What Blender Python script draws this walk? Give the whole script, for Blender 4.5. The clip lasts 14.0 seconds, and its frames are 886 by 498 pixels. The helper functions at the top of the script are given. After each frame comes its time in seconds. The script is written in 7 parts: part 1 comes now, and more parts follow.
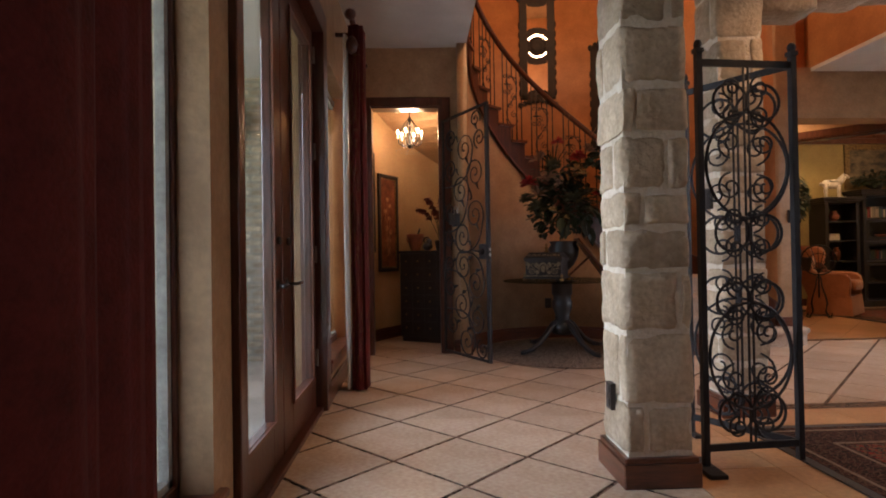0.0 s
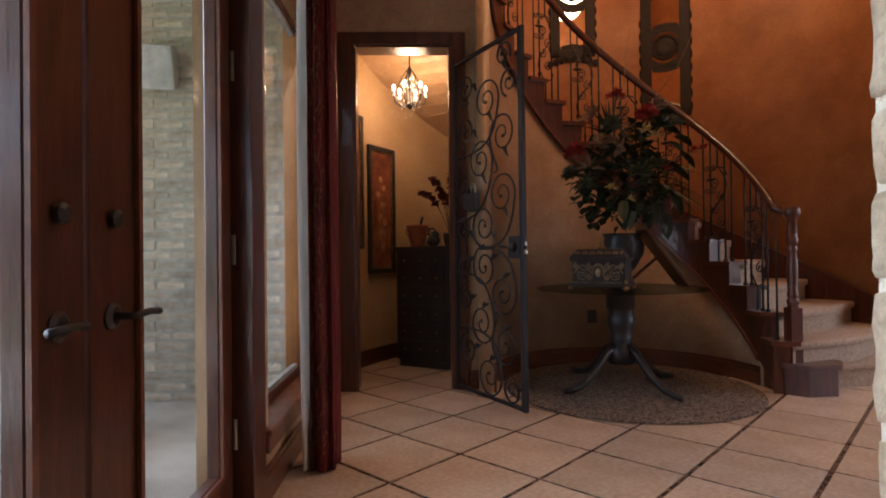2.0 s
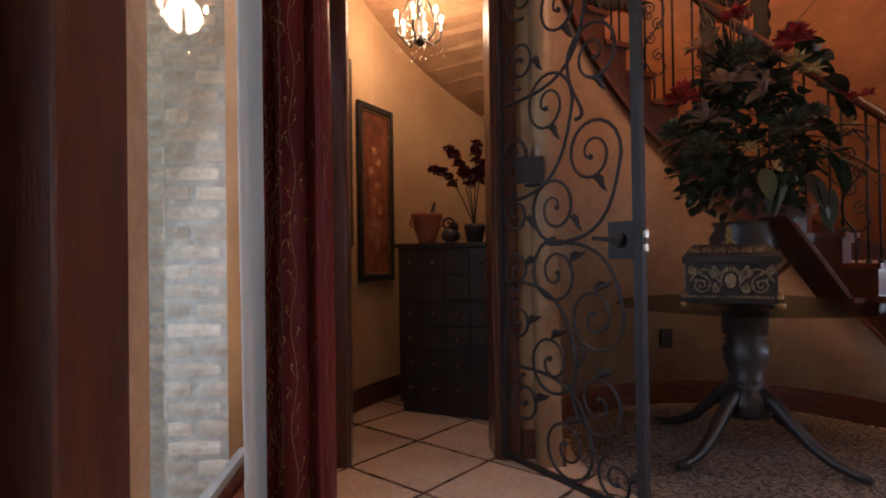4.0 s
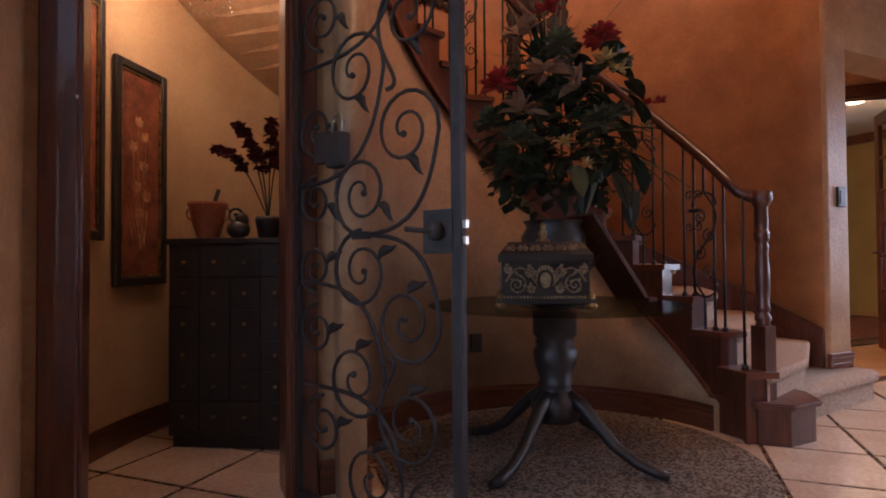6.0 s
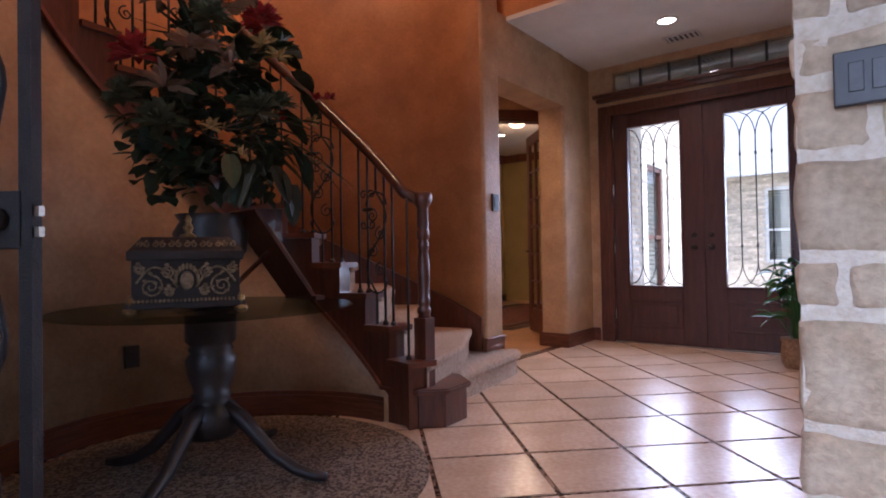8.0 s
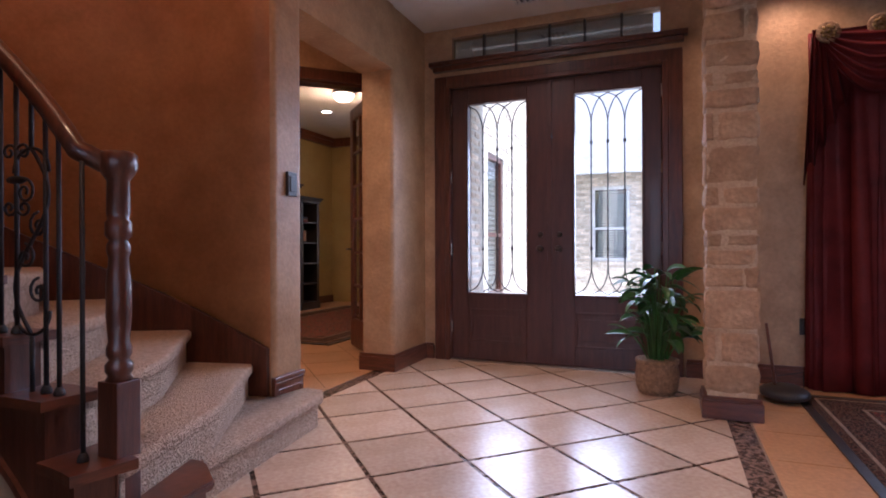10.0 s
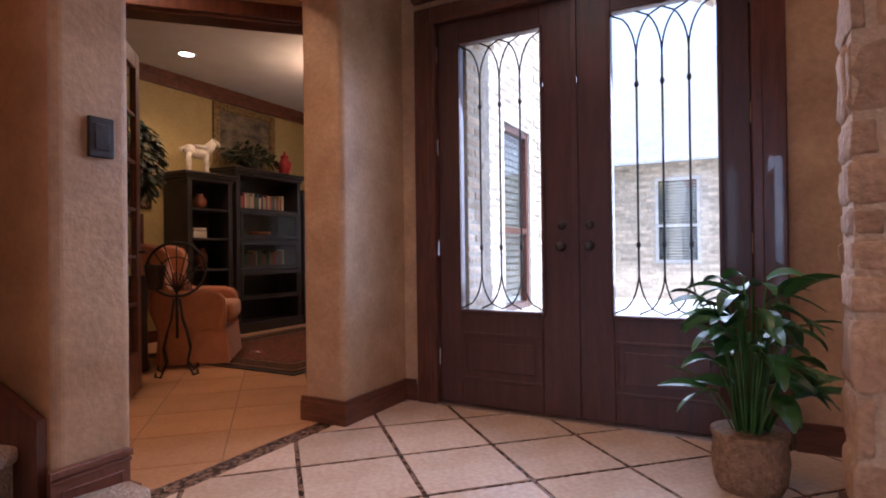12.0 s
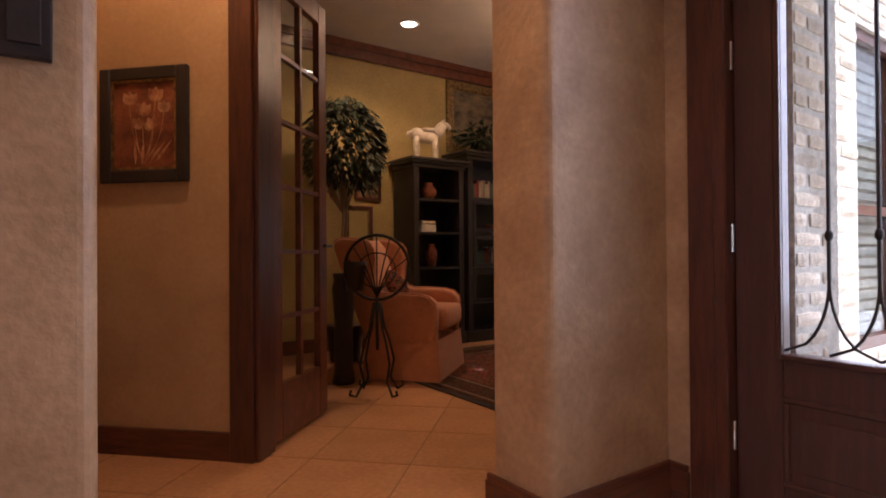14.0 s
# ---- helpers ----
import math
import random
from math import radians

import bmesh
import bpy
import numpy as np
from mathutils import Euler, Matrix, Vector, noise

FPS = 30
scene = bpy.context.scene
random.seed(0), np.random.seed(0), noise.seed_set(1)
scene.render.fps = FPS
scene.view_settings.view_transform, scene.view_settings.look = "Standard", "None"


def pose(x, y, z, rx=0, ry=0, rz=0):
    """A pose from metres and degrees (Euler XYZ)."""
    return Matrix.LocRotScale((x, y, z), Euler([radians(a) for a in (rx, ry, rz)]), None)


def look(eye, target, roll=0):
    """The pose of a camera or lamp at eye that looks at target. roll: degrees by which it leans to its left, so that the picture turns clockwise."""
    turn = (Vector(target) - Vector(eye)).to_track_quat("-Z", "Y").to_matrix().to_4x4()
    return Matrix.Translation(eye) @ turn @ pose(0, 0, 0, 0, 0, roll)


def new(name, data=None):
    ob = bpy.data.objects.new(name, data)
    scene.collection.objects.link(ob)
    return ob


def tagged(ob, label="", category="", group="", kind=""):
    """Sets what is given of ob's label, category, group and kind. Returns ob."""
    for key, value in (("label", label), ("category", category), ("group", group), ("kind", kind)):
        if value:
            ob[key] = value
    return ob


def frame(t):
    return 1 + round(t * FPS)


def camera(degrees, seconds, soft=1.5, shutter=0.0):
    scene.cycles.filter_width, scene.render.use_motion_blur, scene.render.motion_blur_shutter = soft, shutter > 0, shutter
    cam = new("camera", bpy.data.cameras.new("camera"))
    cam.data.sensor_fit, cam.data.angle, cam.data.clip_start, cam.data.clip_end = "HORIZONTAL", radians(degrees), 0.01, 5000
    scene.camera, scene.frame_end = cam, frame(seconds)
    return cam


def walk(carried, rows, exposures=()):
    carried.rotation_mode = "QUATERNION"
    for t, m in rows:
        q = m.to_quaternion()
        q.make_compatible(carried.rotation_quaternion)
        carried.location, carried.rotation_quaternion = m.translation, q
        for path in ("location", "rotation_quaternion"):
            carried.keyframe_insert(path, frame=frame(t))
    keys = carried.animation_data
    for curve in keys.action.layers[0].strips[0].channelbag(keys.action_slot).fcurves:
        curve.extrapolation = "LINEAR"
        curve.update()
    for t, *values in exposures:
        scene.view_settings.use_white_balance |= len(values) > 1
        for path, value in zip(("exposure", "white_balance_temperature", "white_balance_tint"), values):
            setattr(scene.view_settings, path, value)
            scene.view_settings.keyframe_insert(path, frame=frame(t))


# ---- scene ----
cam = camera(76.6, 14.0, soft=1.9)
PATH = [
    (0, (0.079, -0.142, 1.015), (0.167, 1.856, 1.038), -0.9),
    (0.5, (0.074, 0.288, 1.001), (0.134, 2.287, 1.019), -1.0),
    (1, (0.124, 0.722, 1.005), (0.202, 2.72, 1.025), -0.8),
    (1.5, (0.131, 1.123, 1.007), (0.189, 3.122, 1.021), -0.9),
    (2, (0.104, 1.501, 1.013), (0.173, 3.5, 1.028), -0.7),
    (2.2, (0.122, 1.678, 1.036), (0.185, 3.677, 1.04), -0.9),
    (4.3, (-0.189, 3.144, 0.994), (0.046, 5.13, 1.017), -0.6),
    (4.5, (-0.171, 3.254, 0.992), (0.109, 5.234, 1.012), -0.4),
    (5, (-0.127, 3.423, 0.977), (0.2, 5.396, 1.0), -0.4),
    (5.5, (-0.088, 3.429, 0.96), (0.381, 5.373, 0.993), -0.3),
    (6, (-0.044, 3.37, 0.954), (0.779, 5.192, 0.994), -0.4),
    (6.5, (0.0, 3.341, 0.946), (1.136, 4.986, 0.981), -0.5),
    (7, (0.038, 3.329, 0.942), (1.403, 4.791, 0.977), -0.6),
    (7.5, (0.119, 3.294, 0.935), (1.623, 4.612, 0.973), -0.8),
    (7.7, (0.169, 3.291, 0.934), (1.704, 4.574, 0.971), -0.9),
    (9.8, (1.31, 3.755, 1.001), (3.127, 4.59, 0.994), -0.2),
    (10, (1.457, 3.777, 1.007), (3.311, 4.526, 1.004), -0.2),
    (10.5, (1.874, 3.843, 1.001), (3.784, 4.437, 0.997), -0.3),
    (11, (2.256, 3.896, 0.987), (4.17, 4.477, 0.984), -0.2),
    (11.5, (2.632, 3.883, 0.977), (4.539, 4.484, 0.977), -0.3),
    (12, (3.023, 3.865, 0.972), (4.784, 4.814, 0.984), -0.7),
    (12.5, (3.373, 3.969, 0.993), (4.94, 5.212, 1.004), -0.8),
    (13, (3.696, 4.095, 0.987), (5.014, 5.6, 0.995), -1.1),
    (13.5, (3.963, 4.301, 0.961), (5.099, 5.947, 0.972), -0.9),
    (14, (4.221, 4.554, 0.953), (5.358, 6.199, 0.968), -0.4),
]
EXPOSURE = [(0.0, 1.08, 5750, 15), (2.0, 1.13, 5550, 14), (4.5, 1.40, 5400, 20), (5.5, 1.40, 5350, 22), (7.0, 1.29, 5080, 23), (10.5, 1.28, 4950, 24), (12.5, 1.16, 4950, 24), (14.0, 1.05, 5500, 26)]
walk(cam, [(t, look(eye, target, roll)) for t, eye, target, roll in PATH], EXPOSURE)
# ---- world and lights ----
world = bpy.data.worlds.new("sky")
scene.world = world
world.use_nodes = True
wn = world.node_tree.nodes
sky = wn.new("ShaderNodeTexSky")
sky.sky_type, sky.sun_disc = "NISHITA", False
sky.sun_elevation, sky.sun_rotation = radians(56), radians(200)
wn["Background"].inputs["Strength"].default_value = 0.15
# thin bright haze over the blue
haze = wn.new("ShaderNodeMix")
haze.data_type = "RGBA"
haze.inputs[0].default_value = 0.5
haze.inputs[7].default_value = (6.5, 6.4, 6.2, 1)
world.node_tree.links.new(sky.outputs[0], haze.inputs[6])
world.node_tree.links.new(haze.outputs[2], wn["Background"].inputs["Color"])


def lamp(name, kind, m, energy, color, **more):
    data = bpy.data.lights.new(name, kind)
    data.energy, data.color = energy, color
    for k, v in more.items():
        if k == "size":
            data.shape, data.size, data.size_y = "RECTANGLE", v[0], v[1]
        elif k == "spread":
            data.spread = v
        elif k == "angle":
            data.angle = v
        elif k == "radius":
            data.shadow_soft_size = v
        elif k == "cone":
            data.spot_size, data.spot_blend = v
    ob = new(name, data)
    ob.matrix_world = m
    return ob


WARM = (1.0, 0.63, 0.34)
lamp("sun", "SUN", look((-2.2, -6.0, 9.5), (0, 0, 0)), 5.0, (1.0, 0.95, 0.88), angle=radians(1.0))
# sky light in the window openings
lamp("patio_door_daylight", "AREA", look((-0.95, 2.7, 1.35), (2, 2.7, 0.1)), 12, (0.88, 0.94, 1.0), size=(1.7, 2.2), spread=radians(85))
lamp("patio_window_daylight", "AREA", look((-0.95, 4.5, 1.4), (2, 4.5, 0.3)), 3.5, (0.85, 0.93, 1.0), size=(1.0, 2.0))
lamp("near_window_daylight", "AREA", look((-0.95, 0.6, 1.4), (2, 0.6, 0.6)), 0.35, (0.85, 0.93, 1.0), size=(1.5, 2.0))
lamp("front_door_daylight", "AREA", look((6.42, 4.72, 1.5), (3.2, 4.72, 0.0)), 11, (0.97, 0.97, 1.0), size=(1.5, 1.7), spread=radians(105))
lamp("dining_window_daylight", "AREA", look((6.6, 1.4, 1.5), (2, 1.4, 0.6)), 8, (0.95, 0.97, 1.0), size=(1.6, 1.8))
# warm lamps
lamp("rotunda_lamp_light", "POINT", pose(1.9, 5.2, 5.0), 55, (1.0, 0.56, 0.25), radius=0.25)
lamp("closet_chandelier_light", "POINT", pose(0.0, 6.35, 2.42), 10, WARM, radius=0.1)
lamp("foyer_can_light", "SPOT", look((5.35, 4.77, 2.96), (5.35, 4.77, 0)), 13, (1, 0.70, 0.45), radius=0.05, cone=(2.2, 0.6))
lamp("dining_can_light", "SPOT", look((2.75, 2.45, 2.98), (2.75, 2.55, 0)), 24, (1, 0.56, 0.27), radius=0.05, cone=(2.5, 0.6))
lamp("dining_wall_can_light", "SPOT", look((5.82, 2.98, 2.98), (5.84, 2.98, 0)), 12, (1, 0.58, 0.30), radius=0.05, cone=(2.3, 0.6))
lamp("study_can_light", "SPOT", look((6.73, 8.6, 3.03), (6.73, 8.6, 0)), 26, (1, 0.60, 0.28), radius=0.05, cone=(2.6, 0.6))
lamp("study_ceiling_light", "POINT", pose(7.9, 7.8, 2.75), 13, (1, 0.60, 0.28), radius=0.1)
lamp("vestibule_light", "SPOT", look((4.62, 6.85, 2.98), (4.60, 6.88, 0)), 24, (1, 0.58, 0.25), radius=0.06, cone=(2.5, 0.6))
# ---- materials ----
def material(name, base, rough=0.6, metal=0.0, dark=None, scale=6.0, mix=0.5, bump=0.2, fine=60.0, emit=None, strength=0.0,
             coords="Object", stretch=(1, 1, 1), random_tint=0.0, island=False, sheen=0.0, coat=0.0, kind="noise", transmission=0.0, grain=0.35):
    m = bpy.data.materials.new(name)
    m.use_nodes = True
    nt = m.node_tree
    n, l = nt.nodes, nt.links
    b = n["Principled BSDF"]
    b.inputs["Roughness"].default_value = rough
    b.inputs["Metallic"].default_value = metal
    b.inputs["Sheen Weight"].default_value = sheen
    b.inputs["Coat Weight"].default_value = coat
    b.inputs["Transmission Weight"].default_value = transmission
    tc = n.new("ShaderNodeTexCoord")
    mp = n.new("ShaderNodeMapping")
    mp.inputs["Scale"].default_value = stretch
    l.new(tc.outputs[coords], mp.inputs[0])
    dark = dark or tuple(c * 0.62 for c in base)
    if kind == "voronoi":
        t1 = n.new("ShaderNodeTexVoronoi")
        t1.inputs["Scale"].default_value = scale
        fac = t1.outputs["Color"]
        sep = n.new("ShaderNodeSeparateColor")
        l.new(fac, sep.inputs[0])
        fac = sep.outputs[0]
    else:
        t1 = n.new("ShaderNodeTexNoise")
        t1.inputs["Scale"].default_value, t1.inputs["Detail"].default_value, t1.inputs["Roughness"].default_value = scale, 6, 0.6
        fac = t1.outputs["Fac"]
    l.new(mp.outputs[0], t1.inputs["Vector"])
    ramp = n.new("ShaderNodeValToRGB")
    lo = 0.5 - 0.28 * (1.15 - mix) - 0.02
    ramp.color_ramp.elements[0].position, ramp.color_ramp.elements[1].position = lo, 1 - lo
    ramp.color_ramp.elements[0].color, ramp.color_ramp.elements[1].color = (*dark, 1), (*base, 1)
    l.new(fac, ramp.inputs[0])
    t2 = n.new("ShaderNodeTexNoise")
    t2.inputs["Scale"].default_value, t2.inputs["Detail"].default_value = fine, 4
    l.new(mp.outputs[0], t2.inputs["Vector"])
    mul = n.new("ShaderNodeMix")
    mul.data_type, mul.blend_type = "RGBA", "OVERLAY"
    mul.inputs[0].default_value = grain
    l.new(ramp.outputs[0], mul.inputs[6])
    l.new(t2.outputs["Fac"], mul.inputs[7])
    col = mul.outputs[2]
    if random_tint or island:
        hs = n.new("ShaderNodeHueSaturation")
        src = n.new("ShaderNodeNewGeometry").outputs["Random Per Island"] if island else n.new("ShaderNodeObjectInfo").outputs["Random"]
        mr = n.new("ShaderNodeMapRange")
        mr.inputs[3].default_value, mr.inputs[4].default_value = 1 - random_tint, 1 + random_tint
        l.new(src, mr.inputs[0])
        l.new(mr.outputs[0], hs.inputs["Value"])
        l.new(col, hs.inputs["Color"])
        col = hs.outputs[0]
    l.new(col, b.inputs["Base Color"])
    if bump:
        bp = n.new("ShaderNodeBump")
        bp.inputs["Strength"].default_value, bp.inputs["Distance"].default_value = bump, 0.01
        l.new(t2.outputs["Fac"], bp.inputs["Height"])
        l.new(bp.outputs[0], b.inputs["Normal"])
    if emit:
        b.inputs["Emission Color"].default_value = (*emit, 1)
        b.inputs["Emission Strength"].default_value = strength
    return m


def glass_material(name, tint=(1, 1, 1), refl=0.08, rough=0.0, graze=0.6):
    m = bpy.data.materials.new(name)
    m.use_nodes = True
    n, l = m.node_tree.nodes, m.node_tree.links
    n.clear()
    out = n.new("ShaderNodeOutputMaterial")
    tr = n.new("ShaderNodeBsdfTransparent")
    tr.inputs[0].default_value = (*tint, 1)
    gl = n.new("ShaderNodeBsdfGlossy")
    gl.inputs["Roughness"].default_value = rough
    mx = n.new("ShaderNodeMixShader")
    fr = n.new("ShaderNodeLayerWeight")
    fr.inputs[0].default_value = 0.5
    pw = n.new("ShaderNodeMath")
    pw.operation = "POWER"
    pw.inputs[1].default_value = 5.0
    l.new(fr.outputs["Facing"], pw.inputs[0])
    ad = n.new("ShaderNodeMath")
    ad.operation = "MULTIPLY_ADD"
    ad.inputs[1].default_value = graze
    ad.inputs[2].default_value = refl
    l.new(pw.outputs[0], ad.inputs[0])
    l.new(ad.outputs[0], mx.inputs[0])
    l.new(tr.outputs[0], mx.inputs[1])
    l.new(gl.outputs[0], mx.inputs[2])
    l.new(mx.outputs[0], out.inputs[0])
    return m


M = {}
M["wall"] = material("faux_painted_tan_wall", (0.50, 0.325, 0.175), 0.48, dark=(0.34, 0.20, 0.098), scale=4.5, mix=0.45, bump=0.4, fine=38, grain=0.24)
M["orange"] = material("burnt_orange_faux_wall", (0.56, 0.25, 0.085), 0.5, dark=(0.36, 0.145, 0.045), scale=2.2, mix=0.6, bump=0.2, fine=40, grain=0.18)
M["closet"] = material("golden_tan_wall", (0.58, 0.40, 0.21), 0.62, dark=(0.45, 0.29, 0.14), scale=1.8, mix=0.55, bump=0.12, fine=45, grain=0.14)
M["yellow"] = material("ochre_yellow_wall", (0.50, 0.38, 0.13), 0.65, dark=(0.40, 0.29, 0.09), scale=2.0, bump=0.2, fine=90)
M["ceiling"] = material("white_textured_ceiling", (0.72, 0.69, 0.64), 0.9, dark=(0.64, 0.61, 0.56), scale=4, bump=0.5, fine=120)
M["wood"] = material("dark_cherry_wood", (0.115, 0.036, 0.018), 0.32, dark=(0.05, 0.016, 0.009), scale=9, mix=0.55, bump=0.08, fine=50, stretch=(4, 4, 0.5), coat=0.3)
M["woodh"] = material("cherry_wood_horizontal", (0.16, 0.05, 0.023), 0.32, dark=(0.06, 0.02, 0.010), scale=9, mix=0.55, bump=0.08, fine=50, stretch=(0.6, 0.6, 5), coat=0.3)
M["darkwood"] = material("near_black_stained_wood", (0.060, 0.034, 0.025), 0.4, dark=(0.032, 0.018, 0.014), scale=9, bump=0.1)
M["doorwood"] = material("mahogany_door_wood", (0.080, 0.030, 0.022), 0.42, dark=(0.045, 0.017, 0.013), scale=7, bump=0.1, fine=45, stretch=(4, 4, 0.4), coat=0.2)
M["trim"] = material("reddish_stained_trim", (0.20, 0.070, 0.034), 0.36, dark=(0.09, 0.03, 0.016), scale=8, bump=0.1, fine=45, stretch=(2, 2, 1), coat=0.2)
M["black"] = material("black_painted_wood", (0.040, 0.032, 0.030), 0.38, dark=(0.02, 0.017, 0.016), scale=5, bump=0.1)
M["ebony"] = material("ebonised_wood", (0.030, 0.020, 0.016), 0.6, dark=(0.014, 0.010, 0.008), scale=9, bump=0.3)
M["iron"] = material("wrought_iron", (0.030, 0.026, 0.026), 0.58, 0.2, dark=(0.014, 0.012, 0.012), scale=20, bump=0.35, fine=150)
M["tile"] = material("cream_ceramic_tile", (0.64, 0.49, 0.36), 0.24, dark=(0.53, 0.38, 0.26), scale=3.2, mix=0.5, bump=0.05, fine=40, coords="Object", random_tint=0.10)
M["tile2"] = material("honey_ceramic_tile", (0.60, 0.33, 0.15), 0.3, dark=(0.48, 0.24, 0.10), scale=3.2, mix=0.5, bump=0.05, fine=40, random_tint=0.08)
M["mosaic"] = material("dark_glass_mosaic", (0.24, 0.15, 0.105), 0.22, dark=(0.045, 0.028, 0.020), scale=55, mix=0.6, bump=0.3, fine=90, kind="voronoi")
M["grout"] = material("tan_grout", (0.36, 0.25, 0.16), 0.9, scale=20)
M["stone"] = material("cream_limestone", (0.60, 0.48, 0.335), 0.85, dark=(0.43, 0.32, 0.20), scale=7, mix=0.55, bump=1.2, fine=40, random_tint=0.17, grain=0.4)
M["honeystone"] = material("honey_limestone", (0.52, 0.36, 0.225), 0.85, dark=(0.38, 0.245, 0.145), scale=7, mix=0.55, bump=1.2, fine=40, random_tint=0.15, grain=0.4)
M["honeymortar"] = material("honey_mortar", (0.62, 0.48, 0.33), 0.95, dark=(0.50, 0.37, 0.24), scale=14, bump=1.0, fine=60)
M["mortar"] = material("pale_mortar", (0.80, 0.71, 0.57), 0.95, dark=(0.68, 0.58, 0.44), scale=14, bump=1.0, fine=60)
M["brick"] = material("tan_brick", (0.66, 0.56, 0.43), 0.9, dark=(0.44, 0.36, 0.26), scale=9, mix=0.6, bump=0.8, fine=45, random_tint=0.25)
M["bricks"] = material("tan_brick_mass", (0.66, 0.56, 0.43), 0.9, dark=(0.44, 0.36, 0.26), scale=9, mix=0.6, bump=0.8, fine=45, random_tint=0.25, island=True)
M["brickgrout"] = material("brick_mortar", (0.60, 0.55, 0.46), 0.95, scale=16, bump=0.6)
M["concrete"] = material("pale_patio_concrete", (0.76, 0.74, 0.68), 0.85, dark=(0.5, 0.48, 0.43), scale=3, bump=0.4)
M["carpet"] = material("cream_carpet", (0.69, 0.55, 0.42), 1.0, dark=(0.52, 0.39, 0.28), scale=38, mix=0.6, bump=2.5, fine=95, grain=0.4)
M["rug"] = material("grey_brown_sisal_rug", (0.29, 0.225, 0.17), 1.0, dark=(0.10, 0.075, 0.058), scale=95, mix=0.7, bump=1.0, fine=220, kind="voronoi")
M["red"] = material("burgundy_silk_drape", (0.155, 0.020, 0.018), 0.5, dark=(0.075, 0.009, 0.009), scale=5, bump=0.1, fine=140, grain=0.2)
M["brocade"] = material("burgundy_leaf_brocade", (0.13, 0.018, 0.014), 0.75, dark=(0.07, 0.010, 0.008), scale=16, mix=0.4, bump=0.2, fine=120)
for k in ("carpet", "rug", "red", "brocade"):
    M[k].node_tree.nodes["Principled BSDF"].inputs["Specular IOR Level"].default_value = 0.15
M["sheer"] = material("white_drape_lining", (0.82, 0.80, 0.76), 0.9, dark=(0.76, 0.74, 0.70), scale=4, bump=0.1)
nt = M["sheer"].node_tree
tl = nt.nodes.new("ShaderNodeBsdfTranslucent")
tl.inputs[0].default_value = (0.9, 0.88, 0.84, 1)
mxs = nt.nodes.new("ShaderNodeMixShader")
mxs.inputs[0].default_value = 0.3
nt.links.new(nt.nodes["Principled BSDF"].outputs[0], mxs.inputs[1])
nt.links.new(tl.outputs[0], mxs.inputs[2])
nt.links.new(mxs.outputs[0], nt.nodes["Material Output"].inputs[0])
M["gold"] = material("antique_gold", (0.42, 0.28, 0.10), 0.42, 0.75, dark=(0.10, 0.06, 0.03), scale=30, bump=0.5, fine=90)
M["silver"] = material("antique_pewter_relief", (0.46, 0.36, 0.22), 0.42, 0.6, dark=(0.14, 0.10, 0.06), scale=40, bump=0.6, fine=90)
M["brass"] = material("brushed_nickel", (0.55, 0.50, 0.42), 0.3, 1.0, bump=0.02)
M["mirror"] = material("mirror_glass", (0.8, 0.8, 0.8), 0.02, 1.0, dark=(0.78, 0.78, 0.78), bump=0)
M["bulb"] = material("glowing_bulb", (1, 0.85, 0.6), 0.4, emit=(1.0, 0.62, 0.28), strength=30)
M["can"] = material("glowing_can_lens", (1, 0.9, 0.75), 0.4, emit=(1.0, 0.85, 0.62), strength=9)
M["dome"] = material("frosted_lit_glass", (1, 0.85, 0.6), 0.5, emit=(1.0, 0.70, 0.40), strength=3)
M["crystal"] = material("crystal_drop", (0.9, 0.8, 0.65), 0.05, 0.3, bump=0)
M["leaf"] = material("deep_green_leaf", (0.027, 0.043, 0.016), 0.62, dark=(0.011, 0.020, 0.008), scale=9, bump=0.2, island=True, random_tint=0.45)
M["lilyleaf"] = material("glossy_lily_leaf", (0.060, 0.17, 0.035), 0.3, dark=(0.022, 0.075, 0.016), scale=7, bump=0.15, island=True, random_tint=0.4)
M["patioleaf"] = material("bright_pothos_leaf", (0.19, 0.36, 0.07), 0.45, dark=(0.09, 0.20, 0.03), scale=9, bump=0.1, island=True, random_tint=0.35)
M["ficus"] = material("silk_ficus_leaf", (0.050, 0.072, 0.030), 0.5, dark=(0.02, 0.032, 0.014), scale=9, bump=0.1, island=True, random_tint=0.4)
M["treeleaf"] = material("garden_foliage", (0.10, 0.17, 0.05), 0.6, dark=(0.04, 0.08, 0.02), scale=3, bump=0.1, island=True, random_tint=0.4)
M["redpetal"] = material("crimson_petal", (0.42, 0.030, 0.026), 0.7, dark=(0.22, 0.014, 0.014), scale=14, bump=0.2, island=True, random_tint=0.3)
M["pinkpetal"] = material("dusty_cream_petal", (0.27, 0.165, 0.095), 0.7, dark=(0.15, 0.075, 0.045), scale=14, bump=0.2, island=True, random_tint=0.3)
M["yellowpetal"] = material("pale_yellow_petal", (0.46, 0.34, 0.12), 0.6, dark=(0.3, 0.2, 0.06), scale=14, bump=0.2, island=True, random_tint=0.3)
M["hydrangea"] = material("muted_green_floret", (0.105, 0.105, 0.050), 0.7, dark=(0.05, 0.055, 0.025), scale=14, bump=0.1, island=True, random_tint=0.35)
M["terracotta"] = material("glazed_terracotta", (0.42, 0.14, 0.06), 0.45, dark=(0.25, 0.075, 0.035), scale=10, bump=0.3)
M["wicker"] = material("woven_wicker", (0.36, 0.22, 0.115), 0.7, dark=(0.15, 0.085, 0.04), scale=40, bump=1.0, fine=90)
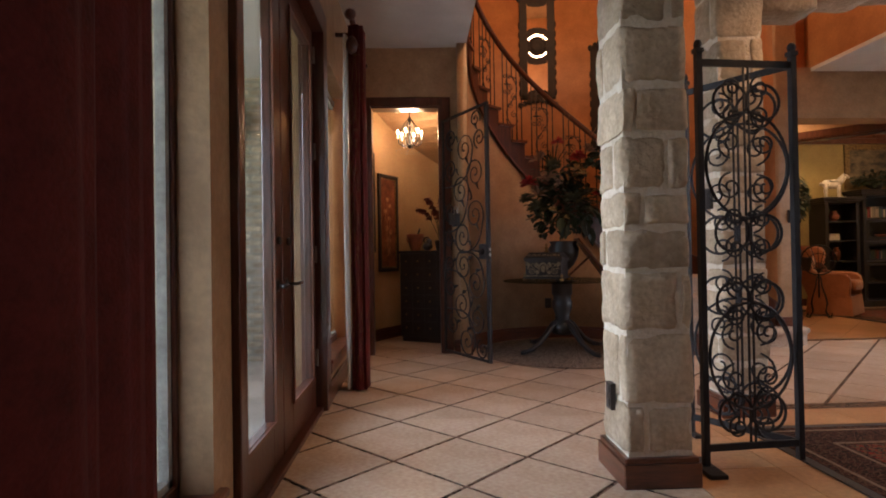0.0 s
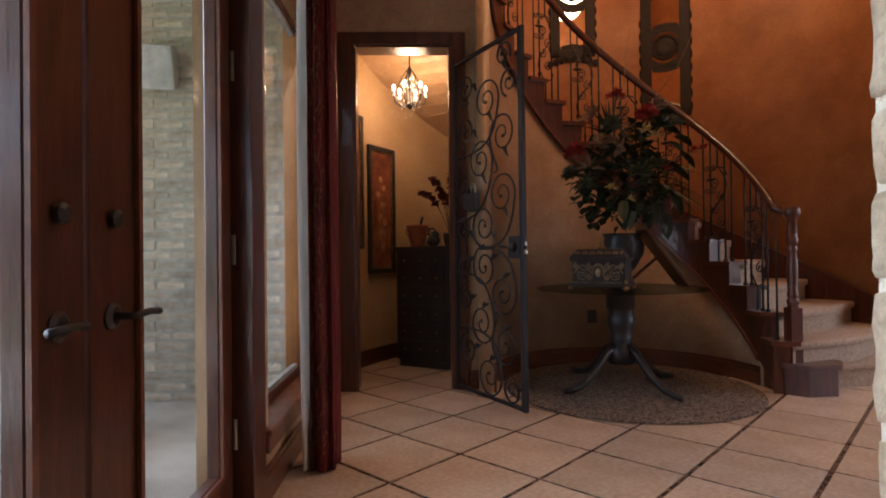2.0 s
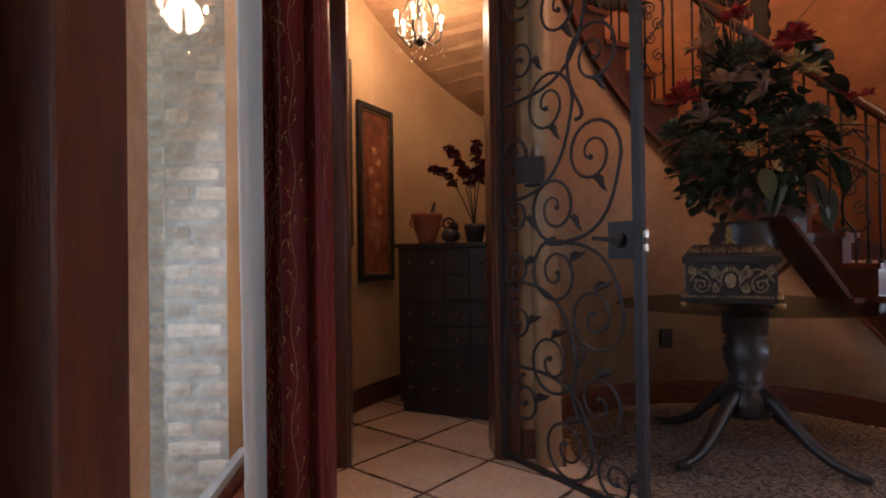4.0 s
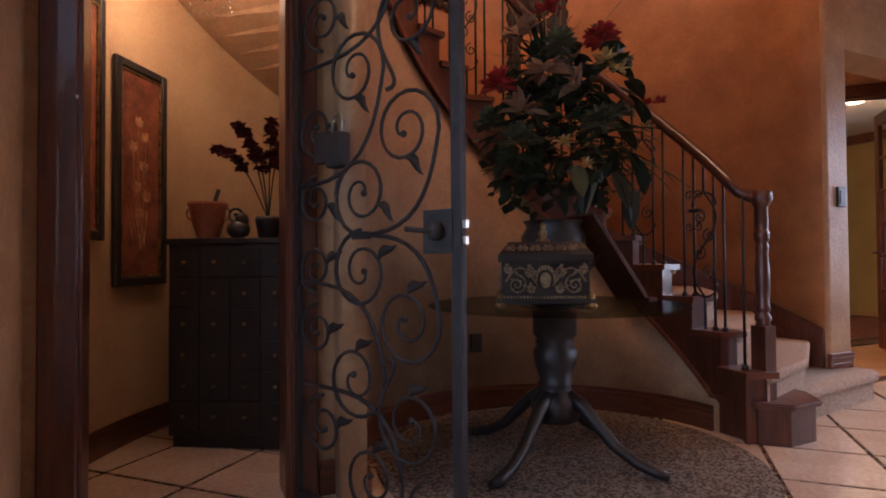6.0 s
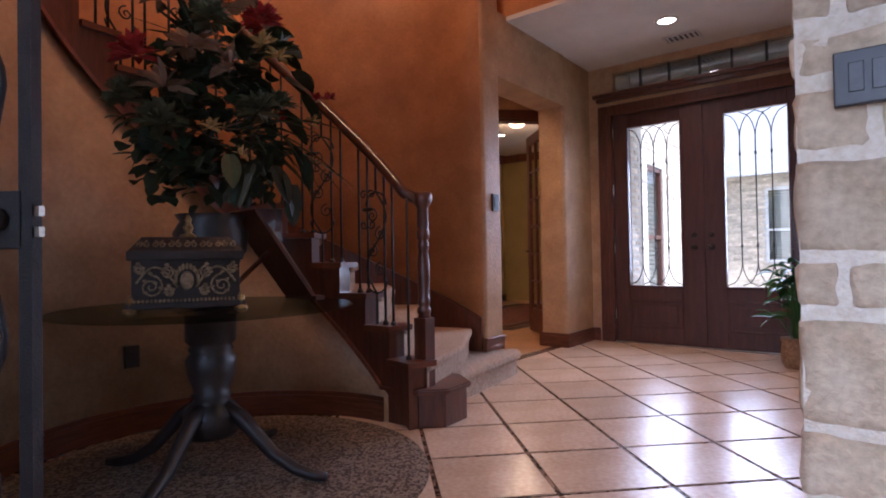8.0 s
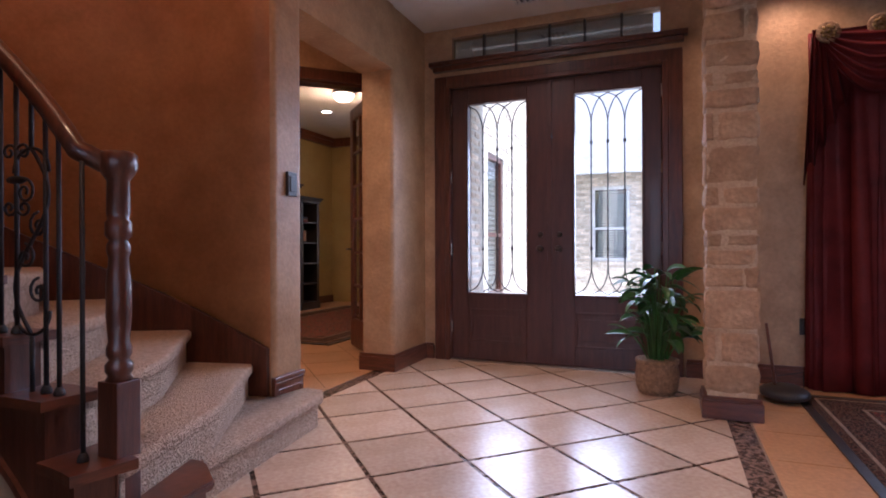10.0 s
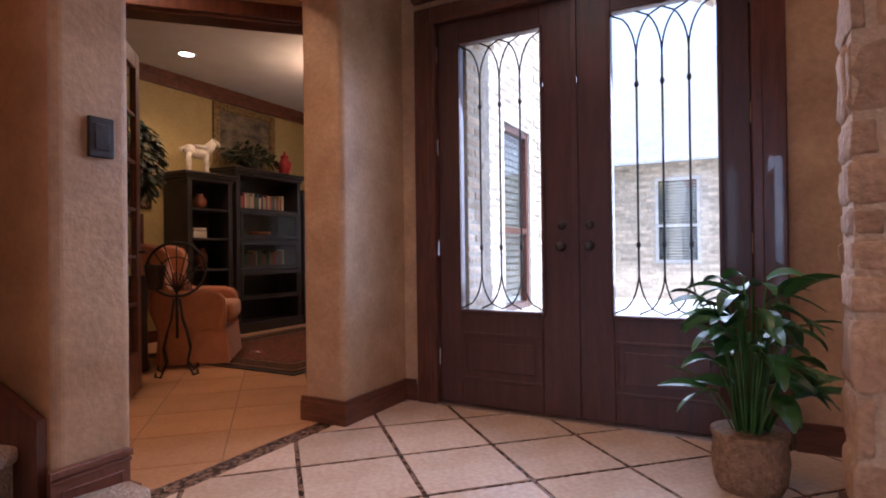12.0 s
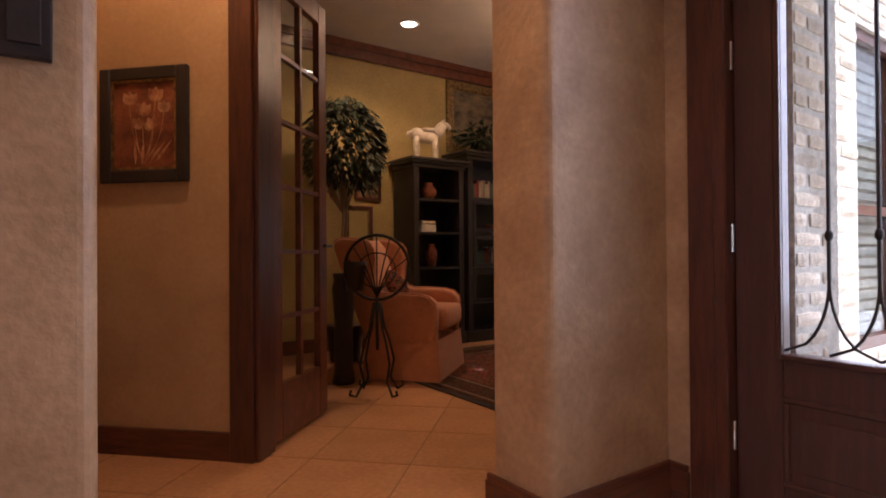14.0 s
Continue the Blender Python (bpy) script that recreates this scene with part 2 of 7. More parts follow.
M["white_glaze"] = material("white_glazed_ceramic", (0.72, 0.66, 0.55), 0.3, dark=(0.5, 0.42, 0.3), scale=14, bump=0.2)
M["chair"] = material("peach_upholstery", (0.60, 0.27, 0.13), 0.9, dark=(0.50, 0.21, 0.095), scale=14, bump=0.4, fine=160, sheen=0.3)
M["book"] = material("book_cloth", (0.26, 0.12, 0.08), 0.7, scale=10, random_tint=0.7)
M["steel"] = material("white_window_vinyl", (0.72, 0.70, 0.66), 0.5, scale=10, bump=0.05)
M["patio_iron"] = material("bronze_cast_aluminium", (0.10, 0.105, 0.11), 0.42, 0.5, dark=(0.05, 0.05, 0.055), scale=30, bump=0.2)
M["sling"] = material("grey_mesh_sling", (0.20, 0.195, 0.175), 0.8, dark=(0.13, 0.125, 0.115), scale=60, bump=0.3, fine=200)
M["shingle"] = material("grey_roof_shingle", (0.42, 0.40, 0.39), 0.9, dark=(0.30, 0.29, 0.28), scale=12, bump=0.6)
# lighter copy of the shingle: sun glare and haze put into the colour
M["sunlit_shingle"] = material("pale_sunlit_shingle", (0.60, 0.58, 0.56), 0.9, dark=(0.46, 0.44, 0.43), scale=12, bump=0.6)
M["grass"] = material("lawn_grass", (0.12, 0.19, 0.06), 0.9, dark=(0.06, 0.10, 0.03), scale=20, bump=0.8)
M["soil"] = material("potting_soil", (0.05, 0.035, 0.025), 0.95, scale=30)
M["fence"] = material("weathered_cedar_fence", (0.36, 0.28, 0.2), 0.85, dark=(0.24, 0.18, 0.125), scale=5, stretch=(4, 4, 0.6))
M["glass"] = glass_material("window_glass", (0.97, 0.985, 0.98), 0.02)
M["vinyl"] = material("grey_window_vinyl", (0.40, 0.39, 0.36), 0.5, scale=10, bump=0.05)
M["skyglass"] = glass_material("sky_reflecting_glass", (0.6, 0.66, 0.68), 0.5)
M["darkglass"] = glass_material("reflecting_window_glass", (0.8, 0.84, 0.84), 0.2)
M["tableglass"] = glass_material("table_glass", (0.62, 0.68, 0.66), 0.03, 0.0, 0.2)
M["petalpaint"] = material("painted_flower_canvas", (0.30, 0.10, 0.035), 0.7, dark=(0.12, 0.032, 0.014), scale=7, mix=0.7, bump=0.2)
M["paintpetal"] = material("painted_peach_petal", (0.50, 0.27, 0.12), 0.7, dark=(0.26, 0.09, 0.035), scale=22, mix=0.7, bump=0.2, island=True, random_tint=0.3)
M["landscape"] = material("landscape_canvas", (0.26, 0.19, 0.10), 0.6, dark=(0.035, 0.032, 0.020), scale=5, mix=0.7, bump=0.2, stretch=(1, 1, 2))
M["orchid"] = material("burgundy_orchid_petal", (0.16, 0.02, 0.022), 0.6, dark=(0.08, 0.01, 0.012), scale=14, island=True, random_tint=0.3)
M["plastic"] = material("dark_bronze_plate", (0.035, 0.028, 0.024), 0.4, scale=10, bump=0.02)


def persian(name, a, b2, c, scale):
    """A patterned wool rug: three colours broken up at two sizes."""
    m = material(name, a, 1.0, dark=b2, scale=scale, mix=0.85, bump=0.9, fine=220, kind="voronoi")
    m.node_tree.nodes["Principled BSDF"].inputs["Specular IOR Level"].default_value = 0.08
    n, l = m.node_tree.nodes, m.node_tree.links
    v = n.new("ShaderNodeTexVoronoi")
    v.feature, v.inputs["Scale"].default_value = "DISTANCE_TO_EDGE", scale * 0.45
    tc = n.new("ShaderNodeTexCoord")
    l.new(tc.outputs["Object"], v.inputs["Vector"])
    r = n.new("ShaderNodeValToRGB")
    r.color_ramp.elements[0].position, r.color_ramp.elements[1].position = 0.06, 0.10
    l.new(v.outputs["Distance"], r.inputs[0])
    mx = n.new("ShaderNodeMix")
    mx.data_type = "RGBA"
    mx.inputs[6].default_value = (*c, 1)
    base = n["Principled BSDF"].inputs["Base Color"]
    l.new(base.links[0].from_socket, mx.inputs[7])
    l.new(r.outputs[0], mx.inputs[0])
    l.new(mx.outputs[2], base)
    return m


M["persian"] = persian("persian_field", (0.30, 0.055, 0.032), (0.030, 0.026, 0.028), (0.20, 0.12, 0.065), 62)
M["persian_border"] = persian("persian_border", (0.085, 0.035, 0.024), (0.026, 0.018, 0.016), (0.15, 0.085, 0.05), 84)
# ---- mesh helpers ----
def add_box(bm, x0, x1, y0, y1, z0, z1, m=None):
    v = [bm.verts.new(Vector(p) if m is None else m @ Vector(p)) for p in
         ((x0, y0, z0), (x1, y0, z0), (x1, y1, z0), (x0, y1, z0), (x0, y0, z1), (x1, y0, z1), (x1, y1, z1), (x0, y1, z1))]
    for f in ((3, 2, 1, 0), (4, 5, 6, 7), (0, 1, 5, 4), (1, 2, 6, 5), (2, 3, 7, 6), (3, 0, 4, 7)):
        bm.faces.new([v[i] for i in f])
    return v


def boxed(*dims, bevel=0.0, m=None):
    bm = bmesh.new()
    add_box(bm, *dims, m=m)
    if bevel:
        bmesh.ops.bevel(bm, geom=bm.edges[:], offset=bevel, segments=2, affect="EDGES", profile=0.6)
    return bm


def boxes(*rows, bevel=0.0):
    bm = bmesh.new()
    for r in rows:
        add_box(bm, *r)
    if bevel:
        bmesh.ops.bevel(bm, geom=bm.edges[:], offset=bevel, segments=1, affect="EDGES")
    return bm


def prism(bm, poly, z0, z1):
    """An upright prism over a plan polygon, given anticlockwise."""
    lo = [bm.verts.new((x, y, z0)) for x, y in poly]
    hi = [bm.verts.new((x, y, z1)) for x, y in poly]
    bm.faces.new(lo[::-1]), bm.faces.new(hi)
    for i in range(len(poly)):
        j = (i + 1) % len(poly)
        bm.faces.new((lo[i], lo[j], hi[j], hi[i]))
    return bm


def lathe(profile, steps=24, m=None, bm=None):
    """A turned body from (radius, height) pairs."""
    bm = bm or bmesh.new()
    rings = []
    for r, z in profile:
        ring = [Vector((r * math.cos(2 * math.pi * i / steps), r * math.sin(2 * math.pi * i / steps), z)) for i in range(steps)]
        rings.append([bm.verts.new(m @ p if m else p) for p in ring])
    for a, b in zip(rings, rings[1:]):
        for i in range(steps):
            j = (i + 1) % steps
            bm.faces.new((a[i], a[j], b[j], b[i]))
    bm.faces.new(rings[0][::-1]), bm.faces.new(rings[-1])
    return bm


def tube(bm, pts, r, sides=6, taper=None):
    """A round bar along points."""
    pts = [Vector(p) for p in pts]
    rings = []
    side = None
    for i, p in enumerate(pts):
        d = (pts[min(i + 1, len(pts) - 1)] - pts[max(i - 1, 0)])
        d = d.normalized() if d.length > 1e-9 else Vector((0, 0, 1))
        if side is None:
            side = d.orthogonal().normalized()
        side = (side - d * side.dot(d))
        side = side.normalized() if side.length > 1e-6 else d.orthogonal().normalized()
        up = d.cross(side)
        rr = r if taper is None else r + (taper - r) * i / max(1, len(pts) - 1)
        rings.append([bm.verts.new(p + (side * math.cos(2 * math.pi * k / sides) + up * math.sin(2 * math.pi * k / sides)) * rr) for k in range(sides)])
    for a, b in zip(rings, rings[1:]):
        for k in range(sides):
            j = (k + 1) % sides
            bm.faces.new((a[k], a[j], b[j], b[k]))
    bm.faces.new(rings[0][::-1]), bm.faces.new(rings[-1])
    return bm


def flat_bar(bm, pts, w, t, normal):
    """A flat bar of width w and thickness t along points, its broad side facing normal."""
    pts, nrm = [Vector(p) for p in pts], Vector(normal).normalized()
    rings = []
    for i, p in enumerate(pts):
        d = (pts[min(i + 1, len(pts) - 1)] - pts[max(i - 1, 0)]).normalized()
        s = d.cross(nrm).normalized() * w / 2
        k = nrm * t / 2
        rings.append([bm.verts.new(q) for q in (p - s - k, p + s - k, p + s + k, p - s + k)])
    for a, b in zip(rings, rings[1:]):
        for k in range(4):
            j = (k + 1) % 4
            bm.faces.new((a[k], a[j], b[j], b[k]))
    bm.faces.new(rings[0][::-1]), bm.faces.new(rings[-1])
    return bm


def ellipsoid(bm, c, rx, ry, rz, u=10, v=7, m=None):
    geo = bmesh.ops.create_uvsphere(bm, u_segments=u, v_segments=v, radius=1.0)
    for w in geo["verts"]:
        p = Vector((w.co.x * rx, w.co.y * ry, w.co.z * rz)) + Vector(c)
        w.co = m @ p if m else p
    return bm


def mesh_of(name, bm, mat, smooth=False):
    bmesh.ops.recalc_face_normals(bm, faces=bm.faces[:])
    me = bpy.data.meshes.new(name)
    if smooth:
        for f in bm.faces:
            f.smooth = True
    bm.to_mesh(me)
    bm.free()
    me.materials.append(mat)
    return me


def part(name, bm, mat, parent, label="", smooth=False):
    """One mesh object under a thing or a part."""
    ob = new(name, mesh_of(name, bm, mat, smooth))
    ob.parent = parent
    return tagged(ob, label)


def structure(name, bm, mat, label, category="", smooth=False):
    ob = new(name, mesh_of(name, bm, mat, smooth))
    return tagged(ob, label, category or name.split("_")[0], kind="structure")


def thing(name, label, category, m=None, group=""):
    ob = new(name)
    ob.empty_display_size = 0.1
    if m is not None:
        ob.matrix_world = m
    return tagged(ob, label, category, group)


def arc(cx, cy, r, a0, a1, n):
    return [(cx + r * math.cos(radians(a0 + (a1 - a0) * i / n)), cy + r * math.sin(radians(a0 + (a1 - a0) * i / n))) for i in range(n + 1)]


def curved_wall(bm, cx, cy, r0, r1, a0, a1, z0, z1, n=40):
    """A wall between two radii; z0 and z1 are numbers or functions of the angle."""
    ra = r0 if callable(r0) else (lambda a: r0)
    rb = r1 if callable(r1) else (lambda a: r1)
    za = z0 if callable(z0) else (lambda a: z0)
    zb = z1 if callable(z1) else (lambda a: z1)
    rows = []
    for i in range(n + 1):
        a = a0 + (a1 - a0) * i / n
        c, s = math.cos(radians(a)), math.sin(radians(a))
        rows.append([bm.verts.new((cx + r * c, cy + r * s, z)) for r, z in ((ra(a), za(a)), (rb(a), za(a)), (rb(a), zb(a)), (ra(a), zb(a)))])
    for a, b in zip(rows, rows[1:]):
        for k in range(4):
            j = (k + 1) % 4
            bm.faces.new((a[k], a[j], b[j], b[k]))
    bm.faces.new(rows[0][::-1]), bm.faces.new(rows[-1])
    return bm


# ---- large structure ----
WX = -0.56                       # gallery wall with the patio doors
CX, CY, RI, RO = 1.6, 5.6, 1.0, 2.28   # stair rotunda
RISE = 0.183
FX = 6.2                         # front wall
floor = structure("floor", boxes((-0.78, 6.4, -3.2, 8.2, -0.15, -0.006), (4.0, 11, 8.2, 10.2, -0.15, -0.006), (6.4, 11, 5.7, 8.2, -0.15, -0.006)), M["mosaic"], "cream tile floor with dark mosaic joints", "floor")

wall_west = structure("wall_west", boxes(
    (-0.765, WX, -3.2, -0.35, 0, 3.2), (-0.765, WX, -0.35, 1.62, 2.45, 3.2), (-0.765, WX, -0.35, 1.62, 0, 0.27),
    (-0.765, WX, 1.62, 1.80, 0, 3.2), (-0.765, WX, 1.80, 3.66, 2.56, 3.2), (-0.765, WX, 3.66, 3.90, 0, 3.2),
    (-0.765, WX, 3.90, 5.10, 2.45, 3.2), (-0.765, WX, 3.90, 5.10, 0, 0.27), (-0.765, WX, 5.10, 5.69, 0, 3.2)), M["wall"], "tan faux-painted wall with tall windows and patio doors", "wall")
wall_closet = structure("wall_closet", boxes((-0.8, -0.42, 5.69, 5.83, 0, 3.2), (-0.42, 0.34, 5.69, 5.83, 2.57, 3.2), (0.34, 0.60, 5.69, 5.83, 0, 3.2)),
                        M["wall"], "tan wall around the closet doorway", "wall")
wall_back = structure("wall_back", boxed(-0.8, 6.4, -3.4, -3.2, 0, 3.2), M["wall"], "plain tan wall", "wall")


def ro(a):
    """The stair wall's radius: it opens out towards the foot of the stairs."""
    f = max(0.0, min(1.0, (42 - a) / 26))
    return RO + 0.15 * f * f * (3 - 2 * f)


bm = bmesh.new()
curved_wall(bm, CX, CY, ro, lambda a: ro(a) + 0.15, 6.2, 196, 0, 6.2, 64)
wall_rotunda = structure("wall_rotunda", bm, M["orange"], "curved burnt-orange faux-painted stair wall", "wall", smooth=False)
for p in wall_rotunda.data.polygons:
    p.use_smooth = abs(p.normal.z) < 0.5 and len(p.vertices) == 4


def stair_z(a):
    """The line of the stair's nosings at an angle of its inner side."""
    return RISE * ((a + 4) / 10.7 + 3)


bm = bmesh.new()
curved_wall(bm, CX, CY, RI, RI + 0.10, -2, 183, 0, lambda a: max(0.35, stair_z(a) - 0.30), 44)
wall_drum = structure("wall_drum", bm, M["wall"], "curved tan wall beneath the stairs", "wall")
for p in wall_drum.data.polygons:
    p.use_smooth = abs(p.normal.z) < 0.5
# upper walls that close the two-storey well
wall_upper = structure("wall_upper", boxes((0.45, 0.60, -0.5, 3.75, 3.2, 6.2), (0.60, 4.6, 3.25, 3.55, 3.0, 6.2), (4.45, 4.6, 3.55, 6.2, 3.03, 6.2), (-0.8, 0.45, 3.6, 3.75, 3.2, 6.2), (-0.95, -0.8, 3.6, 6.4, 3.2, 6.2), (4.15, 4.6, 5.95, 6.2, 3.03, 6.2)),
                       M["orange"], "burnt-orange upper wall of the stair well", "wall")
ceiling_rotunda = structure("ceiling_rotunda", boxed(-1.0, 4.7, 3.2, 8.2, 6.2, 6.3), M["wall"], "tan high ceiling above the stairs", "ceiling")
ceiling_gallery = structure("ceiling_gallery", boxes((-0.8, 0.60, -3.2, 5.69, 3.18, 3.3)), M["ceiling"], "white textured gallery ceiling", "ceiling")
ceiling_dining = structure("ceiling_dining", boxed(0.60, 6.4, -3.2, 3.40, 3.04, 3.2), M["ceiling"], "white textured dining ceiling", "ceiling")
ceiling_foyer = structure("ceiling_foyer", boxed(4.45, 6.4, 3.40, 6.2, 2.99, 3.03), M["ceiling"], "white textured foyer ceiling", "ceiling")

# column, soffit and pier of the study vestibule
def bullnose(x0, x1, y0, y1, z0, z1, r=0.035):
    bm = boxed(x0, x1, y0, y1, z0, z1)
    up = [e for e in bm.edges if abs(e.verts[0].co.z - e.verts[1].co.z) > 0.5]
    bmesh.ops.bevel(bm, geom=up, offset=r, segments=5, affect="EDGES", profile=0.5)
    return bm


column = structure("wall_column", bullnose(4.02, 4.29, 5.84, 6.20, 0, 6.2), M["wall"], "tan wall end with rounded corners", "wall")
pier = structure("wall_pier", bullnose(5.55, 6.36, 5.87, 6.17, 0, 3.03), M["wall"], "tan rounded wall pier beside the front doors", "wall")
soffit = structure("wall_soffit", boxed(4.29, 5.55, 5.86, 6.17, 2.47, 3.03), M["wall"], "tan soffit over the study opening", "wall")
# diagonal wall with the study doors: from (4.1, 7.85) towards (6.05, 5.9)
DG = Matrix.Translation((4.98, 7.17, 0)) @ Matrix.Rotation(radians(-45), 4, "Z")   # x runs along the wall, y into the study
DW = 1.30
wall_study = structure("wall_study_entry", boxed(-1.35, -0.02, 0, 0.13, 0, 3.06, m=DG), M["closet"], "tan wall beside the study doors", "wall")
structure("wall_study_header", boxed(-0.02, DW + 0.02, 0, 0.13, 2.47, 3.06, m=DG), M["wall"], "tan wall over the study doors", "wall")
structure("wall_vestibule", boxed(4.07, 4.22, 6.2, 8.2, 0, 3.06), M["closet"], "plain tan vestibule wall", "wall")
structure("ceiling_vestibule", boxed(4.2, 6.3, 6.17, 8.0, 3.03, 3.085), M["ceiling"], "white vestibule ceiling", "ceiling")
# study
structure("wall_study_north", boxed(3.95, 11, 9.75, 9.95, 0, 3.1), M["yellow"], "ochre yellow study wall", "wall")
structure("wall_study_west", boxed(3.95, 4.10, 7.9, 9.75, 0, 3.1), M["yellow"], "ochre yellow study wall", "wall")
structure("wall_study_south", boxes((6.36, 10.8, 6.12, 6.2, 0, 3.1)), M["yellow"], "ochre yellow study wall", "wall")
structure("wall_study_east", boxes((10.6, 10.8, 6.2, 7.0, 0, 3.1), (10.6, 10.8, 8.6, 9.75, 0, 3.1), (10.6, 10.8, 7.0, 8.6, 2.3, 3.1), (10.6, 10.8, 7.0, 8.6, 0, 0.6)), M["yellow"], "ochre yellow study wall with a window", "wall")
structure("ceiling_study", boxed(4.2, 11, 6.2, 10, 3.09, 3.2), M["ceiling"], "white study ceiling", "ceiling")
bm = boxes((4.1, 10.6, 9.69, 9.75, 2.93, 3.09), (4.1, 10.6, 9.66, 9.75, 3.02, 3.09), (10.54, 10.6, 6.17, 9.69, 2.93, 3.09))
structure("trim_crown", bm, M["trim"], "reddish stained crown moulding in the study", "trim")

# front wall with door opening, transom and dining window
structure("wall_front", boxes((FX, 6.4, 5.66, 5.87, 0, 3.03), (FX, 6.4, 3.78, 5.66, 2.94, 3.03), (FX, 6.4, 3.78, 5.66, 2.50, 2.68), (FX, 6.4, 2.40, 3.78, 0, 3.04),
                              (FX, 6.4, 0.45, 2.40, 2.35, 3.04), (FX, 6.4, 0.45, 2.40, 0, 0.45), (FX, 6.4, -3.2, 0.45, 0, 3.04)), M["wall"], "tan wall with the front doors and a dining window", "wall")
structure("wall_dining_south", boxed(1.3, 6.2, -3.2, -3.05, 0, 3.04), M["wall"], "plain tan dining wall", "wall")

# ---- floor tiles ----
def clip(poly, x0, x1, y0, y1):
    for ax, lim, sg in ((0, x0, 1), (0, x1, -1), (1, y0, 1), (1, y1, -1)):
        out = []
        for i, p in enumerate(poly):
            q = poly[(i + 1) % len(poly)]
            a, b = sg * (p[ax] - lim), sg * (q[ax] - lim)
            if a >= 0:
                out.append(p)
            if a * b < 0:
                t = a / (a - b)
                out.append((p[0] + t * (q[0] - p[0]), p[1] + t * (q[1] - p[1])))
        poly = out
        if len(poly) < 3:
            return []
    return poly


def area(poly):
    return 0.5 * abs(sum(p[0] * q[1] - q[0] * p[1] for p, q in zip(poly, poly[1:] + poly[:1])))


HALF, GAP = 0.335, 0.0115
tile_jobs = []
FIELDS = ((-0.56, 1.28, -1.2, 3.35), (-0.56, 1.93, 3.35, 5.93), (1.93, 6.22, 3.47, 5.93), (-0.70, 3.6, 5.93, 7.9))
for i in range(-14, 40):
    for j in range(-32, 26):
        if (i + j) % 2 == 0:
            continue
        cx, cy = -0.06 + HALF * i, 4.0 + HALF * j
        h = HALF - GAP * 1.414
        diamond = [(cx - h, cy), (cx, cy - h), (cx + h, cy), (cx, cy + h)]
        for f in FIELDS:
            if f is FIELDS[3] and cx > 0.9:
                continue
            pl = clip(diamond, *f)
            if pl and area(pl) > 0.004:
                tile_jobs.append((cx, cy, pl, M["tile"]))
for x in range(16):
    for y in range(16):
        x0, y0 = 1.285 + x * 0.46, 3.345 - (y + 1) * 0.46
        pl = clip([(x0, y0), (x0 + 0.455, y0), (x0 + 0.455, y0 + 0.455), (x0, y0 + 0.455)], 1.28, 6.2, -1.2, 3.35)
        if pl and area(pl) > 0.004:
            tile_jobs.append((x0, y0, pl, M["tile2"]))
for u in range(-16, 16):
    for v in range(-16, 16):
        c, s, w = 5.2 + 0.335 * (u - v), 7.4 + 0.335 * (u + v), 0.331
        pl = clip([(c - w, s), (c, s - w), (c + w, s), (c, s + w)], 4.1, 10.6, 6.05, 9.75)
        if pl and area(pl) > 0.004:
            tile_jobs.append((c, s, pl, M["tile2"]))
structure("trim_floor_grout", boxes((1.28, 6.2, -1.2, 3.35, -0.005, -0.002), (4.1, 10.6, 6.05, 9.75, -0.005, -0.002)), M["grout"], "tan grout between plain tiles", "floor")
# ---- stone pillars and arch ----
def rough_block(x0, x1, y0, y1, z0, z1, seed, amp=0.009, n=3):
    """A hewn stone with worn edges and an uneven face, about its own middle."""
    c = Vector(((x0 + x1) / 2, (y0 + y1) / 2, (z0 + z1) / 2))
    bm = boxed(x0 - c.x, x1 - c.x, y0 - c.y, y1 - c.y, z0 - c.z, z1 - c.z)
    bmesh.ops.subdivide_edges(bm, edges=bm.edges[:], cuts=n, use_grid_fill=True)
    half = Vector((x1 - x0, y1 - y0, z1 - z0)) / 2
    for v in bm.verts:
        near = sum(1 for k in range(3) if abs(abs(v.co[k]) - half[k]) < 1e-4)
        if near >= 2:
            for k in range(3):
                if abs(abs(v.co[k]) - half[k]) < 1e-4:
                    v.co[k] -= math.copysign(0.003 + 0.0022 * near, v.co[k])
        q = v.co + Vector((seed * 3.1, seed * 1.7, seed))
        v.co += noise.noise_vector(q * 8) * amp + noise.noise_vector(q * 26) * amp * 0.5
    return bm, c


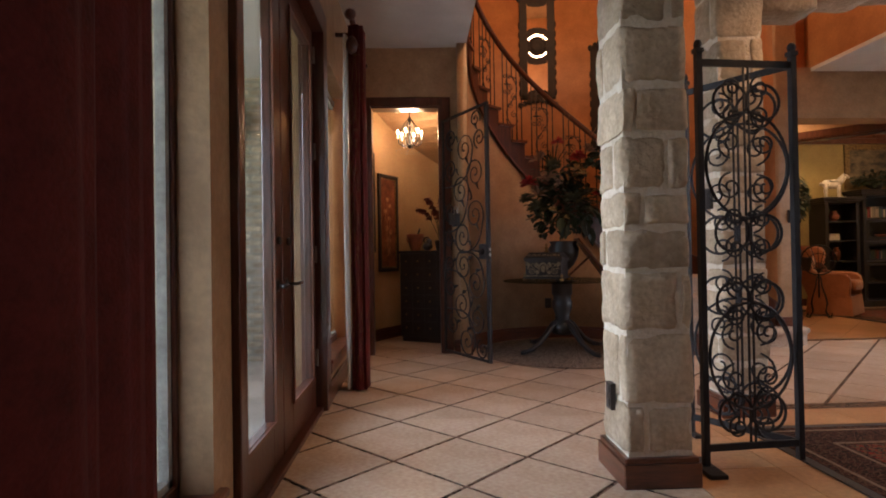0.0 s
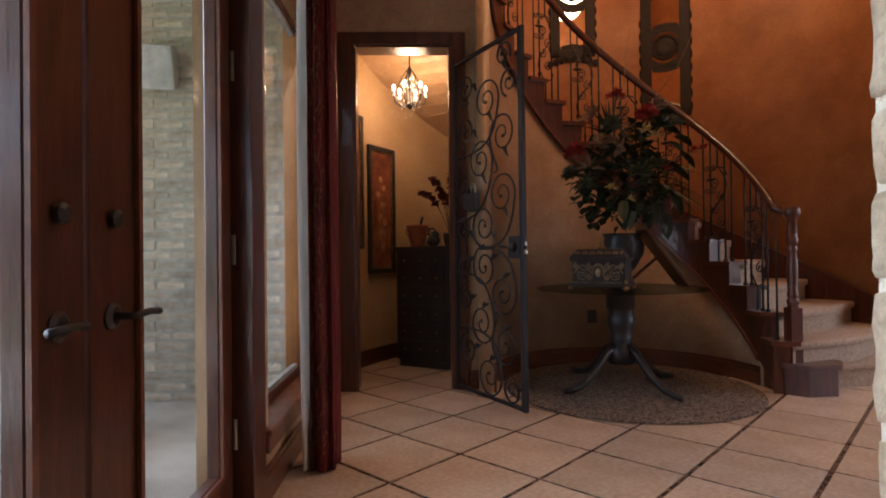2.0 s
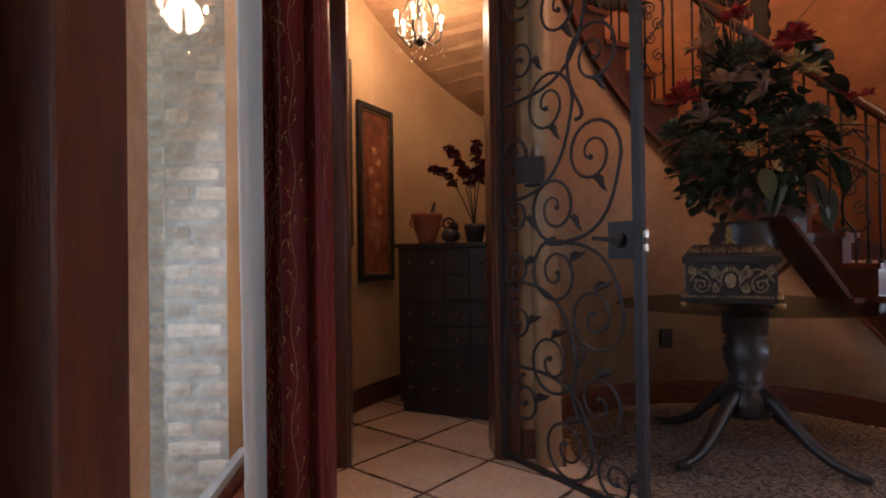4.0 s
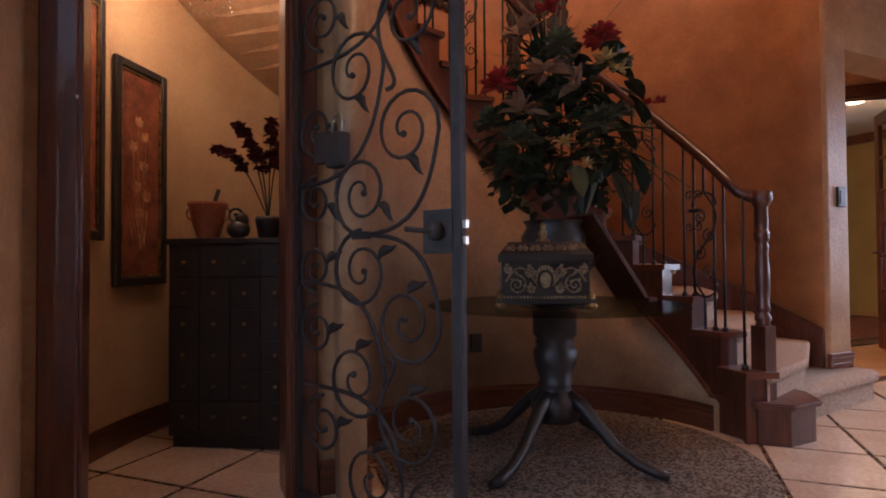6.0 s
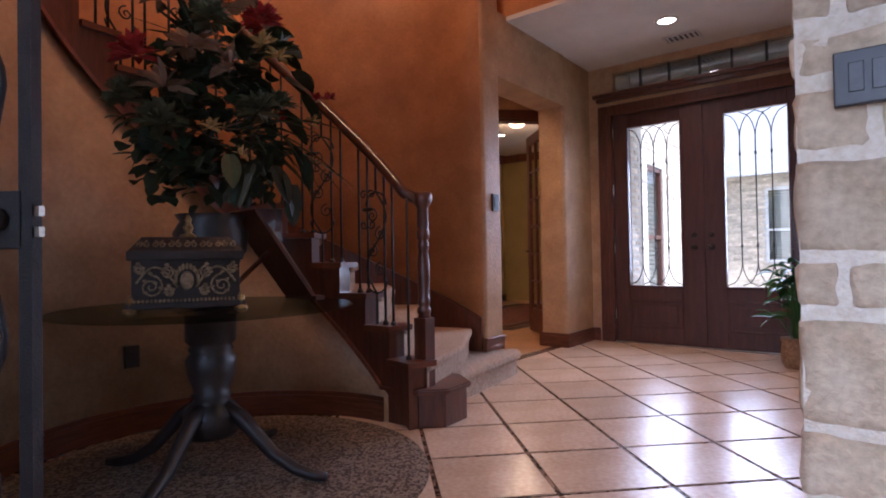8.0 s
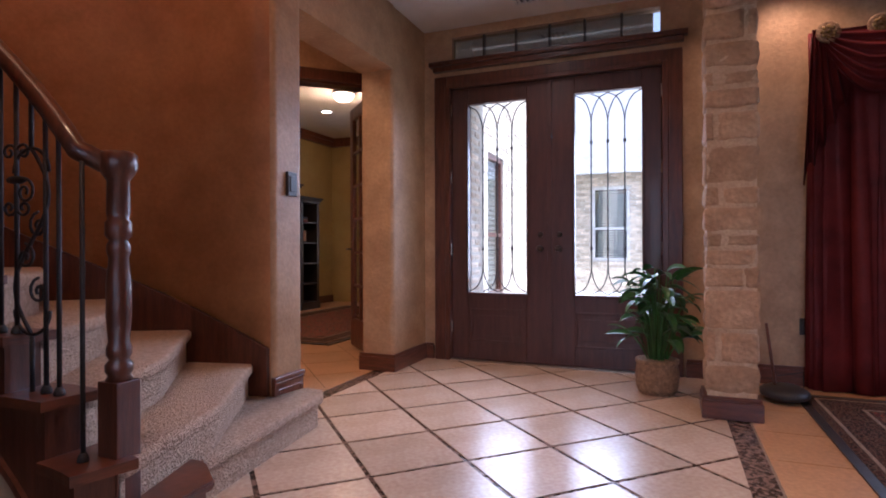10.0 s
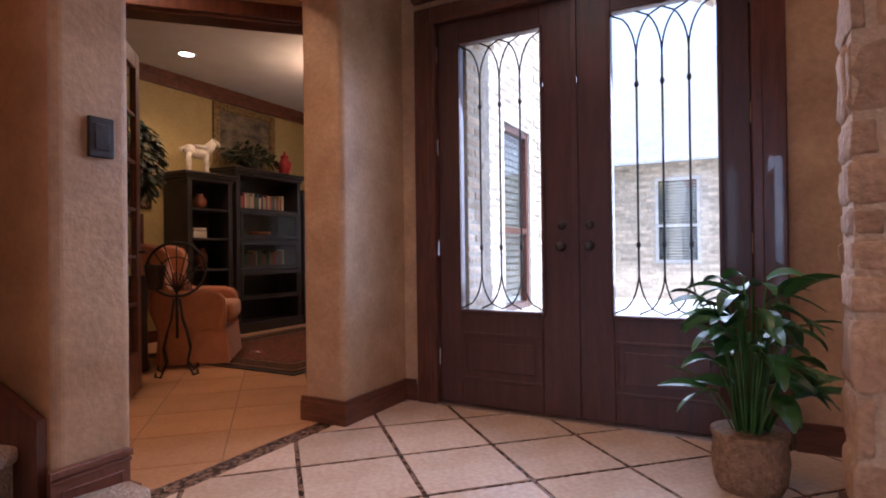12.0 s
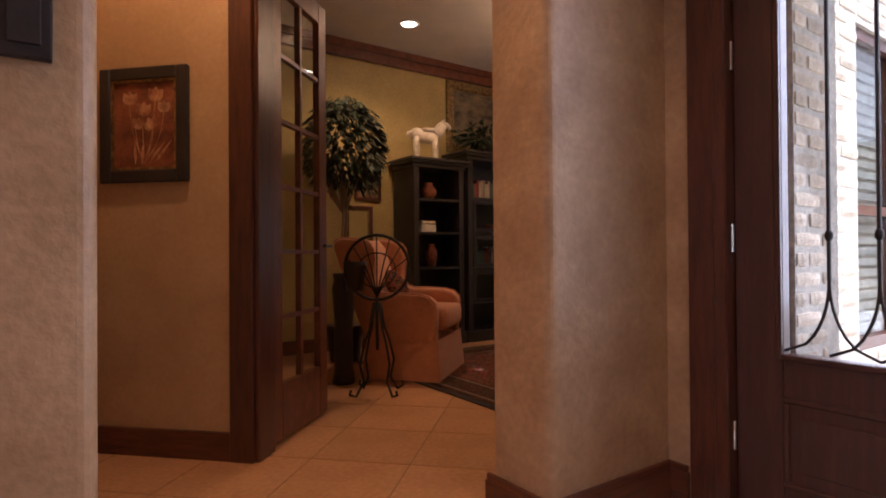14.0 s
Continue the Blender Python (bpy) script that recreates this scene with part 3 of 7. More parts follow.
def stone_pillar(name, label, x0, x1, y0, y1, z1, seed, base=True, heights=(0.14, 0.19, 0.24, 0.29, 0.17, 0.22), stone="stone", joint="mortar"):
    rnd = random.Random(seed)
    ob = structure(name, boxed(x0 + 0.009, x1 - 0.009, y0 + 0.009, y1 - 0.009, 0, z1), M[joint], label, "pillar")
    z, k = (0.135 if base else 0.0), 0
    while z < z1 - 0.05:
        h = min(rnd.choice(heights), z1 - z)
        ym = y0 + (y1 - y0) * rnd.choice((rnd.uniform(0.2, 0.4), rnd.uniform(0.6, 0.8)))
        xm = x0 + (x1 - x0) * rnd.choice((rnd.uniform(0.18, 0.35), rnd.uniform(0.65, 0.82)))
        g = 0.0085
        if k % 2:
            cells = [(x0, x1, y0, ym - g), (x0, x1, ym + g, y1)]
            if rnd.random() < 0.5:
                cells[0:1] = [(x0, xm - g, y0, ym - g), (xm + g, x1, y0, ym - g)]
        else:
            cells = [(x0, xm - g, y0, y1), (xm + g, x1, y0, y1)]
            if y1 - y0 > 0.4:
                i = rnd.randrange(2)
                a = cells[i]
                cells[i:i + 1] = [(a[0], a[1], y0, ym - g), (a[0], a[1], ym + g, y1)]
        for a in cells:
            p = rnd.uniform(-0.002, 0.005)
            w0, w1 = rnd.uniform(-0.006, 0.006), rnd.uniform(-0.006, 0.006)
            bm, c = rough_block(a[0] - p, a[1] + p, a[2] - p, a[3] + p, z + g + w0, z + h - g + w1, seed + z * 7 + a[0], 0.011, 6)
            st = part("stone", bm, M[stone], ob, smooth=True)
            st.location = c
        z += h
        k += 1
    if base:
        e = 0.022
        bm = boxes((x0 - e, x1 + e, y0 - e, y1 + e, 0, 0.105), (x0 - e + 0.008, x1 + e - 0.008, y0 - e + 0.008, y1 + e - 0.008, 0.105, 0.13), bevel=0.004)
        part("base_trim", bm, M["woodh"], ob, "dark stained wooden base trim")
    return ob


pillar_gallery = stone_pillar("pillar_gallery", "cream limestone pillar with a dark wooden base", 0.965, 1.262, 2.245, 2.555, 3.18, 3, heights=(0.16, 0.22, 0.27, 0.19, 0.31, 0.24))
pillar_corner = stone_pillar("pillar_corner", "cream limestone pillar at the arch's spring", 1.93, 2.22, 3.21, 3.49, 3.05, 8)
pillar_entry = stone_pillar("pillar_entry", "honey limestone pillar beside the front doors", 5.12, 5.37, 3.30, 3.58, 3.04, 5, heights=(0.13, 0.25, 0.15, 0.10, 0.19, 0.17), stone="honeystone", joint="honeymortar")
# stone arch between the pillars
arch = structure("pillar_arch", boxed(2.22, 5.12, 3.28, 3.50, 2.74, 3.05), M["mortar"], "cream limestone arch", "arch")
rnd = random.Random(2)
xs = 2.22
while xs < 5.1:
    w = min(rnd.uniform(0.2, 0.42), 5.12 - xs)
    if 5.12 - xs - w < 0.12:
        w = 5.12 - xs
    lo = 2.46 + 0.22 * (1 - ((xs + w / 2 - 3.67) / 1.45) ** 2)
    zz = lo
    while zz < 3.0:
        h = min(rnd.uniform(0.14, 0.24), 3.05 - zz)
        bm, c = rough_block(xs + 0.005, xs + w - 0.005, 3.26, 3.52, zz + 0.004, zz + h - 0.004, xs * 5 + zz, 0.008)
        st = part("stone", bm, M["stone"], arch, smooth=True)
        st.location = c
        zz += h
    xs += w
outlet = thing("outlet", "dark bronze outlet plate set in the stone pillar", "outlet")
part("plate", boxed(0.942, 0.966, 2.375, 2.445, 0.30, 0.42, bevel=0.003), M["plastic"], outlet)
part("socket", boxed(0.939, 0.943, 2.395, 2.425, 0.315, 0.345), M["black"], outlet)
part("socket", boxed(0.939, 0.943, 2.395, 2.425, 0.375, 0.405), M["black"], outlet)
switch = thing("light_switch", "dark bronze switch plate mounted on the stone pillar", "switch")
part("plate", boxed(1.90, 1.925, 3.28, 3.40, 1.28, 1.41, bevel=0.004), M["plastic"], switch)
for y in (3.31, 3.355):
    part("rocker", boxed(1.896, 1.901, y - 0.015, y + 0.015, 1.31, 1.38, bevel=0.002), M["black"], switch)

# ---- patio doors and windows ----
def casing(name, label, x0, x1, y0, y1, z0, z1, w, mat):
    """A frame of four boards round an opening in a wall that faces along x."""
    return structure(name, boxes((x0, x1, y0 - w, y0, z0, z1 + w), (x0, x1, y1, y1 + w, z0, z1 + w), (x0, x1, y0, y1, z1, z1 + w), bevel=0.006), mat, label, "trim")


patio = structure("door_frame_patio", boxes((-0.70, WX + 0.03, 1.80, 1.86, 0, 2.56), (-0.70, WX + 0.03, 3.60, 3.66, 0, 2.56), (-0.70, WX + 0.03, 1.86, 3.60, 2.51, 2.56), (-0.70, WX, 1.86, 3.60, -0.01, 0.03),
                                            (WX, WX + 0.025, 3.66, 3.78, 0, 2.68), (WX, WX + 0.025, 1.80, 3.66, 2.56, 2.68), bevel=0.004), M["wood"], "dark cherry patio door frame", "trim")


def patio_leaf(y0, y1, g0, g1, hinge_y, handle_y):
    d = thing("french_door", "dark cherry French door with a full glass pane, closed", "door", group="patio doors")
    d["kind"] = "thing"
    part("door_frame", boxes((-0.65, -0.605, y0, g0, 0.03, 2.51), (-0.65, -0.605, g1, y1, 0.03, 2.51), (-0.65, -0.605, g0, g1, 0.03, 0.25), (-0.65, -0.605, g0, g1, 2.37, 2.51), bevel=0.004), M["wood"], d)
    part("glazing_bead", boxes((-0.603, -0.592, g0 - 0.018, g0, 0.235, 2.385), (-0.603, -0.592, g1, g1 + 0.018, 0.235, 2.385), (-0.603, -0.592, g0, g1, 0.232, 0.25), (-0.603, -0.592, g0, g1, 2.37, 2.388)), M["trim"], d)
    g = part("pane", boxed(-0.632, -0.626, g0, g1, 0.25, 2.37), M["glass"], d)
    g.visible_shadow = False
    for z in (0.3, 0.98, 1.66, 2.3):
        part("hinge", lathe([(0.008, 0), (0.008, 0.11)], 8, Matrix.Translation((-0.597, hinge_y, z))), M["brass"], d)
    if handle_y:
        s = 1 if handle_y > (y0 + y1) / 2 else -1
        h = part("handle", lathe([(0.030, 0), (0.032, 0.006), (0.02, 0.012)], 16, Matrix.Translation((-0.606, handle_y, 0.88)) @ Matrix.Rotation(radians(90), 4, "Y")), M["black"], d, "dark bronze lever handle")
        bm = tube(bmesh.new(), [(-0.60, handle_y, 0.88), (-0.55, handle_y, 0.88), (-0.545, handle_y - 0.05 * s, 0.885), (-0.55, handle_y - 0.11 * s, 0.88)], 0.009, 8)
        part("lever", bm, M["black"], h, smooth=True)
        part("knob", lathe([(0.02, 0), (0.022, 0.012), (0.012, 0.02)], 12, Matrix.Translation((-0.60, handle_y, 1.10)) @ Matrix.Rotation(radians(90), 4, "Y")), M["black"], d)
    return d


patio_leaf(1.87, 2.70, 2.08, 2.52, 1.865, 2.61)
patio_leaf(2.715, 3.595, 2.92, 3.46, 3.597, 2.80)


def wood_window(name, y0, y1, label):
    w = structure(name, boxes((-0.712, -0.662, y0, y0 + 0.03, 0.30, 2.42), (-0.712, -0.662, y1 - 0.03, y1, 0.30, 2.42), (-0.712, -0.662, y0, y1, 2.37, 2.42), (-0.712, -0.662, y0, y1, 0.27, 0.33), bevel=0.004), M["wood"], label, "window")
    part("window_frame", boxes((-0.702, -0.672, y0 + 0.03, y0 + 0.055, 0.33, 2.37), (-0.702, -0.672, y1 - 0.055, y1 - 0.03, 0.33, 2.37), (-0.702, -0.672, y0 + 0.03, y1 - 0.03, 0.33, 0.355), (-0.702, -0.672, y0 + 0.03, y1 - 0.03, 2.345, 2.37)), M["vinyl"], w, "grey-white vinyl sash")
    g = part("pane", boxed(-0.690, -0.686, y0 + 0.05, y1 - 0.05, 0.35, 2.35), M["glass"], w)
    g.visible_shadow = False
    part("window_sill", boxes((-0.66, WX + 0.03, y0 - 0.06, y1 + 0.06, 0.262, 0.292), (WX + 0.002, WX + 0.02, y0 - 0.05, y1 + 0.05, 0.19, 0.262), bevel=0.006), M["trim"], w, "stained wooden sill")
    return w


wood_window("window_gallery", 3.90, 5.10, "tall patio window with a stained wooden sill")
wood_window("window_near", -0.35, 1.62, "tall patio window beside the drape")


# ---- baseboards ----
def baseboard(name, *rows):
    bm = bmesh.new()
    for x0, x1, y0, y1 in rows:
        add_box(bm, x0, x1, y0, y1, 0, 0.115)
        s = 0.006
        add_box(bm, x0 + (s if x1 - x0 > y1 - y0 else 0.004), x1 - 0.004, y0 + 0.004, y1 - 0.004, 0.115, 0.14)
    return structure(name, bm, M["woodh"], "dark stained wooden baseboard", "baseboard")


baseboard("baseboard_gallery", (WX, WX + 0.02, -3.2, 1.80), (WX, WX + 0.02, 3.78, 5.69), (WX, -0.515, 5.668, 5.69), (0.44, 0.60, 5.668, 5.69))
baseboard("baseboard_front", (FX - 0.02, FX, 5.78, 5.87), (5.53, FX, 5.848, 5.87), (5.528, 5.55, 5.85, 6.18), (FX - 0.02, FX, -3.0, 3.66))
baseboard("baseboard_column", (4.29, 4.312, 5.82, 6.2))
structure("trim_column_base", boxes((3.998, 4.262, 5.815, 5.84, 0, 0.285), (3.992, 4.268, 5.806, 5.815, 0.262, 0.285), (3.996, 4.264, 5.809, 5.815, 0.243, 0.256), (4.03, 4.235, 5.811, 5.815, 0.205, 0.216),
                                   (4.03, 4.041, 5.811, 5.815, 0, 0.205), (4.224, 4.235, 5.811, 5.815, 0, 0.205), bevel=0.002), M["trim"], "moulded stained wooden base of the wall end", "trim")
for r0, r1, a0, a1, nm in ((RI - 0.02, RI, 0, 183, "baseboard_drum"), (RO - 0.02, RO, 118, 184, "baseboard_closet")):
    bm = bmesh.new()
    curved_wall(bm, CX, CY, r0, r1, a0, a1, 0, 0.115, 40)
    curved_wall(bm, CX, CY, r0 + 0.006 * (1 if nm[-1] == "m" else 1), r1, a0, a1, 0.115, 0.14, 40)
    structure(nm, bm, M["woodh"], "dark stained curved baseboard", "baseboard")
baseboard_study = structure("baseboard_study", boxed(-1.2, -0.11, -0.02, 0, 0, 0.13, m=DG), M["woodh"], "dark stained baseboard", "baseboard")
structure("baseboard_study_north", boxed(4.1, 10.6, 9.73, 9.75, 0, 0.13), M["woodh"], "dark stained baseboard", "baseboard")

# ---- closet doorway ----
structure("door_frame_closet", boxes((-0.42, -0.385, 5.67, 5.835, 0, 2.55), (0.305, 0.34, 5.67, 5.85, 0, 2.55), (-0.385, 0.34, 5.67, 5.85, 2.55, 2.585),
                                     (-0.515, -0.398, 5.655, 5.69, 0, 2.66), (0.325, 0.43, 5.655, 5.69, 0, 2.66), (-0.398, 0.325, 5.655, 5.69, 2.565, 2.66), bevel=0.006), M["wood"], "dark cherry closet door casing", "trim")
# ---- study doorway ----
structure("door_frame_study", boxes((-0.02, 0.02, -0.01, 0.15, 0, 2.45), (DW - 0.02, DW + 0.02, -0.01, 0.15, 0, 2.45), (-0.02, DW + 0.02, -0.01, 0.15, 2.44, 2.48),
                                    (-0.12, 0.0, -0.03, 0, 0, 2.56), (DW, DW + 0.1, -0.03, 0, 0, 2.56), (0, DW, -0.03, 0, 2.46, 2.56), bevel=0.006), M["wood"], "dark cherry study door casing", "trim").matrix_world = DG


def study_leaf(m, label):
    d = thing("study_door", label, "door", m, group="study doors")
    w, h = 0.66, 2.42
    rows = [(0.02, 0.12, 0, 0.04, 0.02, h), (w - 0.10, w, 0, 0.04, 0.02, h), (0.12, w - 0.10, 0, 0.04, 0.02, 0.30), (0.12, w - 0.10, 0, 0.04, h - 0.12, h)]
    part("door_frame", boxes(*rows, bevel=0.004), M["trim"], d)
    zs = [0.30 + (h - 0.42) * k / 6 for k in range(7)]
    mid = (0.12 + w - 0.10) / 2
    part("mullion", boxed(mid - 0.012, mid + 0.012, 0.004, 0.036, 0.30, h - 0.12), M["trim"], d)
    for z in zs[1:-1]:
        part("muntin", boxed(0.12, w - 0.10, 0.006, 0.034, z - 0.011, z + 0.011), M["trim"], d)
    for a, b in zip(zs, zs[1:]):
        for x0, x1 in ((0.12, mid - 0.012), (mid + 0.012, w - 0.10)):
            g = part("pane", boxed(x0, x1, 0.018, 0.022, a + 0.011, b - 0.011), M["glass"], d)
            g.visible_shadow = False
    part("handle", tube(bmesh.new(), [(w - 0.05, 0, 1.0), (w - 0.05, -0.05, 1.0), (w - 0.15, -0.055, 1.0)], 0.009, 8), M["black"], d, "dark lever handle")
    for z in (0.25, 1.2, 2.2):
        part("hinge", lathe([(0.008, 0), (0.008, 0.1)], 8, Matrix.Translation((0.012, -0.006, z))), M["brass"], d)
    return d


study_leaf(DG @ pose(0.0, 0.14, 0, 0, 0, 88), "dark cherry glazed French door standing open")
study_leaf(DG @ pose(DW, 0.14, 0, 0, 0, 91) @ Matrix.Scale(-1, 4, (0, 1, 0)), "dark cherry glazed French door standing open")

# ---- front doors ----
structure("door_frame_front", boxes((6.16, 6.3, 5.61, 5.66, 0, 2.47), (6.16, 6.3, 3.78, 3.83, 0, 2.47), (6.16, 6.3, 3.83, 5.61, 2.44, 2.48),
                                    (6.165, 6.2, 5.645, 5.76, 0, 2.555), (6.165, 6.2, 3.68, 3.795, 0, 2.555), (6.165, 6.2, 3.795, 5.645, 2.46, 2.555), (6.12, 6.2, 3.64, 5.80, 2.645, 2.685), (6.145, 6.2, 3.67, 5.77, 2.60, 2.645), bevel=0.006), M["wood"], "reddish stained front door casing with a ledge", "trim")
structure("trim_threshold", boxed(6.16, 6.42, 3.83, 5.61, 0, 0.012), M["brass"], "metal door threshold", "trim")


def front_leaf(y0, y1, g0, g1, hinge_y, knob_y):
    d = thing("front_door", "dark mahogany front door with glass and an iron grille, closed", "door", group="front doors")
    part("door_frame", boxes((6.215, 6.265, y0, g0, 0.012, 2.44), (6.215, 6.265, g1, y1, 0.012, 2.44), (6.215, 6.265, g0, g1, 0.012, 0.61), (6.215, 6.265, g0, g1, 2.29, 2.44), bevel=0.004), M["doorwood"], d)
    part("glazing_bead", boxes((6.20, 6.216, g0 - 0.02, g0, 0.59, 2.31), (6.20, 6.216, g1, g1 + 0.02, 0.59, 2.31), (6.20, 6.216, g0, g1, 0.59, 0.61), (6.20, 6.216, g0, g1, 2.29, 2.31), bevel=0.004), M["doorwood"], d)
    part("stop", boxes((6.268, 6.285, y0 - 0.004, y0 + 0.03, 0.012, 2.45), (6.268, 6.285, y1 - 0.03, y1 + 0.004, 0.012, 2.45)), M["doorwood"], d)
    part("panel", boxes((6.205, 6.216, g0 + 0.0, g1, 0.17, 0.19), (6.205, 6.216, g0, g1, 0.45, 0.47), (6.205, 6.216, g0, g0 + 0.02, 0.19, 0.45), (6.205, 6.216, g1 - 0.02, g1, 0.19, 0.45), (6.207, 6.216, g0 + 0.05, g1 - 0.05, 0.23, 0.41), bevel=0.004), M["doorwood"], d)
    g = part("pane", boxed(6.238, 6.244, g0, g1, 0.61, 2.29), M["glass"], d)
    g.visible_shadow = False
    if y1 > 5:
        part("astragal", boxed(6.198, 6.2145, y0 - 0.024, y0 + 0.014, 0.012, 2.44, bevel=0.004), M["doorwood"], d)
    w = g1 - g0
    for k in range(3):
        y = g0 + w * (k + 1) / 4
        bar = bmesh.new()
        tube(bar, [(6.228, y, 0.86), (6.228, y, 2.02)], 0.006, 6)
        for dy in (-w / 4, w / 4):
            tube(bar, [(6.228, y + dy * (1 - math.sqrt(1 - (1 - q / 8) ** 2)), 0.62 + 0.24 * q / 8) for q in range(9)], 0.005, 6)
            tube(bar, [(6.228, y + dy * (1 - math.sqrt(1 - (1 - q / 8) ** 2)), 2.28 - 0.26 * q / 8) for q in range(9)], 0.005, 6)
        gr = part("grille_bar", bar, M["iron"], d, "black iron grille bar")
        for z in (1.0, 1.88):
            part("knot", ellipsoid(bmesh.new(), (6.228, y, z), 0.013, 0.013, 0.02, 8, 6), M["iron"], gr, smooth=True)
    for z in (0.25, 0.95, 1.6, 2.2):
        part("hinge", lathe([(0.007, 0), (0.007, 0.1)], 8, Matrix.Translation((6.205, hinge_y, z))), M["brass"], d)
    part("knob", lathe([(0.028, 0), (0.03, 0.01), (0.014, 0.02), (0.014, 0.04), (0.028, 0.05), (0.02, 0.07)], 12, Matrix.Translation((6.216, knob_y, 1.0)) @ Matrix.Rotation(radians(-90), 4, "Y")), M["black"], d, smooth=True)
    part("deadbolt", lathe([(0.026, 0), (0.022, 0.02)], 12, Matrix.Translation((6.216, knob_y, 1.12)) @ Matrix.Rotation(radians(-90), 4, "Y")), M["black"], d, smooth=True)
    return d


front_leaf(4.724, 5.608, 4.92, 5.45, 5.61, 4.80)
front_leaf(3.832, 4.716, 3.98, 4.51, 3.83, 4.64)
tr = structure("window_transom", boxes((6.2, 6.28, 3.78, 3.84, 2.68, 2.94), (6.2, 6.28, 5.60, 5.66, 2.68, 2.94), (6.2, 6.28, 3.84, 5.60, 2.68, 2.71), (6.2, 6.28, 3.84, 5.60, 2.91, 2.94)), M["wall"], "transom window over the front doors", "window")
for k in range(1, 6):
    y = 3.84 + 1.76 * k / 6
    part("muntin", boxed(6.225, 6.245, y - 0.01, y + 0.01, 2.71, 2.91), M["plastic"], tr)
g = part("pane", boxed(6.25, 6.256, 3.84, 5.60, 2.71, 2.91), M["darkglass"], tr)
g.visible_shadow = False
dw = structure("window_dining", boxes((6.25, 6.3, 0.45, 0.52, 0.45, 2.35), (6.25, 6.3, 2.33, 2.40, 0.45, 2.35), (6.25, 6.3, 0.52, 2.33, 0.45, 0.52), (6.25, 6.3, 0.52, 2.33, 2.28, 2.35), (6.25, 6.29, 0.52, 2.33, 1.42, 1.46)), M["steel"], "white dining room window", "window")
g = part("pane", boxed(6.27, 6.275, 0.52, 2.33, 0.52, 2.28), M["glass"], dw)
g.visible_shadow = False
# black threshold plates and study window
sw = structure("window_study", boxes((10.62, 10.7, 7.0, 7.06, 0.6, 2.3), (10.62, 10.7, 8.54, 8.6, 0.6, 2.3), (10.62, 10.7, 7.06, 8.54, 0.6, 0.66), (10.62, 10.7, 7.06, 8.54, 2.24, 2.3), (10.62, 10.7, 7.78, 7.82, 0.66, 2.24)), M["steel"], "white study window", "window")
for k in range(24):
    part("slat", boxed(10.56, 10.60, 7.06, 8.54, 0.68 + k * 0.065, 0.69 + k * 0.065), M["steel"], sw)

# ---- ceiling fixtures ----
def can_light(x, y, z, label):
    c = thing("recessed_light", label, "light", pose(x, y, z), group="recessed ceiling lights")
    part("trim_ring", lathe([(0.10, 0), (0.10, -0.006), (0.075, -0.010), (0.072, 0)], 24), M["ceiling"], c, smooth=True)
    part("lens", lathe([(0.072, -0.002), (0.06, -0.006)], 24), M["can"], c)


can_light(5.35, 4.77, 2.988, "glowing recessed can light in the foyer ceiling")
can_light(6.93, 9.0, 3.088, "glowing recessed can light in the study ceiling")
can_light(8.7, 8.6, 3.088, "glowing recessed can light in the study ceiling")
vent = thing("ceiling_vent", "white metal air vent in the foyer ceiling", "vent", pose(5.82, 4.77, 2.985))
part("frame", boxes((-0.09, 0.09, -0.16, -0.14, -0.008, 0), (-0.09, 0.09, 0.14, 0.16, -0.008, 0), (-0.09, -0.07, -0.14, 0.14, -0.008, 0), (0.07, 0.09, -0.14, 0.14, -0.008, 0)), M["steel"], vent)
part("backing", boxed(-0.07, 0.07, -0.14, 0.14, -0.002, 0), M["black"], vent)
for k in range(6):
    part("slat", boxed(-0.07, 0.07, -0.12 + k * 0.046, -0.10 + k * 0.046, -0.007, -0.003), M["steel"], vent)
dome = thing("ceiling_light", "frosted dome ceiling light in the study", "light", pose(7.9, 7.8, 3.088))
part("base", lathe([(0.15, 0), (0.15, -0.03)], 24), M["black"], dome)
part("shade", lathe([(0.14, -0.03), (0.13, -0.07), (0.09, -0.11), (0.02, -0.125)], 24), M["dome"], dome, smooth=True)
# ---- scroll work ----
def spiral_pts(cx, cz, r0, r1, a0, turns, n=26):
    """A spiral in the (u, z) plane from radius r0 to r1, starting at angle a0 (degrees)."""
    out = []
    for i in range(n + 1):
        f = i / n
        a = radians(a0 + 360 * turns * f)
        r = r0 + (r1 - r0) * f ** 0.8
        out.append((cx + r * math.cos(a), 0.0, cz + r * math.sin(a)))
    return out


def iron_leaf(bm, u, z, ang, size):
    """A small forged leaf with a curled tip."""
    d, s = Vector((math.cos(radians(ang)), 0, math.sin(radians(ang)))), Vector((-math.sin(radians(ang)), 0, math.cos(radians(ang))))
    p = Vector((u, 0, z))
    prof = ((0, 0.05), (0.25, 0.16), (0.5, 0.2), (0.75, 0.1), (1.0, 0.02))
    rows = []
    for f, w in prof:
        c = p + d * size * f + s * size * 0.12 * math.sin(f * 5)
        rows.append([bm.verts.new(c + s * w * size * k + Vector((0, 0.004 * j, 0))) for k, j in ((-1, 0), (0, 1.4), (1, 0), (0, -1.4))])
    for a, b in zip(rows, rows[1:]):
        for k in range(4):
            bm.faces.new((a[k], a[(k + 1) % 4], b[(k + 1) % 4], b[k]))


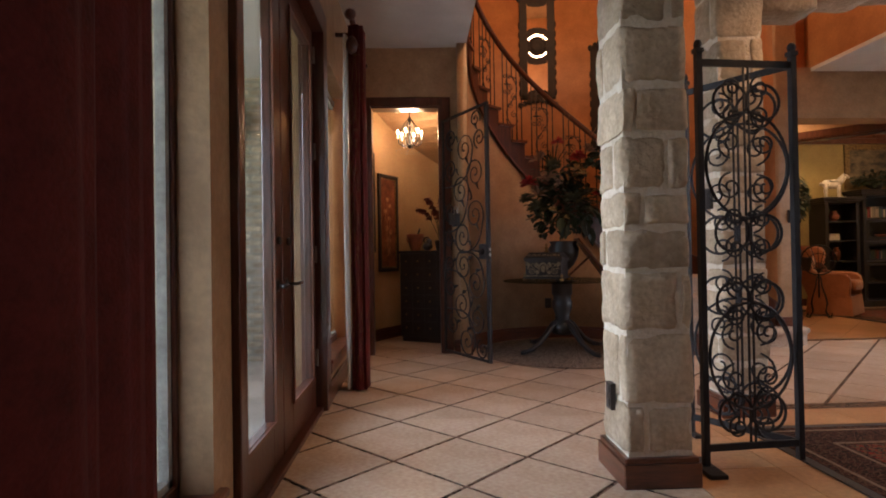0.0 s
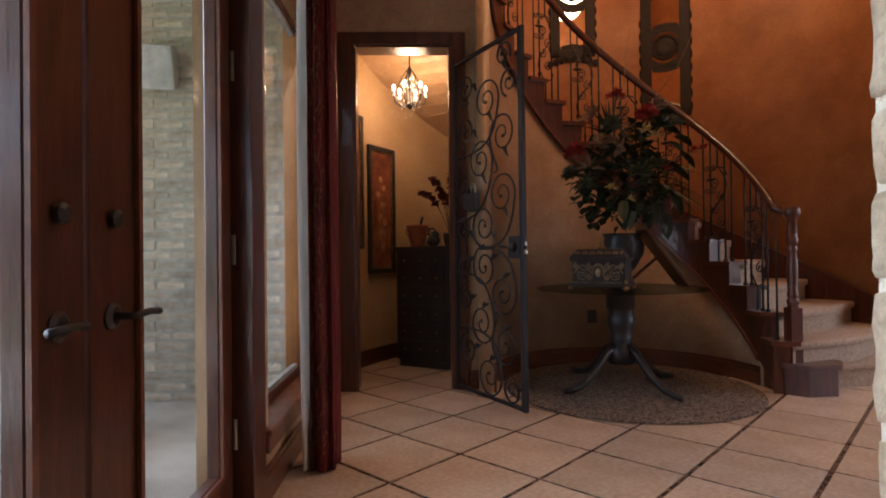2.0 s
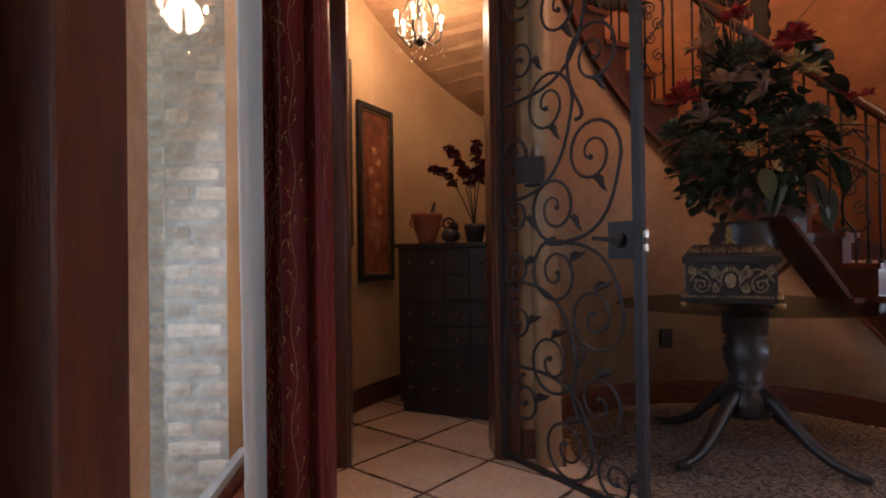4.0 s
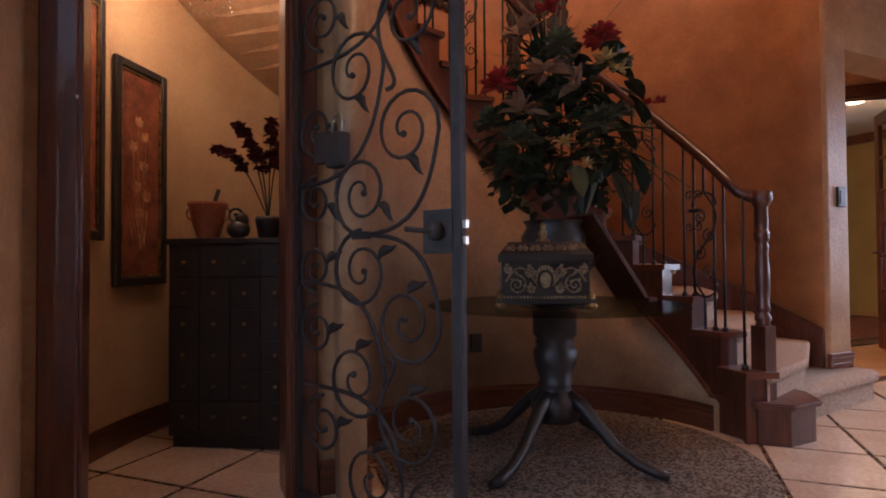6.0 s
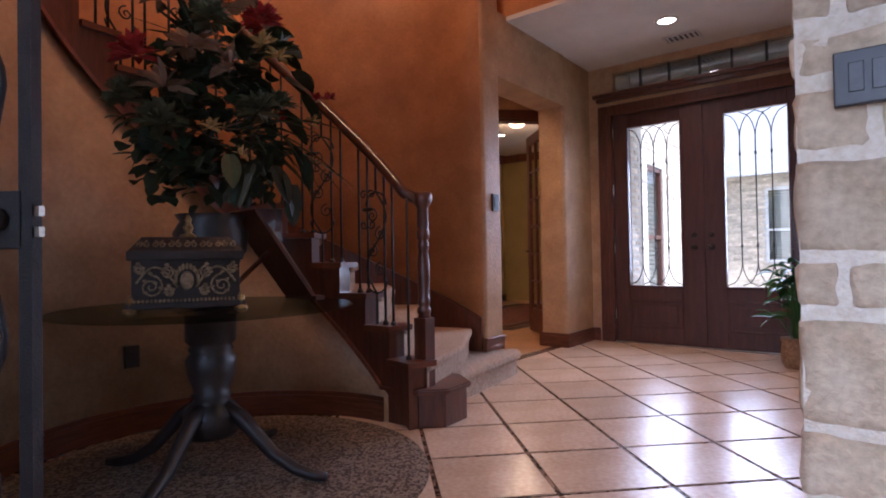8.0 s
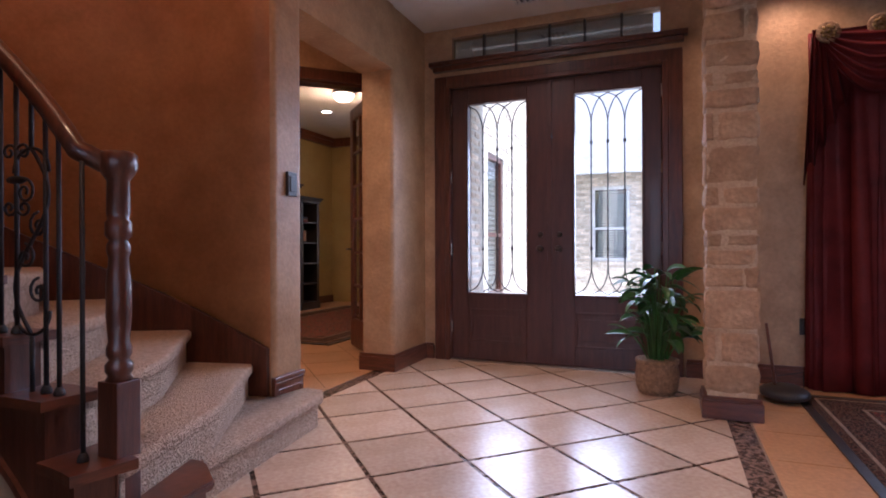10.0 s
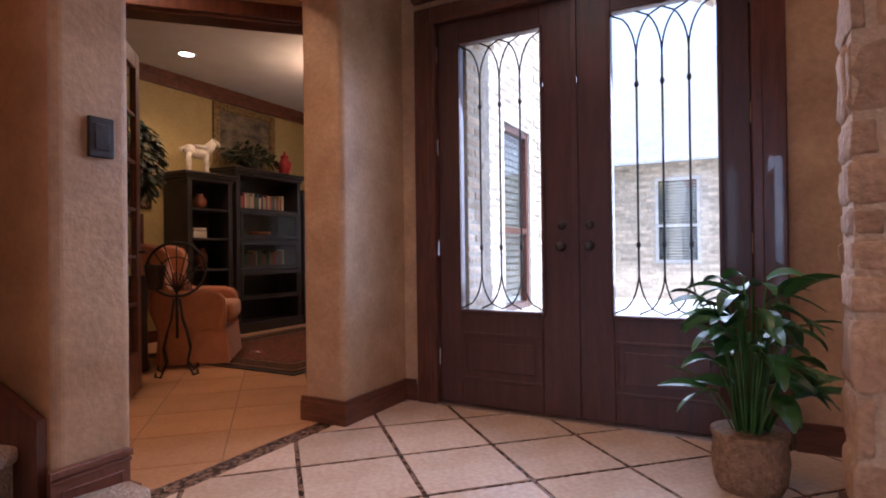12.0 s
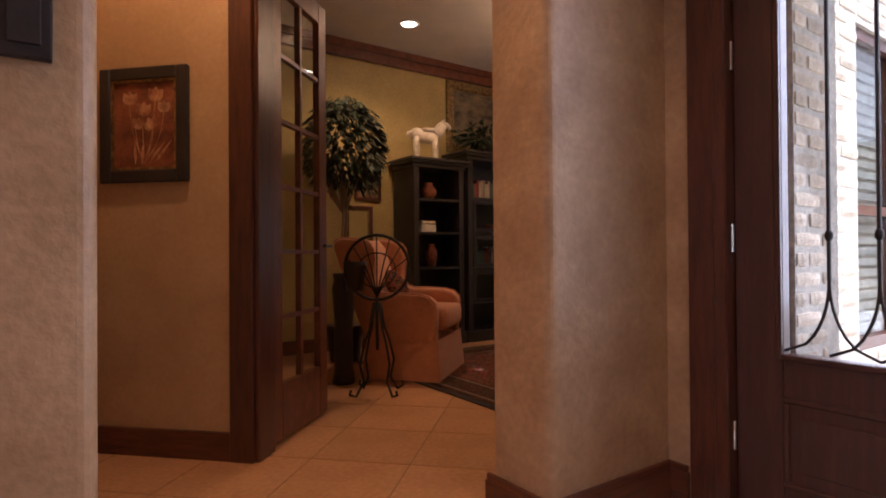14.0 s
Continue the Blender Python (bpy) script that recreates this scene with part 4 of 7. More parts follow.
# ---- wrought-iron closet gate, standing open ----
gate = thing("iron_gate", "black wrought-iron gate with vine scrolls, standing open", "gate",
             Matrix.Translation((0.345, 5.65, 0)) @ Matrix.Rotation(math.atan2(4.915 - 5.65, 0.727 - 0.345), 4, "Z"))
GW, GZ0, GZ1, GM = 0.825, 0.03, 2.41, 1.045
fr = bmesh.new()
for d in ((0, 0.022, -0.011, 0.011, GZ0, GZ1), (GW - 0.038, GW, -0.014, 0.014, GZ0, GZ1), (0, GW, -0.011, 0.011, GZ1 - 0.022, GZ1), (0, GW, -0.011, 0.011, GZ0, GZ0 + 0.022)):
    add_box(fr, *d)
part("gate_frame", fr, M["iron"], gate)
# scroll: centre along and above the middle, radius, start angle, turns (minus: clockwise), start of its stem
SCROLLS = ((0.37, 0.15, 0.150, 270, -1.75, None), (0.585, 0.35, 0.150, -25, 1.75, (0.37, 0.0)), (0.335, 0.60, 0.155, -25, 1.75, (0.03, 0.20)), (0.125, 0.41, 0.100, 270, -1.5, None),
           (0.12, 0.14, 0.095, 90, 1.5, None), (0.60, 0.74, 0.145, 200, -1.75, (0.50, 0.50)), (0.16, 0.83, 0.115, 270, -1.6, None), (0.42, 1.00, 0.150, -25, 1.75, (0.05, 0.66)),
           (0.68, 1.06, 0.095, 250, -1.5, None), (0.17, 1.14, 0.110, 280, -1.6, None), (0.62, 1.25, 0.085, -25, 1.5, None))


def curl(u, z, r, a0, turns, sgn, n=34):
    out = []
    for i in range(n + 1):
        f = i / n
        a = radians(a0 + 360 * turns * f)
        q = 0.016 + (r - 0.016) * (1 - f) ** 0.85
        out.append((u + q * math.cos(a), 0.0, z + sgn * q * math.sin(a)))
    return out


for sgn in (1, -1):
    k = 1.0 if sgn > 0 else 0.86
    for u, dz, r, a0, turn, stem in SCROLLS:
        z = GM + sgn * dz * k
        if not GZ0 + r * 0.9 < z < GZ1 - r * 0.9:
            continue
        pts = curl(u, z, r, a0, turn, sgn)
        lead = []
        if stem:
            p0, p3 = Vector((stem[0], 0, GM + sgn * stem[1] * k)), Vector(pts[0])
            way = (Vector(pts[0]) - Vector(pts[1])).normalized()
            d = (p3 - p0).length
            p1, p2 = p0 + Vector((d * 0.5, 0, 0)), p3 + way * d * 0.45
            lead = [p0 * (1 - f) ** 3 + p1 * 3 * f * (1 - f) ** 2 + p2 * 3 * f * f * (1 - f) + p3 * f ** 3 for f in [q / 9 for q in range(9)]]
            lead = [(min(GW - 0.045, max(0.012, q.x)), 0, q.z) for q in lead]
        bm = tube(bmesh.new(), lead + pts, 0.0085, 6, 0.0055)
        ellipsoid(bm, pts[-1], 0.013, 0.011, 0.013, 8, 6)
        iron_leaf(bm, pts[16][0], pts[16][2], -35 * sgn, 0.10)
        part("scroll", bm, M["iron"], gate, smooth=True)
part("collar", boxed(0.33, 0.41, -0.012, 0.012, GM - 0.014, GM + 0.014, bevel=0.004), M["iron"], gate)
lock = part("lock_plate", boxed(GW - 0.15, GW - 0.03, -0.018, 0.018, GM - 0.07, GM + 0.07, bevel=0.003), M["iron"], gate, "dark iron lock plate")
part("lever", tube(bmesh.new(), [(GW - 0.09, -0.02, GM), (GW - 0.09, -0.05, GM), (GW - 0.19, -0.055, GM + 0.01)], 0.009, 8), M["iron"], lock, smooth=True)
part("rose", lathe([(0.03, 0), (0.03, 0.02), (0.018, 0.035)], 14, Matrix.Translation((GW - 0.09, -0.018, GM)) @ Matrix.Rotation(radians(90), 4, "X")), M["iron"], lock, smooth=True)
padlock = part("padlock", boxed(0.21, 0.295, -0.03, 0.02, 1.30, 1.43, bevel=0.008), M["iron"], gate, "dark box padlock")
part("shackle", tube(bmesh.new(), [(0.225, -0.005, 1.42), (0.225, -0.005, 1.475), (0.24, -0.005, 1.50), (0.262, -0.005, 1.50), (0.28, -0.005, 1.475), (0.28, -0.005, 1.42)], 0.007, 8), M["brass"], padlock, smooth=True)
for z in (GM + 0.02, GM - 0.03):
    part("bolt", boxed(GW, GW + 0.014, -0.008, 0.008, z - 0.012, z + 0.012), M["brass"], lock)
part("latch_box", boxed(0.13, 0.21, -0.016, 0.016, GM + 0.28, GM + 0.40, bevel=0.004), M["iron"], gate)

# ---- folding iron screen ----
screen = thing("iron_screen", "black wrought-iron folding screen with looping scrolls", "screen")


def screen_panel(x0, y0, x1, y1, first):
    L = math.hypot(x1 - x0, y1 - y0)
    m = Matrix.Translation((x0, y0, 0)) @ Matrix.Rotation(math.atan2(y1 - y0, x1 - x0), 4, "Z")
    bm = bmesh.new()
    posts = (0, L) if first else (L,)
    for u in posts:
        add_box(bm, u - 0.014, u + 0.014, -0.014, 0.014, 0.02, 1.95)
        ellipsoid(bm, (u, 0, 1.985), 0.02, 0.02, 0.024, 8, 6)
        add_box(bm, u - 0.02, u + 0.02, -0.02, 0.02, 1.945, 1.965)
    for z in (0.10, 1.90):
        add_box(bm, 0, L, -0.008, 0.008, z - 0.016, z + 0.016)
    p = part("panel_frame", bm, M["iron"], screen)
    p.matrix_world = m
    for du in (-0.012, 0.012):
        c = part("centre_bar", tube(bmesh.new(), [(L / 2 + du, 0, 0.1), (L / 2 + du, 0, 1.9)], 0.006, 6), M["iron"], screen, smooth=True)
        c.matrix_world = m
    R = L / 2 - 0.03
    for z, h, kind in ((1.72, 0.16, "ring"), (1.42, 0.25, "oval"), (1.10, 0.17, "ring"), (0.78, 0.17, "ring"), (0.52, 0.25, "oval"), (0.25, 0.15, "ring")):
        bm = bmesh.new()
        rx = R if kind == "oval" else R * 0.8
        for s in (-1, 1):
            if kind == "oval":
                tube(bm, [(L / 2 + s * rx * math.sin(a), 0, z + h * math.cos(a)) for a in [math.pi * k / 18 for k in range(19)]], 0.0075, 6)
            else:
                tube(bm, spiral_pts(L / 2 + s * rx * 0.5, z, rx * 0.52, rx * 0.5, 90, s * 1.0, 22), 0.0075, 6)
            for zz, q in ((z + h * 0.42, 1), (z - h * 0.42, -1)):
                pts = spiral_pts(L / 2 + s * rx * 0.42, zz, rx * 0.34, 0.014, 90 - q * s * 90 + 90, q * s * 1.5, 22)
                tube(bm, pts, 0.006, 6)
        o = part("scroll", bm, M["iron"], screen, smooth=True)
        o.matrix_world = m
    return m


screen_panel(1.40, 2.42, 1.88, 2.46, True)
screen_panel(1.88, 2.46, 1.58, 2.92, False)
part("foot", boxed(1.36, 1.44, 2.30, 2.54, 0, 0.02, bevel=0.004), M["iron"], screen)
part("foot", boxed(1.56, 1.60, 2.84, 3.0, 0, 0.02, bevel=0.004), M["iron"], screen)

# ---- staircase ----
def PT(r, a):
    return (CX + r * math.cos(radians(a)), CY + r * math.sin(radians(a)))


def step_end(a):
    """Where a step meets the skirting board."""
    return ro(a) - 0.03


stairs = thing("staircase", "curved staircase with cream carpeted treads and dark cherry stringer", "staircase")
NST = 20
for k in range(1, NST + 1):
    ai, ao = -4 + 10.7 * (k - 3), 9 * (k - 1)
    bi, bo = ai + 10.7, ao + 9
    zt = RISE * k
    if k == 1:
        inner = [(3.02, 5.47), (4.14, 5.63), (4.22, 5.69), (4.22, 5.805), (3.988, 5.805), (3.96, 6.03), PT(RI + 0.12, -4)]
        nose = [(3.02, 5.44), (4.15, 5.60), (4.24, 5.66), (4.25, 5.805), (3.988, 5.805), (3.96, 6.03), PT(RI + 0.12, -4)]
    else:
        e = 1.1
        inner = [PT(RI + 0.10, ai), PT((RI + RO) / 2, (ai + ao) / 2 - 0.2), PT(step_end(ao), ao), PT(step_end(bo), bo), PT(RI + 0.10, bi)]
        nose = [PT(RI + 0.10, ai - e * 1.4), PT((RI + RO) / 2, (ai + ao) / 2 - 0.2 - e), PT(step_end(ao), ao - e * 0.7), PT(step_end(bo), bo), PT(RI + 0.10, bi)]
    bm = prism(bmesh.new(), inner, max(0.0, zt - RISE - 0.06), zt - 0.055)
    part("riser", bm, M["carpet"], stairs, "cream carpeted riser")
    bm = prism(bmesh.new(), nose, zt - 0.06, zt)
    bmesh.ops.bevel(bm, geom=[e2 for e2 in bm.edges], offset=0.022, segments=4, affect="EDGES", profile=0.5)
    part("tread", bm, M["carpet"], stairs, "cream carpeted tread", smooth=True)
    if k > 1:
        bm = bmesh.new()
        curved_wall(bm, CX, CY, RI - 0.045, RI + 0.14, ai - 1.6, bi, zt - 0.028, zt + 0.004, 4)
        part("tread_cap", bm, M["woodh"], stairs, "dark cherry tread end")
for k in range(2, NST + 1):
    ai = -4 + 10.7 * (k - 3)
    bm = bmesh.new()
    curved_wall(bm, CX, CY, RI - 0.02, RI + 0.10, max(ai, -14), ai + 10.7, lambda a: max(0.0, stair_z(a) - 0.40), RISE * k - 0.028, 4)
    part("stringer", bm, M["wood"], stairs, "dark cherry stringer")
bm = bmesh.new()
curved_wall(bm, CX, CY, RI - 0.035, RI - 0.015, 0, 196, lambda a: max(0, stair_z(a) - 0.42), lambda a: max(0.03, stair_z(a) - 0.39), 40)
part("stringer_bead", bm, M["trim"], stairs)
bm = bmesh.new()
so = lambda a: RISE * (a / 9 + 1)
curved_wall(bm, CX, CY, lambda a: ro(a) - 0.035, lambda a: ro(a) - 0.004, 6.2, 190, lambda a: max(0, so(a) - 0.2), lambda a: so(a) + 0.14, 50)
part("skirt_board", bm, M["wood"], stairs, "dark cherry skirting board along the wall")
bm = bmesh.new()
curved_wall(bm, CX, CY, RI + 0.02, RO, 60, 196, lambda a: stair_z(a) - 0.46, lambda a: stair_z(a) - 0.40, 36)
part("soffit", bm, M["wall"], stairs, "tan plaster soffit")
bm = bmesh.new()
curved_wall(bm, CX, CY, RO - 0.012, RO - 0.003, 112, 192, 0, lambda a: stair_z(a) - 0.41, 30)
structure("wall_closet_inner", bm, M["closet"], "curved golden tan closet wall", "wall")
# newel on its plinth
plinth = [(2.60, 5.60), (2.61, 5.34), (2.72, 5.24), (2.93, 5.25), (3.04, 5.40), (3.04, 5.60)]
bm = prism(bmesh.new(), plinth, 0, 0.185)
part("plinth", bm, M["wood"], stairs)
bm = prism(bmesh.new(), [(2.57, 5.62), (2.58, 5.33), (2.71, 5.21), (2.94, 5.22), (3.07, 5.39), (3.07, 5.62)], 0.185, 0.215)
bmesh.ops.bevel(bm, geom=bm.edges[:], offset=0.008, segments=2, affect="EDGES")
part("plinth_cap", bm, M["woodh"], stairs)
NX, NY = 2.70, 5.37
nm = Matrix.Translation((NX, NY, 0))
newel = part("newel", boxed(NX - 0.042, NX + 0.042, NY - 0.042, NY + 0.042, 0.215, 0.60, bevel=0.004), M["wood"], stairs, "turned dark cherry newel post")
prof = [(0.040, 0.60), (0.032, 0.615), (0.040, 0.63), (0.040, 0.65), (0.028, 0.665), (0.036, 0.68), (0.036, 0.70), (0.030, 0.72), (0.036, 0.80), (0.036, 0.90), (0.028, 0.98), (0.034, 1.00), (0.034, 1.02), (0.026, 1.035), (0.038, 1.05), (0.038, 1.09), (0.030, 1.10), (0.034, 1.12), (0.032, 1.22), (0.046, 1.24), (0.055, 1.26), (0.055, 1.30), (0.045, 1.31)]
part("turning", lathe(prof, 20, nm), M["wood"], newel, smooth=True)
# handrail
rail = [(NX, NY, 1.255)]
for i in range(52):
    a = -9 + 4.0 * i
    z = stair_z(a) + 0.845
    if a < 0:
        z = max(1.255, z)
    x, y = PT(RI + 0.03, a)
    rail.append((x, y, max(z, 1.255)))
bm = tube(bmesh.new(), rail, 0.032, 10)
part("handrail", bm, M["wood"], stairs, "rounded dark cherry handrail", smooth=True)
for i, a in enumerate([-10.5 + 3.57 * j for j in range(56)]):
    k = int(math.floor((a + 4) / 10.7)) + 3
    z0, z1 = RISE * k, max(stair_z(a), 0.40) + 0.835
    x, y = PT(RI + 0.03, a)
    mm = Matrix.Translation((x, y, 0)) @ Matrix.Rotation(radians(a + 90), 4, "Z")
    bm = bmesh.new()
    kind = i % 6
    if kind in (0, 2, 3, 5):
        tube(bm, [(0, 0, z0), (0, 0, z1)], 0.0075, 6)
        lathe([(0.017, z0), (0.017, z0 + 0.015), (0.010, z0 + 0.03)], 8, None, bm)
        if kind == 5:
            zm = z0 + 0.50
            for s in (-1, 1):
                tube(bm, spiral_pts(s * 0.03, zm + 0.09, 0.03, 0.008, 180 if s > 0 else 0, s * -1.2, 14), 0.005, 5)
                tube(bm, spiral_pts(s * 0.03, zm - 0.09, 0.03, 0.008, 180 if s > 0 else 0, s * 1.2, 14), 0.005, 5)
            ellipsoid(bm, (0, 0, zm), 0.045, 0.014, 0.014, 8, 6)
    elif kind == 4:
        zm = (z0 + z1) / 2
        tube(bm, [(0, 0, z0), (0, 0, zm - 0.30)], 0.0075, 6)
        tube(bm, [(0, 0, zm + 0.30), (0, 0, z1)], 0.0075, 6)
        tube(bm, [(0.075 * math.sin(2 * math.pi * f), 0, zm - 0.30 + 0.60 * f) for f in [q / 20 for q in range(21)]], 0.0065, 5)
        for s, dz in ((1, 0.16), (-1, 0.05), (1, -0.05), (-1, -0.16)):
            tube(bm, spiral_pts(s * 0.03, zm + dz, 0.045, 0.008, 90, s * 1.4, 16), 0.005, 5)
        tube(bm, spiral_pts(0, zm + 0.22, 0.078, 0.078, 0, 0.5, 12), 0.006, 5)
        tube(bm, spiral_pts(0, zm - 0.22, 0.078, 0.078, 180, 0.5, 12), 0.006, 5)
    else:
        bm.free()
        continue
    for v in bm.verts:
        v.co = mm @ v.co
    part("baluster", bm, M["iron"], stairs, "black iron baluster with scrolls" if kind in (4, 5) else "black iron baluster", smooth=True)
upper = structure("floor_upper", boxed(-0.8, 0.62, 3.75, 5.69, 3.3, 3.5), M["carpet"], "carpeted upper landing", "floor")

# ---- rotunda table and what stands on it ----
TX, TY = 1.56, 5.62
rug = thing("round_rug", "round grey-brown woven rug with a bound edge", "rug", pose(1.6, 5.6, 0))
part("weave", lathe([(0.86, 0.0), (0.90, 0.006), (0.895, 0.014), (0.86, 0.016)], 72), M["rug"], rug)
table = thing("pedestal_table", "round glass-topped table on a black turned pedestal", "table", pose(TX, TY, 0.016))
tg = part("tabletop", lathe([(0.60, 0.715), (0.612, 0.721), (0.60, 0.727)], 64), M["tableglass"], table, "clear round glass top", smooth=False)
part("pedestal", lathe([(0.10, 0.17), (0.115, 0.19), (0.115, 0.27), (0.085, 0.31), (0.07, 0.33), (0.085, 0.345), (0.07, 0.36), (0.10, 0.44), (0.105, 0.50), (0.085, 0.53), (0.095, 0.545), (0.085, 0.56), (0.105, 0.58), (0.105, 0.69), (0.16, 0.715)], 24), M["black"], table, smooth=True)
for q in range(4):
    bm = bmesh.new()
    ang = radians(-64 + 90 * q)
    pts = [(math.cos(ang) * r, math.sin(ang) * r, z) for r, z in ((0.07, 0.29), (0.14, 0.255), (0.21, 0.185), (0.29, 0.105), (0.39, 0.048), (0.47, 0.026), (0.53, 0.024))]
    tube(bm, pts, 0.036, 8, 0.020)
    part("leg", bm, M["black"], table, smooth=True)

BZ = 0.744
casket = thing("decorative_casket", "dark wooden casket with gilt relief scrolls and feet", "box", Matrix.Translation((1.36, 5.42, BZ)) @ Matrix.Rotation(radians(-30), 4, "Z"))
part("body", boxed(-0.18, 0.18, -0.12, 0.12, 0.05, 0.20), M["ebony"], casket)
part("plinth", boxed(-0.20, 0.20, -0.14, 0.14, 0.025, 0.05, bevel=0.006), M["ebony"], casket)
part("rim", boxed(-0.195, 0.195, -0.135, 0.135, 0.20, 0.235, bevel=0.006), M["ebony"], casket)
bm = bmesh.new()
lo, hi = [], []
for sx, sy in ((-1, -1), (1, -1), (1, 1), (-1, 1)):
    lo.append(bm.verts.new((sx * 0.19, sy * 0.13, 0.235)))
    hi.append(bm.verts.new((sx * 0.15, sy * 0.09, 0.285)))
bm.faces.new(hi), bm.faces.new(lo[::-1])
for i in range(4):
    bm.faces.new((lo[i], lo[(i + 1) % 4], hi[(i + 1) % 4], hi[i]))
lid = part("lid", bm, M["ebony"], casket)
part("finial", lathe([(0.03, 0.285), (0.03, 0.295), (0.012, 0.305), (0.02, 0.325), (0.010, 0.345), (0.014, 0.355), (0.004, 0.375)], 14), M["gold"], lid, smooth=True)


def relief_face(y, w, sides):
    """Leafy scrolls in low relief on one face, mirrored about a shell."""
    bm = bmesh.new()
    for s in (-1, 1):
        for u, z, r, t in ((0.118, 0.105, 0.044, 1.9), (0.065, 0.155, 0.024, 1.5), (0.155, 0.165, 0.018, 1.4), (0.06, 0.085, 0.018, 1.4)):
            if u + r < w:
                pts = spiral_pts(s * u, z, r, 0.005, 90, s * t, 26)
                tube(bm, [(p[0], y, p[2]) for p in pts], 0.0042, 5, 0.0025)
                for k in range(0, 20, 4):
                    ellipsoid(bm, (pts[k][0] * 1.02, y, pts[k][2] + 0.006), 0.010, 0.004, 0.006, 6, 4)
        tube(bm, [(s * (0.03 + 0.135 * f), y, 0.10 + 0.075 * math.sin(f * 2.9)) for f in [q / 12 for q in range(13)] if 0.03 + 0.135 * f < w], 0.0045, 5)
    ellipsoid(bm, (0, y - 0.002, 0.125), 0.024, 0.010, 0.034, 10, 8)
    for f in range(11):
        a = radians(-10 + 20 * f)
        ellipsoid(bm, (0.038 * math.cos(a), y, 0.13 + 0.048 * math.sin(a)), 0.007, 0.005, 0.013, 6, 4)
    n = int(w / 0.0068)
    for f in range(n):
        ellipsoid(bm, (-w + 0.0136 * f + 0.006, y - 0.018, 0.055), 0.006, 0.005, 0.007, 6, 4)
    return bm


part("relief", relief_face(-0.123, 0.175, 1), M["silver"], casket, "gilt relief scrolls with a central shell", smooth=True)
bm = relief_face(-0.183, 0.115, 1)
for v in bm.verts:
    v.co = Matrix.Rotation(radians(-90), 3, "Z") @ v.co
part("relief", bm, M["silver"], casket, "gilt relief scrolls with a central shell", smooth=True)
bm = bmesh.new()
for f in range(13):
    tube(bm, [(p[0], -0.132 + 0.8 * (p[2] - 0.24), p[2]) for p in spiral_pts(-0.156 + 0.026 * f, 0.258, 0.013, 0.003, 90, (1 if f % 2 else -1) * 1.2, 10)], 0.0032, 5)
part("lid_relief", bm, M["silver"], casket, "gilt scroll border on the lid", smooth=True)
for sx in (-1, 1):
    for sy in (-1, 1):
        bm = bmesh.new()
        ellipsoid(bm, (sx * 0.185, sy * 0.125, 0.018), 0.025, 0.025, 0.018, 8, 6)
        ellipsoid(bm, (sx * 0.185, sy * 0.128, 0.05), 0.014, 0.014, 0.028, 8, 6)
        part("foot", bm, M["gold"], casket, smooth=True)
stand = thing("book_stand", "dark wooden easel stand with an open picture book", "stand", Matrix.Translation((2.02, 5.60, BZ)) @ Matrix.Rotation(radians(84), 4, "Z"))
lean = Matrix.Rotation(radians(-36), 4, "X")
part("board", boxed(-0.13, 0.13, -0.016, 0.0, 0.02, 0.52, m=lean), M["wood"], stand)
part("ledge", boxed(-0.14, 0.14, -0.05, 0.0, 0.0, 0.02), M["wood"], stand)
part("strut", tube(bmesh.new(), [(0, 0.16, 0.24), (0, 0.42, 0.008)], 0.012, 6), M["wood"], stand)
part("book", boxed(-0.11, 0.11, -0.032, -0.017, 0.04, 0.42, m=lean, bevel=0.004), M["landscape"], stand, "dark printed book cover")


# ---- leaves and flowers ----
def blade(bm, base, way, length, width, droop, rnd, seg=4, fold=0.25):
    """A leaf: a folded strip that widens, narrows and hangs."""
    d = Vector(way).normalized()
    side = d.cross(Vector((0, 0, 1)))
    side = side.normalized() if side.length > 0.05 else Vector((1, 0, 0))
    side = (Matrix.Rotation(rnd.uniform(-0.6, 0.6), 3, d) @ side)
    p = Vector(base)
    rows = []
    for i in range(seg + 1):
        f = i / seg
        w = width * (math.sin(math.pi * min(0.98, 0.12 + 0.86 * f)) ** 0.8) * 0.5
        up = side.cross(d).normalized()
        rows.append([bm.verts.new(q) for q in (p - side * w + up * w * fold, p, p + side * w + up * w * fold)])
        p = p + d * length / seg
        d = (d + Vector((0, 0, -droop / seg))).normalized()
    for a, b in zip(rows, rows[1:]):
        bm.faces.new((a[0], a[1], b[1], b[0])), bm.faces.new((a[1], a[2], b[2], b[1]))


def direction(rnd, low=-0.3, high=1.0):
    a, z = rnd.uniform(0, 2 * math.pi), rnd.uniform(low, high)
    s = math.sqrt(max(0.0, 1 - min(1, z * z)))
    return Vector((math.cos(a) * s, math.sin(a) * s, z))


def bloom(c, r, petals, rnd, flat=0.5):
    bm = bmesh.new()
    for _ in range(petals):
        d = direction(rnd, -0.1, 1.0)
        blade(bm, Vector(c) + d * r * 0.15, d, r, r * flat, rnd.uniform(0, 0.8), rnd, 3, 0.4)
    return bm


